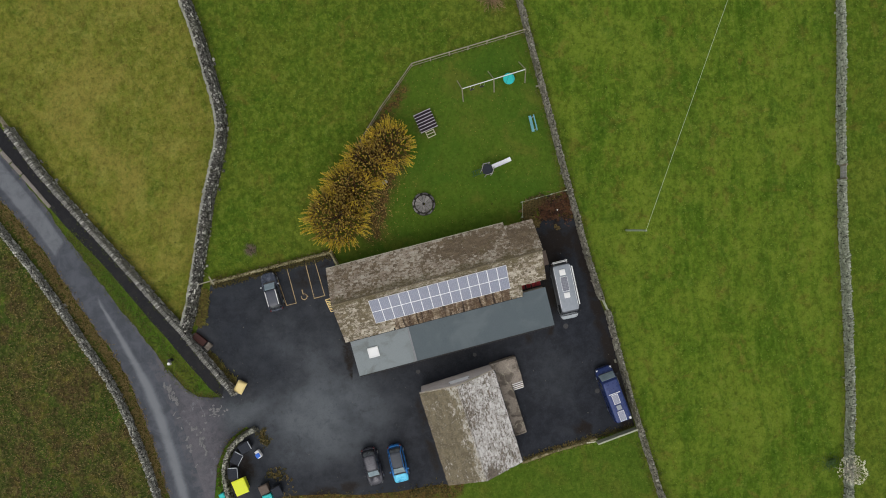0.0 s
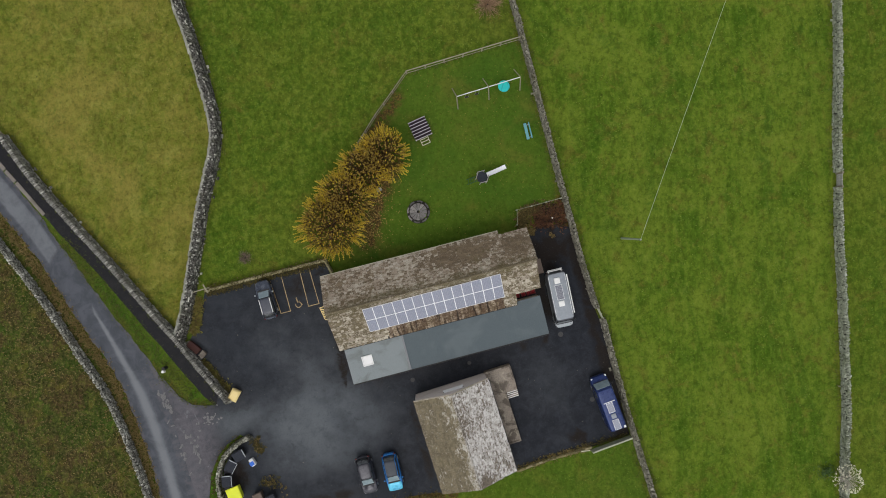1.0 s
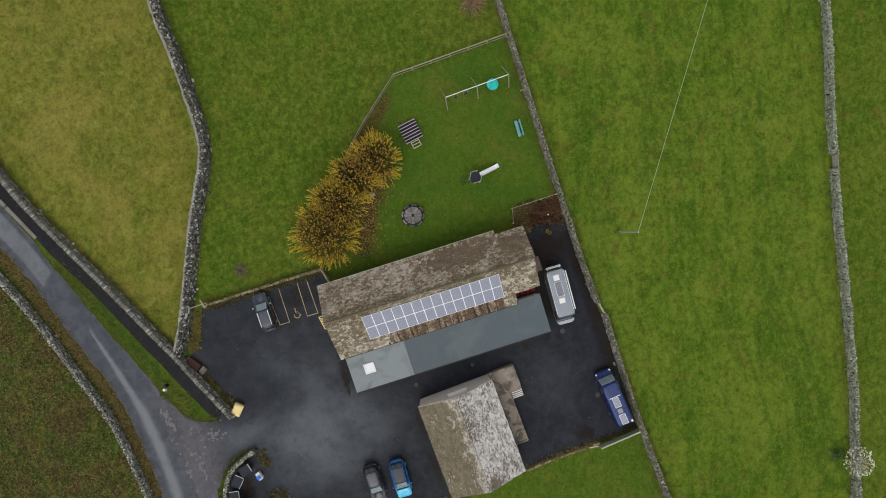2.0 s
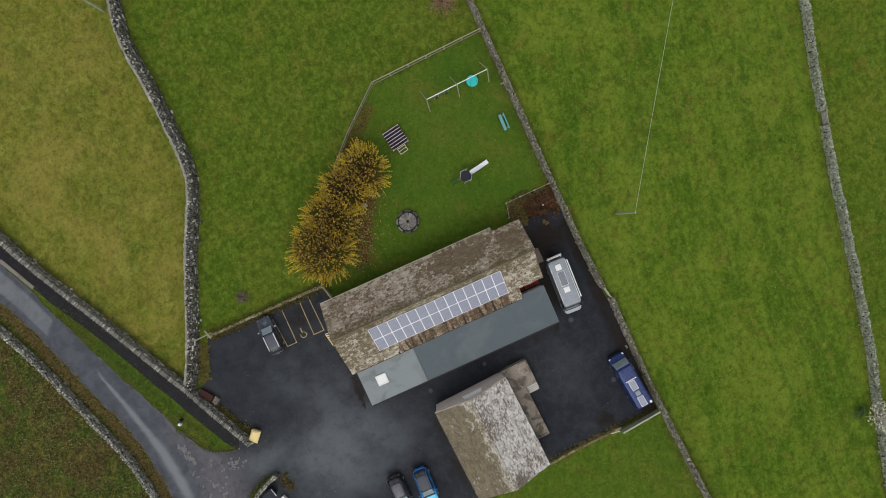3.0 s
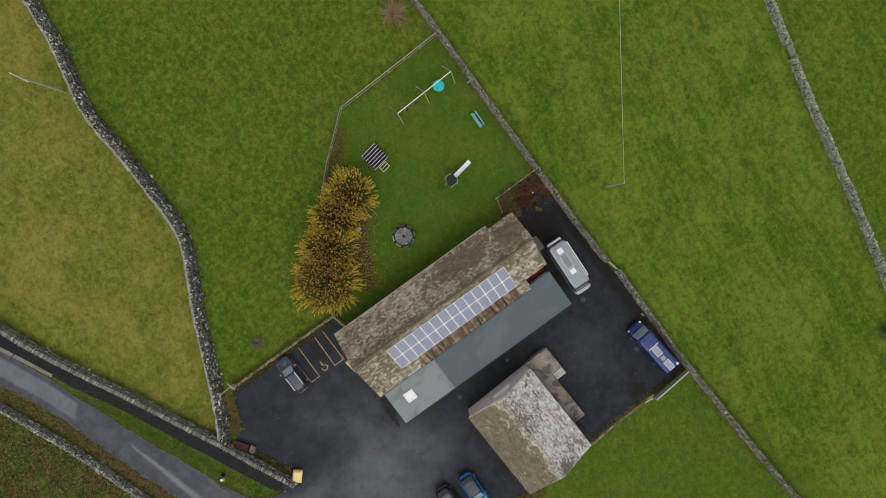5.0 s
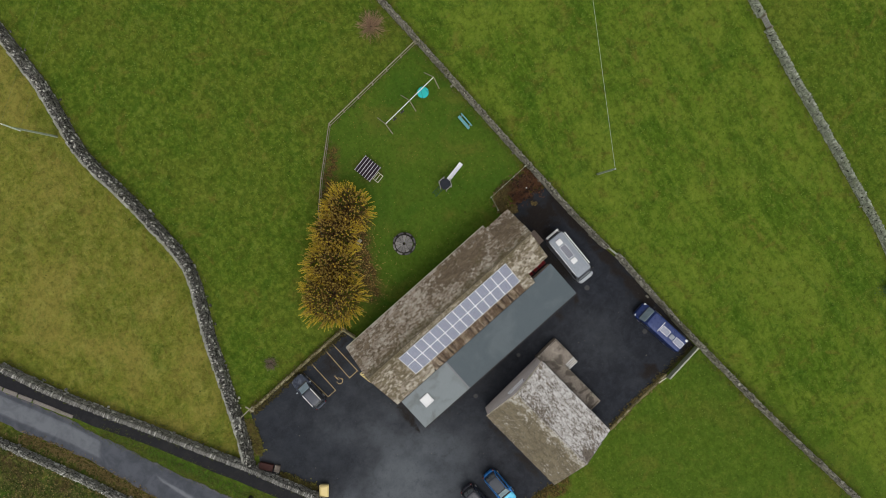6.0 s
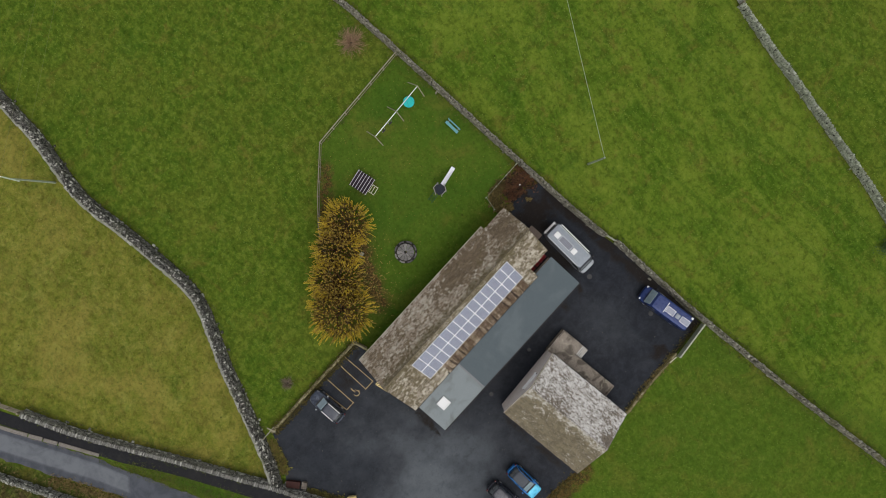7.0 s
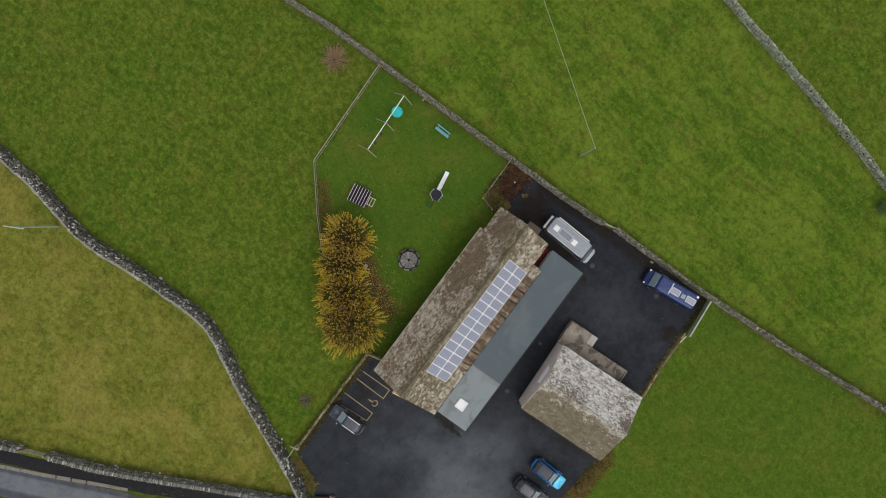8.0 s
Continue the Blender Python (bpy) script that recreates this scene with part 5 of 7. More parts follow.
def wheels(car, xs, hw, r=0.32, w=0.2):
    for x in xs:
        for s in (-1, 1):
            bm = bmesh.new()
            bmesh.ops.create_cone(bm, cap_ends=True, segments=20, radius1=r, radius2=r, depth=w, matrix=Matrix.Translation((x, s * (hw - w / 2), r)) @ Matrix.Rotation(math.pi / 2, 4, 'X'))
            wh = part("wheel", bm, M["rubber"], car)
            bm = bmesh.new()
            bmesh.ops.create_cone(bm, cap_ends=True, segments=16, radius1=r * .62, radius2=r * .55, depth=0.03, matrix=Matrix.Translation((x, s * (hw + .012), r)) @ Matrix.Rotation(-s * math.pi / 2, 4, 'X'))
            part("rim", bm, M["rim"], wh)


def plan_ring(x0, x1, hw, z, p=4.5, n=36, dip=None):
    """A level ring with rounded corners round a vehicle; dip(x) lowers it along its length."""
    c, h = (x0 + x1) / 2, (x1 - x0) / 2
    pts = []
    for i in range(n):
        a = math.tau * (i + .5) / n
        u, v = math.cos(a), math.sin(a)
        x = c + h * math.copysign(abs(u) ** (2 / p), u)
        pts.append((x, hw * math.copysign(abs(v) ** (2 / p), v), z * (dip(x) if dip else 1)))
    return pts


def dome(rings):
    """Skins level rings and closes the top with a slightly raised middle."""
    top = rings[-1]
    cx = sum(p[0] for p in top) / len(top)
    for k in (.66, .33, .05):
        rings = rings + [[(cx + (x - cx) * (.25 + .75 * k), y * k, z + .02 * (1 - k)) for x, y, z in top]]
    return loft(rings)


def bar(a, b, r):
    bm = bmesh.new()
    return rod(bm, a, b, r)


def hatchback(m, label, paint, roof, bonnet, L=4.0, W=1.74, H=1.47, rails=False):
    """A five-door car, nose towards +x."""
    car = thing("car", m, label, "car", "parked cars")
    h, hw = L / 2, W / 2

    def dip(x):
        return 1 - .26 * max(0, (x - .4 * h) / (.6 * h)) ** 1.8 - .1 * max(0, (-x - .75 * h) / (.25 * h)) ** 2
    part("body", dome([plan_ring(-h + i, h - i, hw - i, z, 4.2, 36, dip if z > .5 else None) for i, z in ((.08, .24), (.01, .38), (0, .6), (.015, .8), (.05, .9), (.12, .95))]), paint, car, smooth=True)
    xa, xb, xc, xd = h * .47, h * .08, -h * .70, -h * .92
    wb, wt, zb, zt = hw * .9, hw * .70, .9, H
    part("glasshouse", dome([plan_ring(xd, xa, wb, zb, 5), plan_ring((xd + xc) / 2 - .03, (xa + xb) / 2 + .05, (wb + wt) / 2 + .03, (zb + zt) / 2, 5), plan_ring(xc, xb, wt, zt - .05, 5)]), M["glass"], car, "dark tinted side and rear glass", smooth=True)
    part("roof", dome([plan_ring(xc + .02, xb + .06, wt * 1.0, zt - .07, 5), plan_ring(xc + .04, xb + .03, wt * .97, zt - .025, 5), plan_ring(xc + .12, xb - .03, wt * .86, zt, 5)]), roof, car, smooth=True)
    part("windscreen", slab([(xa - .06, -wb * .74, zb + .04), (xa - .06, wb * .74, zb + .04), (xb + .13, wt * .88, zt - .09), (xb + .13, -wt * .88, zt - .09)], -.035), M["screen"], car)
    for s in (-1, 1):
        part("pillar", bar((xa - .08, s * wb * .86, zb), (xb + .04, s * wt * .95, zt - .06), .035), paint, car)
        part("pillar", bar((xd + .12, s * wb * .9, zb), (xc + .05, s * wt * .97, zt - .06), .05), paint, car)
        part("cant_rail", bar((xc + .05, s * wt * .98, zt - .05), (xb + .05, s * wt * .98, zt - .05), .035), paint, car)
        part("headlight", loft([[(x, s * y0, z), (x, s * y1, z), (x, s * y1, z + .1), (x, s * y0, z + .1)] for x, y0, y1, z in ((h * .80, hw * .70, hw * .86, .68), (h * .93, hw * .52, hw * .74, .62))]), M["lamp_dim"], car)
        part("tail_light", boxes(((-h * .95, s * hw * .74 - .1, .62), (-h * .88, s * hw * .74 + .06, .86)), bevel=.02), M["red_lamp"], car)
        part("mirror", boxes(((xa - .34, s * (hw + .09) - .08, .92), (xa - .2, s * (hw + .09) + .08, 1.05)), bevel=.04), M["camper_nose"] if rails else paint, car)
        if rails:
            part("roof_rail", bar((xc + .05, s * wt * .93, zt + .02), (xb + .0, s * wt * .93, zt + .02), .04), M["white"], car)
    if bonnet is not paint:
        part("bonnet", dome([plan_ring(h * .50, h * .97, hw * .86, z, 5, 36, dip) for z in (.93, .972)]), bonnet, car, smooth=True)
    part("cowl", boxes(((xa - .03, -wb * .84, .93), (xa + .12, wb * .84, .975)), bevel=.012), M["black"], car)
    part("bumper", boxes(((h - .16, -hw * .6, .3), (h + .02, hw * .6, .46)), bevel=.05), M["black"], car)
    wheels(car, (-h * .62, h * .62), hw * .97, .31)
    return car


hatchback(pose(-17.25, -0.38, .05, 0, 0, 91), "dark blue-grey estate car with white roof rails, parked in a bay", M["car_grey"], M["car_silver"], M["car_grey"], 4.1, 1.66, 1.5, True)
hatchback(pose(-11.78, -20.55, .05, 0, 0, -90), "charcoal grey hatchback parked on tarmac", M["car_dark"], M["car_dark"], M["car_dark"], 4.05, 1.72, 1.47)
hatchback(pose(-9.13, -20.92, .05, 0, 0, -91.5), "bright blue hatchback with black roof and sky-blue bonnet", M["car_blue"], M["roof_black"], M["car_cyan"], 4.0, 1.7, 1.47)


def van_shell(name, m, label, paint, roof_paint, L, W, H, nose, group, front_paint=None, lamp="lamp", screen="screen", brim=.86, soft=.12, glazed=.84):
    """A panel van, nose towards +x."""
    van = thing(name, m, label, "van", group)
    h, hw = L / 2, W / 2
    xs = h - nose

    def dip(x):
        return 1 - .25 * max(0, (x - xs) / nose) ** 2
    part("body", dome([plan_ring(-h + i, h - i, hw - i, z, 7, 40, dip if z > .6 else None) for i, z in ((.06, .28), (0, .42), (0, .85), (soft * .3, 1.05), (soft, 1.13))]), front_paint or paint, van, smooth=True)
    xa, xb = xs + nose * .36, xs - .12
    part("upper_body", dome([plan_ring(-h + .01, xa, hw - .015, 1.04, 14, 48), plan_ring(-h + .03, (xa + xb) / 2 + .04, hw - .04, 1.6, 14, 48), plan_ring(-h + .07, xb, hw - .1, H - .1, 13, 48), plan_ring(-h + .16, xb - .12, hw - .16, H, 12, 48)]), paint, van, smooth=True)
    part("roof", dome([plan_ring(-h + .12, xb - .06, hw * brim, H - .05, 13, 48), plan_ring(-h + .16, xb - .1, hw * (brim - .03), H + .005, 13, 48), plan_ring(-h + .24, xb - .2, hw * (brim - .1), H + .015, 13, 48)]), roof_paint, van, smooth=True)
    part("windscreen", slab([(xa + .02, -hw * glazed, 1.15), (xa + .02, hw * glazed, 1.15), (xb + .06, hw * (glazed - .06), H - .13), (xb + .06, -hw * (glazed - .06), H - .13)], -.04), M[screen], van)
    part("cowl", boxes(((xa + .01, -hw * .8, 1.12), (xa + .1, hw * .8, 1.155)), bevel=.012), M["black"], van)
    for s in (-1, 1):
        part("side_window", slab([(xa - .2, s * (hw - .0), 1.2), (xb - .12, s * (hw - .06), H - .3), (xb - .8, s * (hw - .06), H - .3), (xb - .8, s * (hw - .0), 1.2)], .02 * s), M["glass"], van)
        part("headlight", boxes(((h * .865, s * hw * .76 - .13, .66), (h * .965, s * hw * .76 + .08, .93)), bevel=.05), M[lamp], van)
        part("mirror", boxes(((xb + .1, s * (hw + .12) - .1, 1.2), (xb + .24, s * (hw + .12) + .1, 1.5)), bevel=.04), M["black"], van)
        part("tail_light", boxes(((-h - .012, s * hw * .82 - .06, .9), (-h + .06, s * hw * .82 + .06, 1.3)), bevel=.02), M["red_lamp"], van)
    part("bumper", boxes(((h - .14, -hw * .62, .32), (h + .03, hw * .62, .52)), bevel=.06), M["black"], van)
    wheels(van, (-h * .58, h * .64), hw * .97, .34, .22)
    return van


def roof_panel(van, x, y, z, lx, ly, mt="pv"):
    p = part("roof_panel", boxes(((x - lx / 2 + .03, y - ly / 2 + .03, z), (x + lx / 2 - .03, y + ly / 2 - .03, z + .035))), M[mt], van, "small solar panel")
    part("panel_frame", boxes(((x - lx / 2, y - ly / 2, z), (x + lx / 2, y - ly / 2 + .03, z + .045)), ((x - lx / 2, y + ly / 2 - .03, z), (x + lx / 2, y + ly / 2, z + .045)),
                              ((x - lx / 2, y - ly / 2 + .03, z), (x - lx / 2 + .03, y + ly / 2 - .03, z + .045)), ((x + lx / 2 - .03, y - ly / 2 + .03, z), (x + lx / 2, y + ly / 2 - .03, z + .045))), M["alu"], p)


def campervan():
    H = 2.25
    v = van_shell("campervan", pose(12.1, -7.95, .05, 0, 0, -92.5), "silver-grey high-roof campervan with roof vents and a cycle rack", M["camper_side"], M["camper"], 5.85, 1.96, H, 0.78, "parked vans", M["camper_nose"], "lamp_dim", "glass", .95, .05, .99)
    part("roof_vent", boxes(((-2.35, -.36, H), (-1.75, .24, H + .14)), bevel=.05), M["white"], v, "white rooflight")
    part("roof_vent", boxes(((.05, -.36, H), (.6, .24, H + .14)), bevel=.05), M["white"], v, "white rooflight")
    roof_panel(v, -.85, -.05, H + .05, 1.5, .72, "pv_dark")
    for y in (-.86, .84):
        part("roof_rail", bar((-2.6, y, H + .03), (1.6, y, H + .03), .022), M["white"], v)
    bm = bmesh.new()
    rod(bm, (-2.5, 1.04, H - .1), (1.5, 1.04, H - .1), .06, n=10)
    part("awning", bm, M["white"], v, "rolled white awning")
    bm = bmesh.new()
    for z, x in ((1.1, -3.02), (1.9, -3.1), (2.1, -3.2), (2.15, -3.06)):
        rod(bm, (x, -.8, z), (x - .02, .72, z), .025)
    for y in (-.7, .6):
        rod(bm, (-3.02, y, 1.0), (-3.2, y, 2.12), .022)
        rod(bm, (-2.9, y, 2.15), (-3.2, y, 2.1), .022)
        rod(bm, (-2.9, y, 1.1), (-3.02, y, 1.1), .022)
    # black panel added to stand for the dark shade at the rear
    part("rear_panel", boxes(((-2.99, -.85, .9), (-2.952, .85, 2.05)), bevel=.01), M["black"], v, "black panel standing in for rear shade")
    part("cycle_rack", bm, M["white"], v, "white tubular cycle rack")


campervan()


def blue_van():
    H = 2.05
    v = van_shell("van", pose(14.25, -19.5, .05, 0, 0, 96), "navy blue panel van with small solar panels on its roof", M["van_blue"], M["van_blue"], 5.75, 1.9, H, 1.05, "parked vans")
    roof_panel(v, -.35, .06, H + .05, 1.0, .66)
    roof_panel(v, -2.15, .06, H + .05, 1.05, .66)
    part("roof_vent", boxes(((-1.5, -.2, H), (-1.0, .3, H + .12)), bevel=.05), M["camper"], v, "grey rooflight")
    part("marker_lamp", boxes(((-2.75, -.78, H - .02), (-2.5, -.55, H + .1)), bevel=.04), M["white"], v, "white rear marker lamp")
    part("roof_bar", boxes(((.22, -.6, H + .03), (.28, .6, H + .08))), M["alu"], v)


blue_van()


# ---- trees and bushes ----
def limb(bm, a, b, r0, r1, r, bends=3):
    p = Vector(a)
    q = Vector(b)
    last = p
    for i in range(1, bends + 1):
        f = i / bends
        nx = p.lerp(q, f) + Vector((r.uniform(-1, 1), r.uniform(-1, 1), 0)) * (q - p).length * .06 * (i < bends)
        rod(bm, last, nx, r0 + (r1 - r0) * (i - 1) / bends, r0 + (r1 - r0) * f, 7)
        last = nx


TREES = ((-8.55, 5.35, 3.3), (-6.5, 7.6, 2.8), (-4.0, 9.9, 2.6), (-1.75, 10.9, 2.6))


def autumn_tree(x, y, R, H, seed, label, gilt):
    """An upright, many-stemmed tree whose leafy shoots stand up and out as separate spindles, golden at the tips, over a dark inside."""
    r = random.Random(seed)
    tree = thing("tree", pose(x, y, 0), label, "tree", "autumn trees")
    bm = bmesh.new()
    limb(bm, (0, 0, -.1), (0, 0, H * .3), .2, .15, r, 2)
    for i in range(13):
        a = i * 2.4 + r.uniform(-.3, .3)
        d = R * r.uniform(.35, .85)
        limb(bm, (0, 0, H * r.uniform(.14, .3)), (math.cos(a) * d, math.sin(a) * d, H * r.uniform(.5, .75)), .09, .03, r)
    part("trunk", bm, M["bark"], tree)
    out, mid, core, tw = Lumps(seed), Lumps(seed + 3), Lumps(seed + 1), Lumps(seed + 2)
    ph = [r.uniform(0, math.tau) for _ in range(3)]

    def leaf(L, p, way, l, w):
        s = way.cross(Vector((r.uniform(-1, 1), r.uniform(-1, 1), r.uniform(-.5, 1)))).normalized()
        o = (s * r.uniform(.4, .8) + way * .7).normalized()
        t = o.cross(Vector((r.uniform(-1, 1), r.uniform(-1, 1), r.uniform(.2, 1)))).normalized()
        L.quad(p - t * w * .4, p + o * l * .5 - t * w, p + o * l, p + o * l * .5 + t * w)

    for _ in range(int(68 * R * R)):
        a = r.uniform(0, math.tau)
        q = r.random() ** .4
        lob = 1 + 0.05 * math.sin(3 * a + ph[0]) + 0.04 * math.sin(5 * a + ph[1]) + 0.03 * math.sin(11 * a + ph[2])
        d = q * (R - .5) * lob
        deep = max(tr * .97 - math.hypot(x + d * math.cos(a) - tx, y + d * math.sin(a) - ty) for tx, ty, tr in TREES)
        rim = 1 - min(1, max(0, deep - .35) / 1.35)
        hz = H * (0.98 - 0.42 * q ** 2.6) * r.uniform(.84, 1.05)
        ln = r.uniform(.5, .85) + .45 * rim
        lean = .12 * q + 1.25 * rim ** 1.7
        way = Vector((math.cos(a) * lean + r.uniform(-.3, .3), math.sin(a) * lean + r.uniform(-.3, .3), r.uniform(.75, 1.0))).normalized()
        base = Vector((math.cos(a) * d, math.sin(a) * d, hz - ln * .8))
        end = base + way * ln
        side = way.cross(Vector((r.uniform(-1, 1), r.uniform(-1, 1), .2))).normalized()
        tw.tri(base - side * .02, base + side * .02, end)
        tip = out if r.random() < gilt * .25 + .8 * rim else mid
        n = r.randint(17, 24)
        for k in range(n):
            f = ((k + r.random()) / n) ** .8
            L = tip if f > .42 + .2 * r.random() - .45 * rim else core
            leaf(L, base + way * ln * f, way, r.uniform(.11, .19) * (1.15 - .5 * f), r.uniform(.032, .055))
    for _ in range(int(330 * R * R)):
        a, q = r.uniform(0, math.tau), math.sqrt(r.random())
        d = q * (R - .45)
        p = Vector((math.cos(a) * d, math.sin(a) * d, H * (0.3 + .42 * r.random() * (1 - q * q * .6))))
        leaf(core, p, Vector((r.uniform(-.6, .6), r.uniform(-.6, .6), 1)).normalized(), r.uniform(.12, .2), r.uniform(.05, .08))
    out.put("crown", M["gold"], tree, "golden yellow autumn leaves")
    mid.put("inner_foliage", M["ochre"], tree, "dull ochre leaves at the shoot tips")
    # inner leaves coloured darker than the shoot tips
    core.put("inner_leaves", M["olive"], tree, "dark brown leaves inside the crown")
    tw.put("twig_mass", M["bark"], tree)
    return tree


for (tx, ty, tr), th, sd, gilt, text in zip(TREES, (5.6, 5.4, 5.0, 5.0), (201, 205, 211, 221), (.42, .32, .38, .5),
                                            ("spreading tree with thinning golden autumn leaves", "bushy tree with brown and dull gold autumn leaves", "slender tree with brownish gold autumn leaves", "bushy tree with orange-gold autumn leaves")):
    autumn_tree(tx, ty, tr, th, sd, text, gilt)


def bare_bush(name, x, y, R, H, seed, material, label, n=170, thick=.028, heads=0):
    r = random.Random(seed)
    b = thing(name, pose(x, y, 0), label, "bush")
    bm = bmesh.new()
    rod(bm, (0, 0, -.1), (0, 0, H * .35), .11, .08)
    part("trunk", bm, M["bark"], b)
    L = Lumps(seed)
    def stick(a, c, w):
        s = (c - a).cross(Vector((r.uniform(-1, 1), r.uniform(-1, 1), r.uniform(-1, 1)))).normalized() * w
        k = (c - a).cross(s).normalized() * w
        L.tri(a - s, a + s, c)
        L.tri(a - k, a + k, c)
    for _ in range(n):
        a = r.uniform(0, math.tau)
        q = r.uniform(.25, 1)
        e = Vector((math.cos(a) * R * q, math.sin(a) * R * q, H * (1 - .55 * q * q) * r.uniform(.7, 1.05)))
        st = Vector((math.cos(a) * .1, math.sin(a) * .1, H * r.uniform(.15, .4)))
        stick(st, e, thick)
        for _ in range(5):
            p = st.lerp(e, r.uniform(.4, .95))
            stick(p, p + Vector((math.cos(a) * .5 + r.uniform(-.4, .4), math.sin(a) * .5 + r.uniform(-.4, .4), r.uniform(0, .4))) * r.uniform(.4, .9), .014)
    for _ in range(n):
        a, q = r.uniform(0, math.tau), r.uniform(.2, 1)
        p = Vector((math.cos(a) * R * q, math.sin(a) * R * q, H * (1 - .55 * q * q) * r.uniform(.6, 1)))
        d, e = Vector((r.uniform(-1, 1), r.uniform(-1, 1), .3)) * .05, Vector((r.uniform(-1, 1), r.uniform(-1, 1), -.3)) * .05
        L.quad(p - d, p - e, p + d, p + e)
    L.put("twig_mass", material, b)
    F = Lumps(seed + 1)
    for _ in range(heads):
        a, q = r.uniform(0, math.tau), r.uniform(.45, 1) ** .8
        c = Vector((math.cos(a) * R * q, math.sin(a) * R * q, H * (1 - .5 * q * q) * r.uniform(.85, 1.1)))
        for _ in range(7):
            p = c + Vector((r.gauss(0, .05), r.gauss(0, .05), r.gauss(0, .04)))
            d = Vector((r.uniform(-1, 1), r.uniform(-1, 1), r.uniform(-.3, .3))).normalized() * r.uniform(.035, .065)
            e = d.cross(Vector((r.uniform(-.4, .4), r.uniform(-.4, .4), 1))).normalized() * d.length * .8
            F.quad(p - d, p - e, p + d, p + e)
    if heads:
        F.put("seed_heads", M["seed_head"], b, "fluffy cream-white seed heads")


bare_bush("bush", 12.6, 23.5, 1.75, 1.9, 301, M["twig_red"], "bare russet thorn bush in grass by the wall")
bare_bush("bush", 36.45, -33.6, 1.55, 2.4, 302, M["twig"], "bare thorn bush with cream seed heads growing over the stone wall", 60, .016, 85)
bare_bush("bush", -18.4, 4.4, 0.6, 0.35, 303, M["twig_dull"], "small dead pale brown shrub in grass", 60)


def bramble():
    b = thing("bramble", pose(34.9, -32.6, 0), "low dark green bramble clump against the stone wall", "bush")
    bm = bmesh.new()
    rod(bm, (0, 0, -.1), (.1, .05, .5), .05, .03)
    part("stem", bm, M["bark"], b)
    L = Lumps(320)
    for _ in range(260):
        a, q = L.r.uniform(0, math.tau), min(1.3, abs(L.r.gauss(0, .6)))
        p = Vector((math.cos(a) * q * 1.0, math.sin(a) * q * .8, .1 + .5 * max(.1, 1 - q * q) * L.r.uniform(.5, 1)))
        d = Vector((L.r.uniform(-1, 1), L.r.uniform(-1, 1), L.r.uniform(-.4, .4))).normalized() * L.r.uniform(.06, .12)
        e = d.cross(Vector((L.r.uniform(-.5, .5), L.r.uniform(-.5, .5), 1))).normalized() * d.length * .6
        L.quad(p - d, p - e, p + d, p + e)
    L.put("foliage", M["bramble"], b)


bramble()


# ---- poles and wires ----
def cable(name, a, b, sag, label, r=.013, mt="wire"):
    bm = bmesh.new()
    a, b = Vector(a), Vector(b)
    n = 14
    pts = [a.lerp(b, i / n) - Vector((0, 0, 4 * sag * (i / n) * (1 - i / n))) for i in range(n + 1)]
    for p, q in zip(pts, pts[1:]):
        rod(bm, p, q, r, n=5)
    ob = part(name, bm, M[mt])
    return tagged(ob, label, "cable", "overhead wires")


def wire_pole(x, y, h, lean, arm, label):
    p = thing("utility_pole", pose(x, y, 0), label, "utility pole", "utility poles")
    bm = bmesh.new()
    rod(bm, (0, 0, -.2), (lean[0], lean[1], h), .12, .08, 10)
    part("pole", bm, M["pole_wood"], p)
    if arm:
        bm = bmesh.new()
        m = Matrix.Translation((lean[0], lean[1], h - .15)) @ Matrix.Rotation(arm[1], 4, 'Z')
        box(bm, (-arm[0] / 2, -.06, -.07), (arm[0] / 2, .06, .07), .01, m)
        part("crossarm", bm, M["pole_wood"], p)
        for s in (-1, 1):
            bm = bmesh.new()
            q = m @ Vector((s * (arm[0] / 2 - .06), 0, .07))
            rod(bm, q, q + Vector((0, 0, .16)), .05, .035)
            part("insulator", bm, M["white"], p)
    else:
        bm = bmesh.new()
        rod(bm, (lean[0], lean[1], h - .25), (lean[0], lean[1], h - .05), .1, .1, 10)
        part("cap", bm, M["lead"], p)
    return p


wire_pole(20.2, -3.5, 7.5, (-.25, -.15), None, "grey timber utility pole standing in the meadow")
cable("overhead_wire", (19.95, -3.65, 7.45), (53.5, 45.3, 7.6), 0.5, "single thin overhead wire from the meadow pole", .017)
wire_pole(-19.25, 36.75, 7.5, (-.4, -.05), (1.9, math.atan2(-1.75, .95)), "grey timber utility pole with crossarm beside the wall")
for q in ((-20.12, 37.5), (-19.15, 35.9)):
    cable("overhead_wire", (q[0], q[1], 7.55), (q[0] + 51.2, q[1] + 31.5, 7.6), 0.6, "thin dull overhead wire from the crossarm pole", .008, "wire_dull")


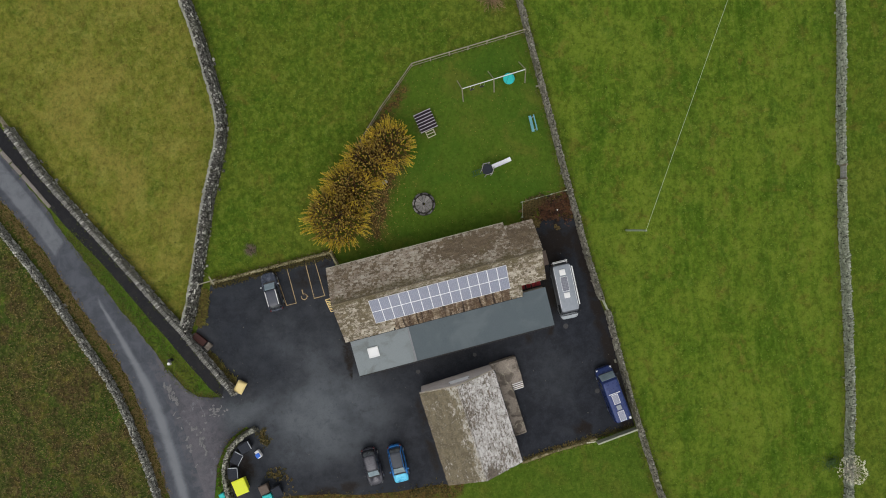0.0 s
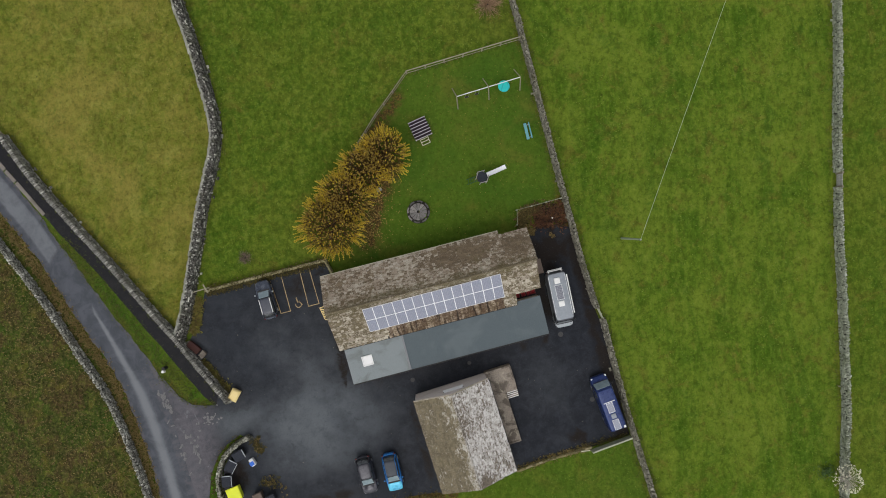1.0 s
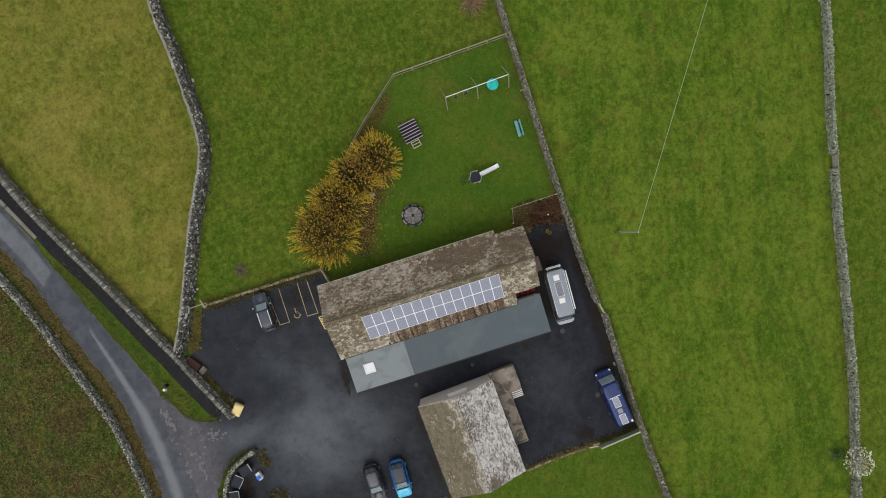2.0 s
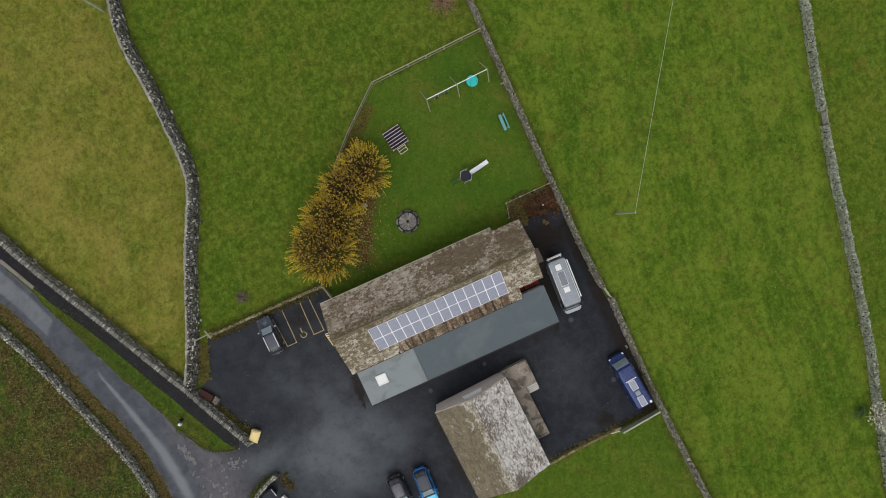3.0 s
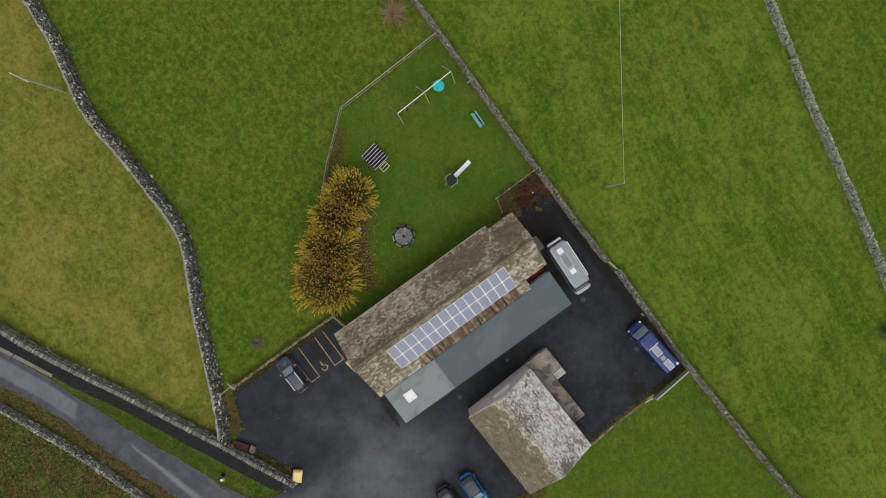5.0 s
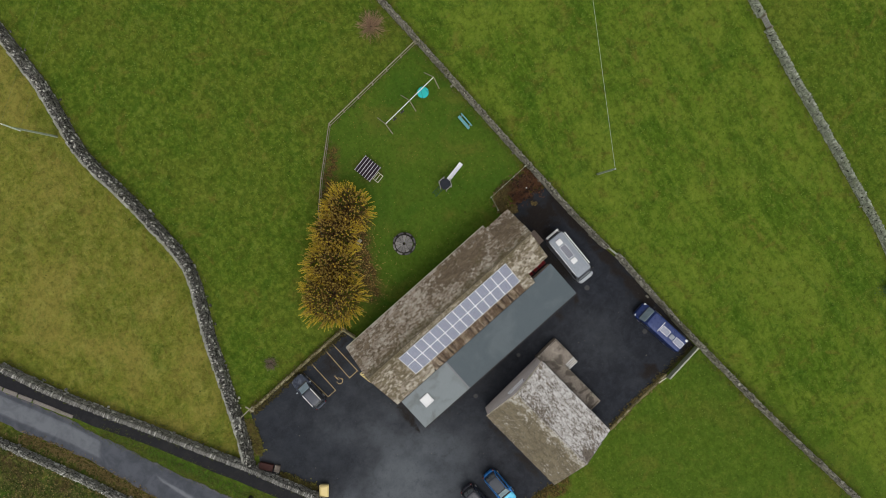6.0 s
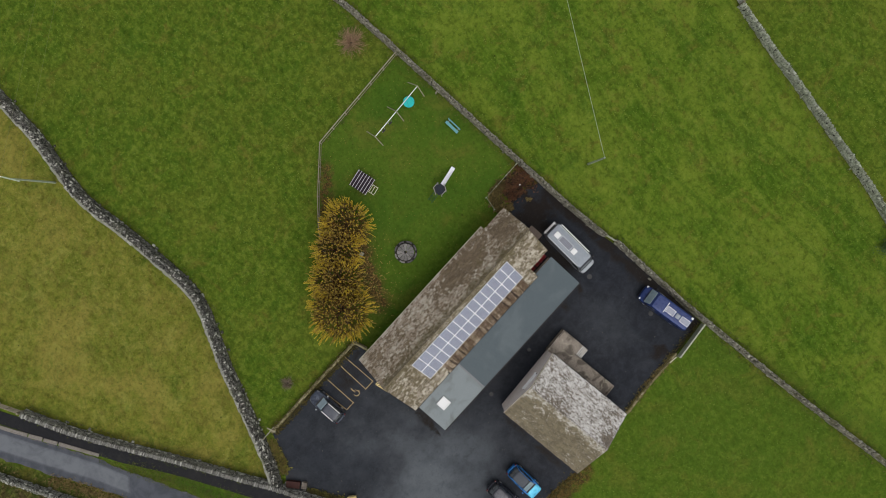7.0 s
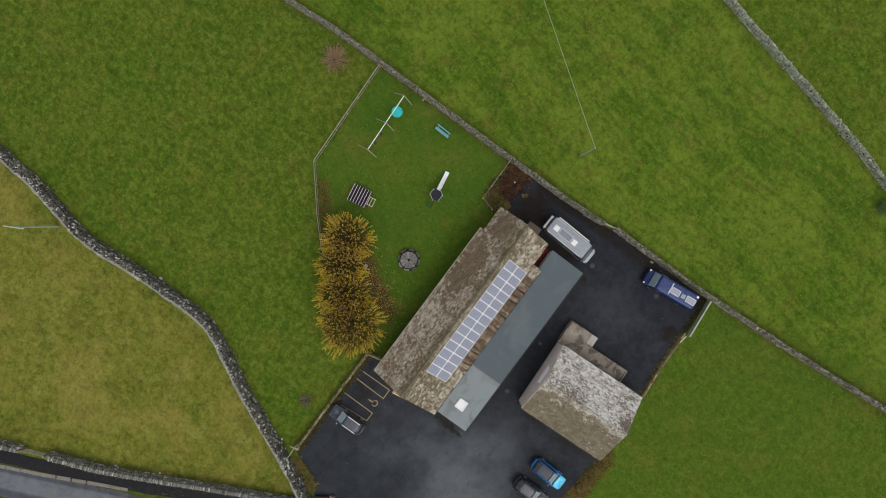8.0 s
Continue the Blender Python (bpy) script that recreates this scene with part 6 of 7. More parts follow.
# ---- fences and gates ----
def rail_fence(line, label, high=1.1, step=1.9, rails=(0.45, 0.95), category="fence", wood="timber", cap=.15, sides=(.081,)):
    f = thing("fence", pose(line[0][0], line[0][1], 0), label, category, "timber fences")
    o = Vector((line[0][0], line[0][1], 0))
    pts = resample(line, step)
    for x, y, dx, dy in pts:
        bm = bmesh.new()
        box(bm, (-.06, -.06, -.2), (.06, .06, high), .012, Matrix.Translation(Vector((x, y, 0)) - o) @ Matrix.Rotation(math.atan2(dy, dx), 4, 'Z'))
        part("post", bm, M[wood], f)
    for (x0, y0, *_), (x1, y1, *_) in zip(pts, pts[1:]):
        for z, off in [(z, off) for z in rails for off in sides]:
            d = Vector((x1 - x0, y1 - y0, 0))
            bm = bmesh.new()
            box(bm, (0, off - .019, z - .05), (d.length - .01, off + .019, z + .05), .008, Matrix.Translation(Vector((x0, y0, 0)) - o) @ Matrix.Rotation(math.atan2(d.y, d.x), 4, 'Z'))
            part("rail", bm, M[wood], f)
    for (x0, y0, *_), (x1, y1, *_) in zip(pts, pts[1:]) if cap else ():
        d = Vector((x1 - x0, y1 - y0, 0))
        bm = bmesh.new()
        box(bm, (0, -cap / 2, high), (d.length - .012, cap / 2, high + .035), 0, Matrix.Translation(Vector((x0, y0, 0)) - o) @ Matrix.Rotation(math.atan2(d.y, d.x), 4, 'Z'))
        part("top_rail", bm, M[wood], f)
    return f


rail_fence(FENCE[:2], "pale weathered post and rail fence round the play lawn", rails=(.5,), wood="timber_straw", cap=.1)
rail_fence(FENCE[1:], "dark weathered post and rail fence behind the autumn trees", rails=(.55,), cap=.08)
rail_fence([(9.85, 0.6), (10.2, 2.1), (15.0, 2.15)], "low weathered timber fence behind the weedy corner", .8, 1.6, (), wood="timber_wan", cap=.035)


def stile():
    """A low crossing place at the wall's end: one rail, two posts and a step plank across."""
    g = thing("stile", pose(-23.5, 2.3, 0, 0, 0, 2), "small weathered timber stile with a pale step plank", "stile")
    for x in (-.75, .55):
        part("post", boxes(((x - .05, -.05, -.2), (x + .05, .05, .85)), bevel=.012), M["timber"], g)
    part("rail", boxes(((-.95, -.05, .86), (.95, .05, .92)), bevel=.01), M["timber_straw"], g)
    plank = bmesh.new()
    box(plank, (-.07, -.5, .925), (.07, .5, .97), .01, Matrix.Translation((.55, 0, 0)) @ Matrix.Rotation(.26, 4, 'Z'))
    part("step_plank", plank, M["timber_straw"], g, "pale step plank")


stile()



def field_gate(a, b, label, material, high=1.15, bars=5, post=.09):
    g = thing("gate", pose(a[0], a[1], 0, 0, 0, math.degrees(math.atan2(b[1] - a[1], b[0] - a[0]))), label, "gate", "field gates")
    l = math.hypot(b[0] - a[0], b[1] - a[1])
    for x in (0, l):
        part("post", boxes(((x - post, -post, -.2), (x + post, post, high + .15)), bevel=.015), M["timber"], g)
    for i in range(bars):
        z = .2 + i * (high - .25) / (bars - 1)
        part("bar", boxes(((.12, -.03, z - .045), (l - .12, .03, z + .045)), bevel=.008), material, g)
    for x in (.16, l / 2, l - .16):
        part("stile", boxes(((x - .05, .032, .15), (x + .05, .07, high)), bevel=.008), material, g)
    return g


field_gate((-40.4, 25.4), (-39.35, 22.95), "mossy closed timber field gate in the lane wall", M["timber"])
field_gate((15.8, -9.85), (16.04, -11.15), "short bleached hurdle closing a gap in the yard wall", M["timber_wan"], 1.05, 4, .06)
field_gate((43.82, -2.6), (43.45, -4.0), "short pale timber gate in the meadow wall", M["timber_grey"])


def board_fence():
    f = thing("board_fence", pose(11.55, -24.2, 0, 0, 0, 5.6), "pale weathered timber board fence at the yard's edge", "fence")
    for x in (0, 1.4, 2.8, 4.2):
        part("post", boxes(((x - .06, -.13, -.2), (x + .06, -.005, 1.05)), bevel=.012), M["timber_grey"], f)
    for i in range(4):
        part("board", boxes(((-.05, .0, .1 + i * .24), (4.3, .04, .325 + i * .24)), bevel=.006), M["timber_wan"], f)
    part("cap", boxes(((-.08, -.1, 1.06), (4.32, .06, 1.1)), bevel=.01), M["timber_wan"], f, "broad bleached capping board")
    r = thing("loose_rail", pose(10.45, -24.05, 0, 0, 0, -7), "bleached broken rail lying on the kerb wall", "timber rail")
    part("rail", boxes(((0, -.05, .24), (.95, .05, .31)), bevel=.015), M["timber_pale"], r)


board_fence()


# ---- play lawn ----
def swing_set():
    s = thing("swing_frame", pose(0, 0, 0), "pale timber swing frame with three A-shaped supports", "swing")
    a, b = Vector((6.95, 14.72, 2.3)), Vector((13.72, 15.03, 2.3))
    bm = bmesh.new()
    rod(bm, a, b, .05, n=10)
    part("top_bar", bm, M["steel"], s, "galvanised top bar")
    for f in (0, .5, 1):
        p = a.lerp(b, f)
        for d in (1.45, -.85):
            bm = bmesh.new()
            rod(bm, p + Vector((0, 0, .06)), (p.x - d * .03, p.y + d, -.1), .058, .058)
            part("leg", bm, M["timber_straw"], s)
    bm = bmesh.new()
    p = a.lerp(b, .765)
    disc(bm, (p.x, p.y - .05, .5), .6, .05, 28)
    bmesh.ops.bevel(bm, geom=list(bm.edges), offset=.015, segments=1, affect='EDGES')
    nest = part("basket_seat", bm, M["teal"], s, "round teal basket seat")
    bm = bmesh.new()
    for i in range(4):
        an = math.pi / 4 + i * math.pi / 2
        rod(bm, (p.x + math.cos(an) * .56, p.y - .05 + math.sin(an) * .56, .55), (p.x + math.cos(an) * .25, p.y, 2.3), .012, n=5)
    part("rope", bm, M["black"], nest)
    for f in (.17, .33):
        p = a.lerp(b, f)
        seat = part("seat", boxes(((p.x - .22, p.y - .09, .5), (p.x + .22, p.y + .09, .54)), bevel=.015), M["black"], s)
        bm = bmesh.new()
        for q in (-.2, .2):
            rod(bm, (p.x + q, p.y, .54), (p.x + q, p.y, 2.3), .01, n=5)
        part("chain", bm, M["steel"], seat)


swing_set()


def play_deck():
    d = thing("climbing_deck", pose(2.6, 12.8, 0, 0, 0, 10), "dark purple timber climbing deck with pale slats and a small ladder", "climbing frame")
    for x, y in ((-.88, -.92), (.88, -.92), (-.88, .92), (.88, .92)):
        part("post", boxes(((x - .06, y - .06, -.1), (x + .06, y + .06, .68)), bevel=.01), M["timber"], d)
    part("base", boxes(((-.93, -1.0, .5), (.93, 1.0, .62)), bevel=.02), M["deck"], d, "dark purple boarding")
    for i in range(7):
        y = -.97 + i * .323
        part("slat", boxes(((-.95, y - .03, .63), (.95, y + .03, .70)), bevel=.01), M["slat_pale"], d)
    lad = part("ladder", boxes(((-.5, -1.72, .3), (-.44, -1.01, .38)), ((.36, -1.72, .3), (.42, -1.01, .38)), bevel=.01), M["timber_pale"], d)
    for y in (-1.69, -1.36, -1.08):
        part("rung", boxes(((-.44, y - .03, .3), (.36, y + .03, .38)), bevel=.01), M["timber_pale"], lad)


play_deck()


def park_bench():
    b = thing("bench", pose(13.3, 9.78, 0, 0, 0, -91), "pale teal painted plank bench on the play lawn", "bench")
    part("seat", boxes(((-.85, -.2, .42), (.85, .1, .47)), bevel=.012), M["teal_paint"], b)
    part("backrest", boxes(((-.85, .26, .62), (.85, .36, .86)), bevel=.012), M["teal_paint"], b)
    for x in (-.65, .65):
        part("leg", boxes(((x - .05, -.15, -.05), (x + .05, .08, .42)), ((x - .04, .1, .3), (x + .04, .26, .38)), ((x - .04, .2, .3), (x + .04, .26, .82)), bevel=.008), M["timber_grey"], b)


park_bench()


def slide():
    s = thing("slide", pose(7.5, 6.25, 0), "playground slide with steel chute and dark hexagonal platform", "slide")
    bm = bmesh.new()
    disc(bm, (0, 0, 1.25), .62, .12, 6)
    part("platform", bm, M["bin_lid"], s, "dark navy hexagonal floor")
    for i in range(6):
        a = i * math.pi / 3
        bm = bmesh.new()
        rod(bm, (math.cos(a) * .66, math.sin(a) * .66, -.1), (math.cos(a) * .66, math.sin(a) * .66, 2.0), .045)
        part("post", bm, M["timber_grey"], s)
        if i not in (0, 3):
            b = a + math.pi / 3
            bm = bmesh.new()
            rod(bm, (math.cos(a) * .66, math.sin(a) * .66, 1.95), (math.cos(b) * .66, math.sin(b) * .66, 1.95), .035)
            part("rail", bm, M["timber_grey"], s)
    ang = math.atan2(.52, 2.6)
    ux, uy = math.cos(ang), math.sin(ang)
    rings = []
    for t, z in ((.55, 1.38), (1.2, 1.0), (1.9, .55), (2.35, .34), (2.8, .3)):
        c = Vector((ux * t, uy * t, z))
        sd = Vector((-uy, ux, 0))
        rings.append([c - sd * .20 + Vector((0, 0, .14)), c - sd * .18, c + sd * .18, c + sd * .20 + Vector((0, 0, .14)), c + sd * .22 + Vector((0, 0, .12)), c + sd * .21 - Vector((0, 0, .04)), c - sd * .21 - Vector((0, 0, .04)), c - sd * .22 + Vector((0, 0, .12))])
    part("chute", loft(rings), M["alu"], s, "bright steel chute")
    bm = bmesh.new()
    for t, z in ((1.5, .78), (2.5, .28)):
        for sd in (-.2, .2):
            rod(bm, (ux * t - uy * sd, uy * t + ux * sd, -.1), (ux * t - uy * sd, uy * t + ux * sd, z), .03)
    part("leg", bm, M["timber_grey"], s)
    lad = bmesh.new()
    for sd in (-.25, .25):
        rod(lad, (-1.6, sd, -.05), (-.6, sd, 1.3), .025)
    for k in range(4):
        rod(lad, (-1.4 + k * .22, -.25, .25 + k * .3), (-1.4 + k * .22, .25, .25 + k * .3), .022)
    part("ladder", lad, M["green_paint"], s)


slide()


def round_table():
    t = thing("picnic_table", pose(0.25, 4.5, 0) @ Matrix.Scale(0.92, 4), "round grey timber picnic table with ring of curved seats", "picnic table")
    for i in range(12):
        a0, a1 = i * math.tau / 12 + .025, (i + 1) * math.tau / 12 - .025
        ring = [(math.cos(a) * q, math.sin(a) * q) for q, a in ((.17, a0), (.95, a0), (.99, (a0 + a1) / 2), (.95, a1), (.17, a1))]
        part("board", loft([[(x, y, z) for x, y in ring] for z in (.70, .745)]), M["timber_worn"] if i in (1, 4, 5, 8) else M["timber_mid"], t)
    for i in range(8):
        a0, a1 = i * math.tau / 8 + .13, (i + 1) * math.tau / 8 - .13
        ring = [(math.cos(a) * q, math.sin(a) * q) for q, a in ((1.1, a0), (1.27, a0), (1.3, (a0 + a1) / 2), (1.27, a1), (1.1, a1), (1.13, (a0 + a1) / 2))]
        part("seat", loft([[(x, y, z) for x, y in ring] for z in (.40, .45)]), M["timber_worn"] if i in (3, 4) else M["timber_mid"] if i == 6 else M["timber_dark"], t)
        am = (a0 + a1) / 2
        bm = bmesh.new()
        rod(bm, (math.cos(am) * 1.19, math.sin(am) * 1.19, -.1), (math.cos(am) * 1.19, math.sin(am) * 1.19, .4), .05)
        part("leg", bm, M["timber_grey"], t)
    # near-black disc that shows round the table and through its gaps
    bm = bmesh.new()
    disc(bm, (0, 0, -.1), 1.36, .12, 28, 1.3)
    part("footing", bm, M["core"], t, "dark round pad under the table")
    bm = bmesh.new()
    for k in range(4):
        a = k * math.pi / 2
        rod(bm, (math.cos(a) * .4, math.sin(a) * .4, 0), (math.cos(a) * .4, math.sin(a) * .4, .7), .05)
    part("pedestal", bm, M["timber_dark"], t)


round_table()


# ---- yard things ----
def wheelie_bin(m, label, body, lid, w=.6, d=.72, h=1.05, rim=""):
    b = thing("wheelie_bin", m, label, "bin", "waste bins")
    part("body", loft([[(-w * s / 2, -d * s / 2, z), (w * s / 2, -d * s / 2, z), (w * s / 2, d * s / 2, z), (-w * s / 2, d * s / 2, z)] for s, z in ((.78, .06), (.95, h - .1), (1.0, h - .08), (1.0, h - .03))]), body, b)
    part("lid", loft([[(-w * s / 2, -d * s / 2 - .03, z), (w * s / 2, -d * s / 2 - .03, z), (w * s / 2, d * s / 2, z + k), (-w * s / 2, d * s / 2, z + k)] for s, z, k in ((1.06, h - .03, 0), (1.06, h + .02, .02), (.9, h + .06, .03))]), lid, b)
    if "s" in rim:
        part("lid_rim", boxes(((-w * .53, -d * .6, h - .02), (w * .53, -d * .54, h + .1)), bevel=.02), M["camper_nose"], b, "pale grey lid edge")
    if "e" in rim:
        part("lid_rim", boxes(((w * .5, -d * .5, h - .02), (w * .57, d * .5, h + .1)), bevel=.02), M["camper_nose"], b, "pale grey lid edge")
    bm = bmesh.new()
    rod(bm, (-w * .4, d / 2 + .06, h - .06), (w * .4, d / 2 + .06, h - .06), .025)
    part("handle", bm, M["black"], b)
    for s in (-1, 1):
        bm = bmesh.new()
        bmesh.ops.create_cone(bm, cap_ends=True, segments=14, radius1=.1, radius2=.1, depth=.06, matrix=Matrix.Translation((s * w * .44, d * .42, .1)) @ Matrix.Rotation(math.pi / 2, 4, 'Y'))
        part("wheel", bm, M["rubber"], b)
    return b


Z = .05
wheelie_bin(pose(-23.95, -15.2, Z, 0, 0, 15), "large black plastic wheelie bin by the curved wall", M["black"], M["bin_lid"], 1.1, .9, 1.1, "e")
wheelie_bin(pose(-25.05, -16.05, Z, 0, 0, 48), "large black plastic wheelie bin by the curved wall", M["black"], M["bin_lid"], 1.1, .9, 1.1, "es")
wheelie_bin(pose(-25.8, -17.45, Z, 0, 0, 80), "large black wheelie bin with pale lid edge", M["black"], M["bin_lid"], 1.05, .9, 1.1, "es")
wheelie_bin(pose(-25.35, -18.95, Z, 0, 0, 98), "large lime-yellow plastic waste container", M["yellow"], M["yellow"], 1.5, 1.25, 1.25)
wheelie_bin(pose(-27.55, -19.5, 0, 0, 0, 100), "small teal plastic bin behind the curved wall", M["teal"], M["teal"], .5, .5, .9)
wheelie_bin(pose(-23.15, -19.9, Z, 0, 0, 10), "brown plastic wheelie bin in the yard", M["brown_box"], M["brown_box"], .9, .85, 1.0)
wheelie_bin(pose(-23.0, -20.95, Z, 0, 0, 5), "teal green plastic wheelie bin in the yard", M["teal"], M["teal"], .9, .85, .95)
wheelie_bin(pose(-21.9, -20.45, Z, 0, 0, 12), "dark grey plastic wheelie bin in the yard", M["bin_lid"], M["bin_lid"], .95, .95, 1.05)


def grit_bin():
    g = thing("grit_bin", pose(-22.95, -9.1, Z, 0, 0, 48), "cream yellow plastic grit bin at the wall's end", "grit bin")
    part("body", loft([[(-.6 * s, -.46 * s, z), (.6 * s, -.46 * s, z), (.6 * s, .46 * s, z), (-.6 * s, .46 * s, z)] for s, z in ((.86, 0), (.95, .55), (.98, .6))]), M["cream"], g)
    part("lid", loft([[(-.62 * s, -.48 * s, z), (.62 * s, -.48 * s, z), (.62 * s, .48 * s, z + k), (-.62 * s, .48 * s, z + k)] for s, z, k in ((1, .6, 0), (1, .68, .05), (.75, .8, .1), (.6, .82, .1))]), M["cream"], g)


grit_bin()


def blue_container():
    c = thing("recycling_box", pose(-22.95, -16.35, Z, 0, 0, 20), "white box with a blue lid beside the bins", "recycling box")
    part("body", boxes(((-.22, -.4, 0), (.22, .4, .55)), bevel=.03), M["white"], c)
    part("lid", boxes(((-.3, -.3, .55), (.14, .14, .63)), bevel=.03), M["blue_box"], c, "blue lid")


blue_container()


def seat_box():
    b = thing("storage_bench", pose(-25.75, -3.35, .05, 0, 0, -54), "dark red stained timber bench box by the wall", "bench")
    part("box", boxes(((-.8, -.32, 0), (.6, .32, .5)), bevel=.02), M["redwood"], b)
    part("lid", boxes(((-.83, -.35, .5), (.62, .35, .55)), bevel=.012), M["redwood"], b)
    c = thing("stone_block", pose(-25.15, -4.2, .05, 0, 0, -54), "pale squared stone block beside the bench", "stone")
    part("block", boxes(((-.28, -.35, 0), (.28, .35, .42)), bevel=.05), M["concrete"], c)


seat_box()


def bollard():
    b = thing("bollard", pose(-29.3, -4.6, 0), "short black bollard with a white cap on the verge", "bollard")
    bm = bmesh.new()
    disc(bm, (0, 0, -.1), .2, .9, 14, .17)
    part("post", bm, M["black"], b)
    bm = bmesh.new()
    disc(bm, (-.32, -.32, -.02), .2, .4, 14, .14)
    part("marker", bm, M["white"], b, "white painted stone marker")


bollard()


def crates():
    for i, x in enumerate((7.95, 8.55, 9.1, 9.6)):
        c = thing("crate", pose(x, -6.35, 1.3, 0, 0, (-6, 4, 9, -3)[i]), "dark red plastic crate on a ledge between walls", "crate", "red crates")
        part("shell", boxes(((-.22, -.3, 0), (.22, .3, .03)), ((-.22, -.3, .03), (-.19, .3, .28)), ((.19, -.3, .03), (.22, .3, .28)), ((-.19, -.3, .03), (.19, -.27, .28)), ((-.19, .27, .03), (.19, .3, .28))), M["red_crate"], c)
        part("lid", boxes(((-.15, -.2, .05), (.15, .2, .22)), bevel=.02), M["red_crate"], c)


crates()


def log_store():
    s = thing("log_store", pose(10.68, -4.1, .05), "low brown timber log store against the house end", "log store")
    for x, y in ((-.48, -.68), (.44, -.68), (-.48, .64), (.44, .64)):
        part("post", boxes(((x, y, 0), (x + .06, y + .06, 1.1)), bevel=.01), M["timber_dark"], s)
    for k in range(5):
        part("board", boxes(((.46, -.66, .1 + k * .2), (.49, .68, .28 + k * .2)), bevel=.006), M["brown_box"], s)
    part("lid", loft([[(-.52, -.75, 1.16 + z), (.54, -.75, 1.08 + z), (.54, .75, 1.08 + z), (-.52, .75, 1.16 + z)] for z in (0, .04)]), M["brown_box"], s, "brown felted sloping lid")


log_store()


# ---- painted markings ----
def marking(name, quads, label, mt="paint_line"):
    bm = bmesh.new()
    for (x0, y0), (x1, y1), w in quads:
        d = Vector((x1 - x0, y1 - y0))
        s = Vector((-d.y, d.x)).normalized() * w / 2
        a = [(x0 + s.x, y0 + s.y), (x0 - s.x, y0 - s.y), (x1 - s.x, y1 - s.y), (x1 + s.x, y1 + s.y)]
        lo = [bm.verts.new((*p, .051)) for p in a]
        hi = [bm.verts.new((*p, .055)) for p in a]
        bm.faces.new(hi)
        for i in range(4):
            bm.faces.new((lo[i], lo[(i + 1) % 4], hi[(i + 1) % 4], hi[i]))
    bmesh.ops.recalc_face_normals(bm, faces=bm.faces)
    ob = part(name, bm, M[mt])
    return tagged(ob, label, "road marking", "parking markings", "structure")


marking("bay_marking", [((-16.55, 1.4), (-16.3, -2.1), .068), ((-15.3, 1.8), (-15.27, -2.1), .068), ((-16.35, -2.15), (-15.22, -2.15), .068)], "worn yellow parking bay lines on tarmac")
marking("bay_marking", [((-13.3, 1.7), (-13.33, -2.1), .068), ((-12.3, 1.7), (-12.2, -2.1), .068), ((-13.38, -2.15), (-12.15, -2.15), .068)], "worn yellow parking bay lines on tarmac")


def wheelchair_mark():
    q = []
    cx, cy = -14.3, -1.35
    for i in range(14):
        a0, a1 = math.radians(150 + i * 19), math.radians(150 + (i + 1) * 19)
        q.append(((cx + math.cos(a0) * .38, cy - .15 + math.sin(a0) * .38), (cx + math.cos(a1) * .38, cy - .15 + math.sin(a1) * .38), .1))
    q += [((cx - .05, cy + .62), (cx - .05, cy + .1), .13), ((cx - .05, cy + .28), (cx + .28, cy + .28), .08), ((cx - .05, cy + .1), (cx + .35, cy + .05), .068), ((cx + .33, cy + .05), (cx + .5, cy - .3), .1), ((cx - .05, cy + .66), (cx - .05, cy + .84), .2)]
    q = [((cx + (x0 - cx) * .78, cy - .25 + (y0 - cy) * .78), (cx + (x1 - cx) * .78, cy - .25 + (y1 - cy) * .78), w * .72) for (x0, y0), (x1, y1), w in q]
    return marking("wheelchair_marking", q, "worn yellow wheelchair symbol painted on tarmac")


wheelchair_mark()
marking("hatch_marking", [((-12.25, -2.6), (-11.75, -2.6), .08), ((-12.0, -3.95), (-11.6, -3.95), .08), ((-12.25, -2.6), (-12.0, -3.95), .08), ((-11.75, -2.6), (-11.6, -3.95), .08)] + [((-12.2 + k * .04, -2.75 - k * .27), (-11.72 + k * .035, -3.0 - k * .27), .13) for k in range(4)], "cream hatched marking beside the building", "cream")


def covers():
    for x, y, r in ((11.46, -11.65, .27), (-4.76, -12.35, .22), (1.43, -12.13, .2), (12.96, -19.1, .26)):
        bm = bmesh.new()
        disc(bm, (x, y, .051), r, .012, 18)
        ob = part("manhole_cover", bm, M["cover"])
        tagged(ob, "worn grey round drain cover set in tarmac", "manhole cover", "drain covers")


covers()


def loose_stones():
    L = Lumps(77)
    r = L.r
    for _ in range(30):
        x, y = r.gauss(-26.3, 1.0), r.gauss(-11.0, .6)
        a = r.uniform(0, 3.1)
        L.stone((x, y, .048), math.cos(a), math.sin(a), r.uniform(.14, .36), r.uniform(.1, .24), .014, .45)
    for ax, ay, bx, by, k in ((-30.7, -6.9, -29.8, -9.3, 20), (-28.9, -11.8, -28.1, -15.2, 16), (-30.2, -10, -29.6, -16, 8)):
        for _ in range(k):
            f = r.random()
            a = r.gauss(1.2, .5)
            L.stone((ax + (bx - ax) * f + r.gauss(0, .16), ay + (by - ay) * f, .085), math.cos(a), math.sin(a), r.uniform(.2, .6), r.uniform(.1, .26), .014, .45)
    L.put("pale_patches", M["grit"], None, "pale worn stone patches showing through tarmac", "stones")
    L = Lumps(78)
    L.stone((-3.15, 7.75, .1), 1, .2, .55, .45, .3, .4)
    L.put("boulder", M["stone"], None, "small pale boulder under the trees", "boulder", "")


loose_stones()


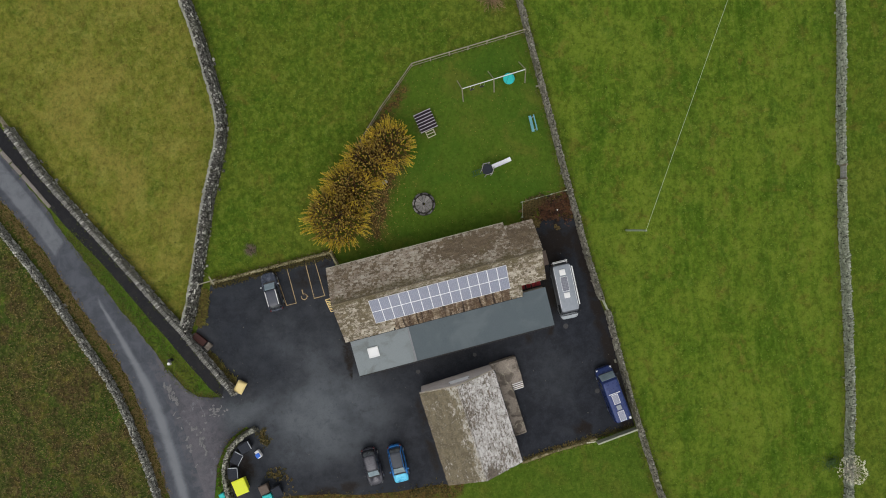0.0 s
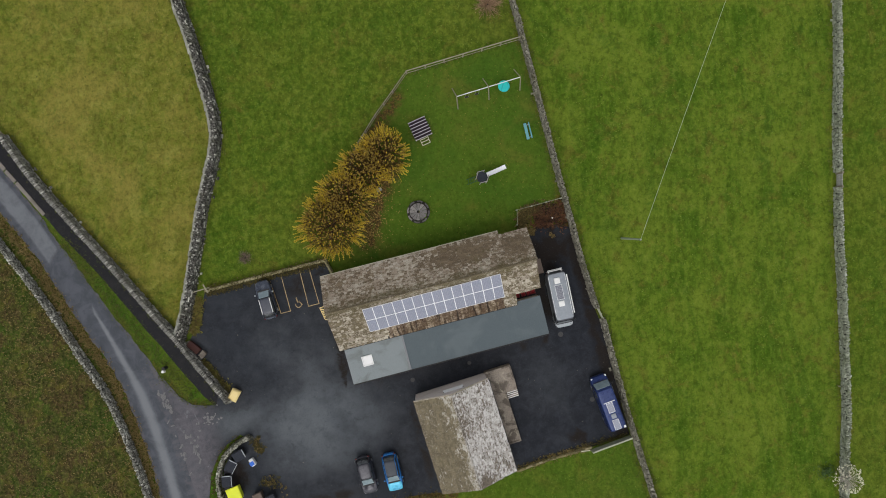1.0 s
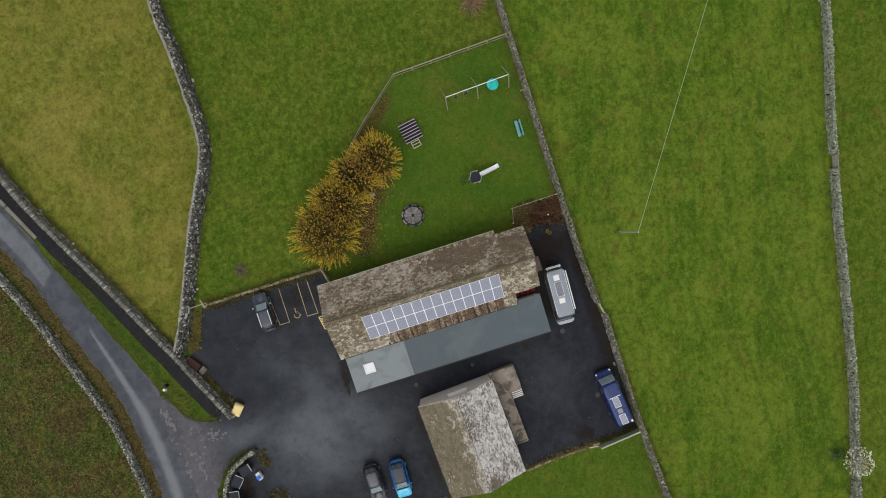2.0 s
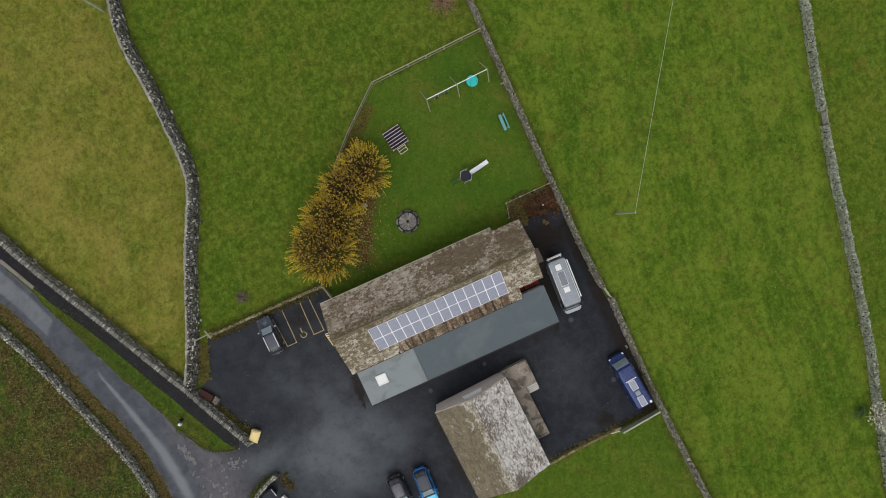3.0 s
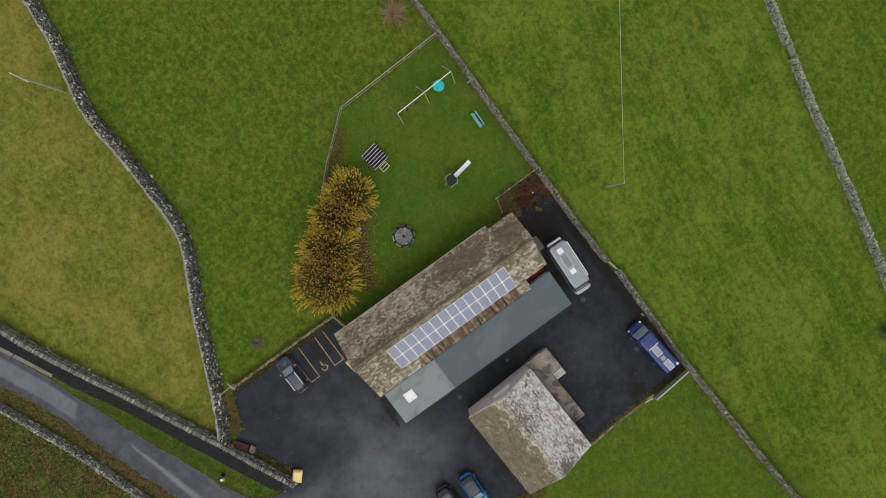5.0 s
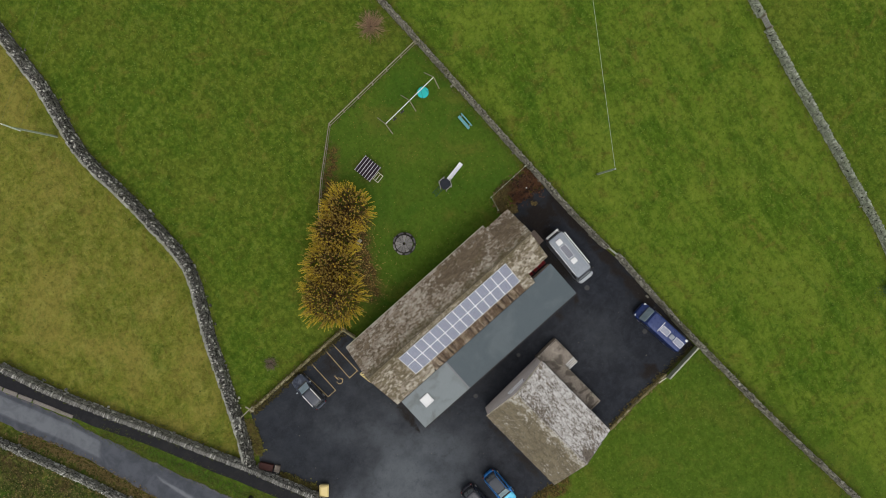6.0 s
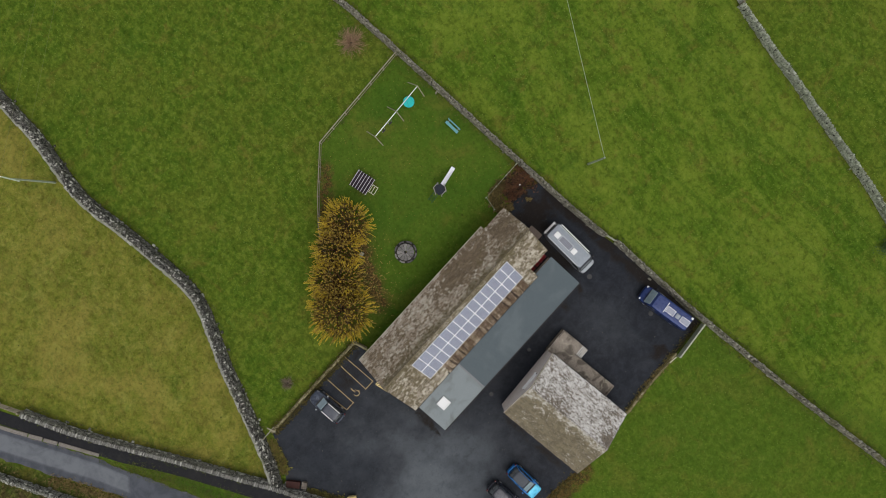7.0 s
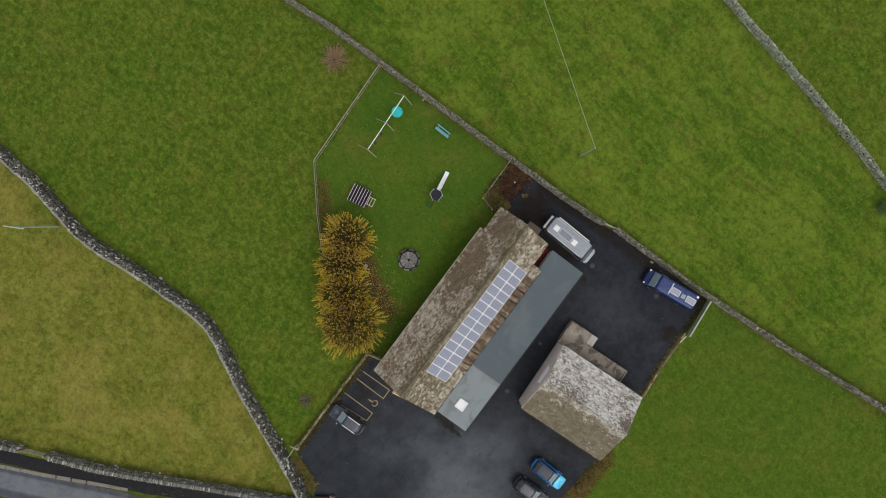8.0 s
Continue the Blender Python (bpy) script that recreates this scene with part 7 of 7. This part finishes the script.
def lane_edging():
    """A strip of flat kerb stones between the lane and the path."""
    ob = thing("kerb", pose(0, 0, 0), "strip of flat pinkish-grey stones edging the lane", "kerb", kind="structure")
    r = random.Random(88)
    for x, y, dx, dy in resample([(-44.6, 28.6), (-42.6, 24.4), (-41.65, 22.3), (-39.4, 17.9), (-37.5, 14.0)], 1.5)[:-1]:
        bm = bmesh.new()
        m = Matrix.Translation((x + dx * .75, y + dy * .75, 0)) @ Matrix.Rotation(math.atan2(dy, dx) + r.uniform(-.012, .012), 4, 'Z')
        box(bm, (-.76, -.17 - r.uniform(0, .04), -.1), (.735, .17 + r.uniform(0, .04), .1 + r.uniform(-.015, .02)), .02, m)
        part("stone", bm, M["kerb_stone"], ob)


lane_edging()


def tub():
    t = thing("tub", pose(13.64, .38, 0), "small white plastic tub among dead weeds", "tub")
    part("body", loft([[(math.cos(a) * q, math.sin(a) * q, z) for a in [i * math.tau / 16 for i in range(16)]] for q, z in ((.05, .0), (.07, .17), (.08, .18), (.08, .2))]), M["white"], t)


tub()


# ---- small growth ----
def growth():
    def along(L, line, n, off, h, w, b, zz=0.0):
        rows = resample(line, .3)
        for _ in range(n):
            x, y, dx, dy = L.r.choice(rows)
            if abs(x) < 58 and abs(y) < 50:
                o = L.r.gauss(0, off[1] * .6) if off[0] == 0 else L.r.uniform(*off) * L.r.choice((-1, 1))
                if line is WALL_D and o < 0 and -24.5 < y < 2:
                    continue
                L.tuft(x - dy * o + L.r.uniform(-.2, .2), y + dx * o + L.r.uniform(-.2, .2), zz, h * L.r.uniform(.6, 1.3), w, b)
    g = Lumps(401)
    for line, n in ((WALL_A, 500), (WALL_B, 300), (WALL_D, 620), (WALL_E_N, 250), (WALL_E_S, 300)):
        along(g, line, n, (.5, .8), .22, .03, 6)
    along(g, ROAD_N[2:11], 160, (-.1, .25), .14, .025, 5)
    along(g, [(-30, -5.3), (-28.8, -7.8), (-27.6, -8.9), (-25.4, -9.5)], 260, (0, .3), .14, .025, 5, .02)
    along(g, [(-36.2, 10.9), (-33.0, 4.0), (-31.0, -0.6), (-29.3, -4.2), (-27.3, -8.2)], 1500, (0, .65), .12, .025, 5, .02)
    along(g, ROAD_N[4:11], 260, (0, .35), .12, .025, 5, .02)
    along(g, FOOTPATH_E[4:], 200, (-.1, .2), .12, .025, 5)
    along(g, FENCE, 220, (0, .25), .25, .03, 6)
    g.put("grass_tufts", M["blade"], None, "longer green grass tufts along walls and fences", "grass")
    s = Lumps(402)
    along(s, WALL_C, 900, (.35, 1.1), .25, .03, 6)
    bank = [(x - .55, y) for x, y in ROAD_S[2:14]]
    along(s, bank, 3600, (0, .55), .26, .03, 6)
    along(s, [(-24.2, 1.4), (-24.9, -0.6), (-25.6, -1.8)], 160, (0, .3), .3, .04, 7, .05)
    along(s, [(-25.4, -5.0), (-24.4, -7.2), (-23.5, -8.6)], 120, (0, .3), .25, .03, 7, .05)
    r = s.r
    for _ in range(2600):
        x, y = r.uniform(-62, -34), r.uniform(-40, 14)
        if x < np.interp(y, [-40, -18, -11.9, -5, 1.2, 9.1, 12.6], [-34.8, -34.8, -35.3, -36.5, -38.7, -41.7, -43.2]):
            s.tuft(x, y, 0, r.uniform(.1, .26), .05, 5)
    along(s, [(11.2, 1.5), (13, 1.8), (14.2, 1.8)], 70, (0, .5), .25, .03, 6, .02)
    along(s, [(11.3, -.5), (10.5, -.1), (10.4, 1.0), (10.7, 1.7), (12.0, 1.8)], 420, (0, .42), .3, .03, 6, .03)
    along(s, [(-22.2, -14.2), (-21.9, -15.4)], 16, (0, .35), .3, .035, 7, .05)
    along(s, [(-22.1, -18.6), (-20.9, -19.4), (-20.4, -21.2)], 30, (0, .5), .3, .035, 7, .05)
    along(s, [(13.05, -1.2), (13.25, -1.5)], 34, (0, .08), .12, .03, 6, .06)
    along(s, [(3.6, -24.25), (7, -23.98), (11.3, -23.85)], 330, (0, .22), .16, .025, 6, .06)
    s.put("dead_bracken", M["straw"], None, "brown dead bracken and rough grass", "bracken")
    m = Lumps(403)
    along(m, [(3.6, -24.2), (7, -23.9), (11.3, -23.75), (15.4, -23.7)], 700, (0, .3), .16, .025, 6, .06)
    along(m, [(-23.1, 2.1), (-10.4, 2.1)], 300, (0, .3), .18, .03, 6, .6)
    along(m, [(-25.4, -5.0), (-24.4, -7.2), (-23.5, -8.6)], 150, (0, .35), .35, .04, 7, .05)
    along(m, [(-24.2, 1.6), (-24.9, -0.6), (-25.6, -1.8)], 100, (0, .35), .3, .04, 7, .03)
    along(m, [(-22.4, -14.2), (-21.9, -15.6)], 90, (0, .4), .25, .03, 7, .03)
    along(m, [(-22.6, -18.6), (-21.0, -19.2)], 90, (0, .5), .22, .03, 7, .03)
    along(m, [(-21.5, -21.6), (-18.2, -22.2), (-13.7, -23.4), (-9, -24.0), (-4.6, -24.3)], 80, (0, .5), .18, .03, 6, .03)
    along(m, [(-23.6, -13.6), (-25.8, -14.7), (-27.3, -16.6), (-28.0, -19.0)], 200, (0, .3), .16, .03, 5, .03)
    along(m, [(10.3, .0), (10.6, 1.0), (10.7, 1.7), (12.5, 1.9)], 300, (0, .45), .3, .035, 7, .03)
    along(m, [(-23.0, 1.75), (-10.6, 1.75)], 900, (0, .22), .16, .03, 6, .05)
    along(m, [(-8.6, -24.4), (-6.6, -24.7), (-5.0, -24.8)], 60, (0, .5), .3, .035, 7, .02)
    m.put("yard_weeds", M["moss"], None, "yellowing weeds and moss at the yard's edges", "weeds")
    w = Lumps(404)
    for cx, cy, sx, sy, k in ((13.4, 0.7, .8, .55, 330), (14.6, .4, .35, .7, 150), (12.3, .9, .5, .45, 110), (12.4, .1, .45, .25, 110)):
        for _ in range(k):
            w.tuft(min(15.1, w.r.gauss(cx, sx)), min(2.0, w.r.gauss(cy, sy)), .03, w.r.uniform(.1, .4), .03, 6)
    # near-black stalks added for dark contrast among the russet weeds
    dk = Lumps(407)
    for _ in range(190):
        dk.tuft(min(15.1, dk.r.gauss(13.6, .95)), min(2.0, dk.r.gauss(.5, .8)), .03, dk.r.uniform(.2, .45), .035, 6)
    dk.put("dark_weeds", M["stalk_dark"], None, "near-black stalks in a corner", "weeds")
    w.put("russet_weeds", M["russet"], None, "russet dead dock and bramble in a corner", "weeds")
    lv = Lumps(405)
    for _ in range(700):
        t = lv.r.random()
        cx, cy = (-3.4 - 3.4 * t, 9.2 - 5.6 * t)
        x, y = lv.r.gauss(cx + .6, 1.3), lv.r.gauss(cy - .4, 1.3)
        if not inside(PLAY, np.array([x]), np.array([y]))[0] or (y < .9):
            continue
        a, l = lv.r.uniform(0, math.tau), lv.r.uniform(.04, .08)
        d, e = Vector((math.cos(a), math.sin(a), 0)) * l, Vector((-math.sin(a), math.cos(a), .2)) * l * .6
        p = Vector((x, y, .07))
        lv.quad(p - d, p - e, p + d, p + e)
    for _ in range(900):
        x, y = lv.r.uniform(-7, 15), lv.r.uniform(1, 19)
        if inside(PLAY, np.array([x]), np.array([y]))[0]:
            a, l = lv.r.uniform(0, math.tau), lv.r.uniform(.02, .045)
            d, e = Vector((math.cos(a), math.sin(a), 0)) * l, Vector((-math.sin(a), math.cos(a), .2)) * l * .6
            p = Vector((x, y, .1))
            lv.quad(p - d, p - e, p + d, p + e)
    rl = Lumps(406)
    for _ in range(24000):
        x, y = rl.r.uniform(-62, -34), rl.r.uniform(-40, 14)
        if x < np.interp(y, [-40, -18, -11.9, -5, 1.2, 9.1, 12.6], [-34.6, -34.6, -35.1, -36.3, -38.5, -41.5, -43]) and noise.noise((x * .25, y * .25, 5)) > rl.r.uniform(-.5, .3):
            a, l = rl.r.uniform(0, math.tau), rl.r.uniform(.03, .068)
            d, e = Vector((math.cos(a), math.sin(a), rl.r.uniform(-.2, .2))) * l, Vector((-math.sin(a), math.cos(a), .3)) * l * .7
            p = Vector((x, y, rl.r.uniform(.1, .25)))
            rl.quad(p - d, p - e, p + d, p + e)
    rl.put("dead_leaves", M["straw"], None, "pale dead leaves and stalks on rough ground", "leaves")
    lv.put("fallen_leaves", M["litter"], None, "yellow fallen leaves scattered on the lawn", "leaves")


growth()


def sward():
    """Tufts that stand out of the grazed grass, in clumps."""
    rr = np.random.default_rng(55)
    n = 30000
    rad, ang = 57 * np.sqrt(rr.random(n)), rr.random(n) * math.tau
    x, y = 2 + rad * np.cos(ang), -2 + rad * np.sin(ang)
    hard = inside(YARD, x, y) | inside(ROAD_N + ROAD_S[::-1], x, y) | inside(FOOTPATH_W + FOOTPATH_E[::-1], x, y) | inside(PLAY, x, y)
    hard |= inside(WALL_C + [(-500, -80), (-500, 66)], x, y) | inside(WALL_C + ROAD_S[::-1], x, y)
    hard |= inside([(-11, -11.5), (10.5, -11.5), (10.5, 1), (-11, 1)], x, y) | inside([(-6, -24.6), (4.6, -24.6), (4.6, -12.5), (-6, -12.5)], x, y)
    dry = inside(WALL_A + WALL_B[::-1] + [(-39.9, 24)] + WALL_B_FAR[::-1] + [(-66, 90)], x, y)
    green, gold = Lumps(501), Lumps(502)
    for px, py, bad, d in zip(x.tolist(), y.tolist(), hard.tolist(), dry.tolist()):
        if bad or noise.noise((px * .55, py * .55, 2)) < green.r.uniform(-.55, .35):
            continue
        L = gold if d else green
        L.tuft(px, py, .02, L.r.uniform(.06, .15), .035, 4)
    rows = resample([(-24.1, 1.5), (-24.8, -0.5), (-25.5, -1.8)], .2)
    for _ in range(260):
        px, py, _dx, _dy = gold.r.choice(rows)
        gold.tuft(px + gold.r.gauss(0, .22), py + gold.r.gauss(0, .2), .05, gold.r.uniform(.15, .35), .04, 6)
    rows = resample([(-25.3, -5.1), (-24.4, -7.1), (-23.4, -8.6)], .2)
    for _ in range(150):
        px, py, _dx, _dy = gold.r.choice(rows)
        gold.tuft(px + gold.r.gauss(.05, .2), py + gold.r.gauss(0, .2), .05, gold.r.uniform(.12, .3), .035, 6)
    green.put("pasture_tufts", M["sward"], None, "green grass tufts in the grazed pasture", "grass")
    gold.put("dry_tufts", M["sward_dry"], None, "yellowing grass tufts in the dry pasture", "grass")


sward()
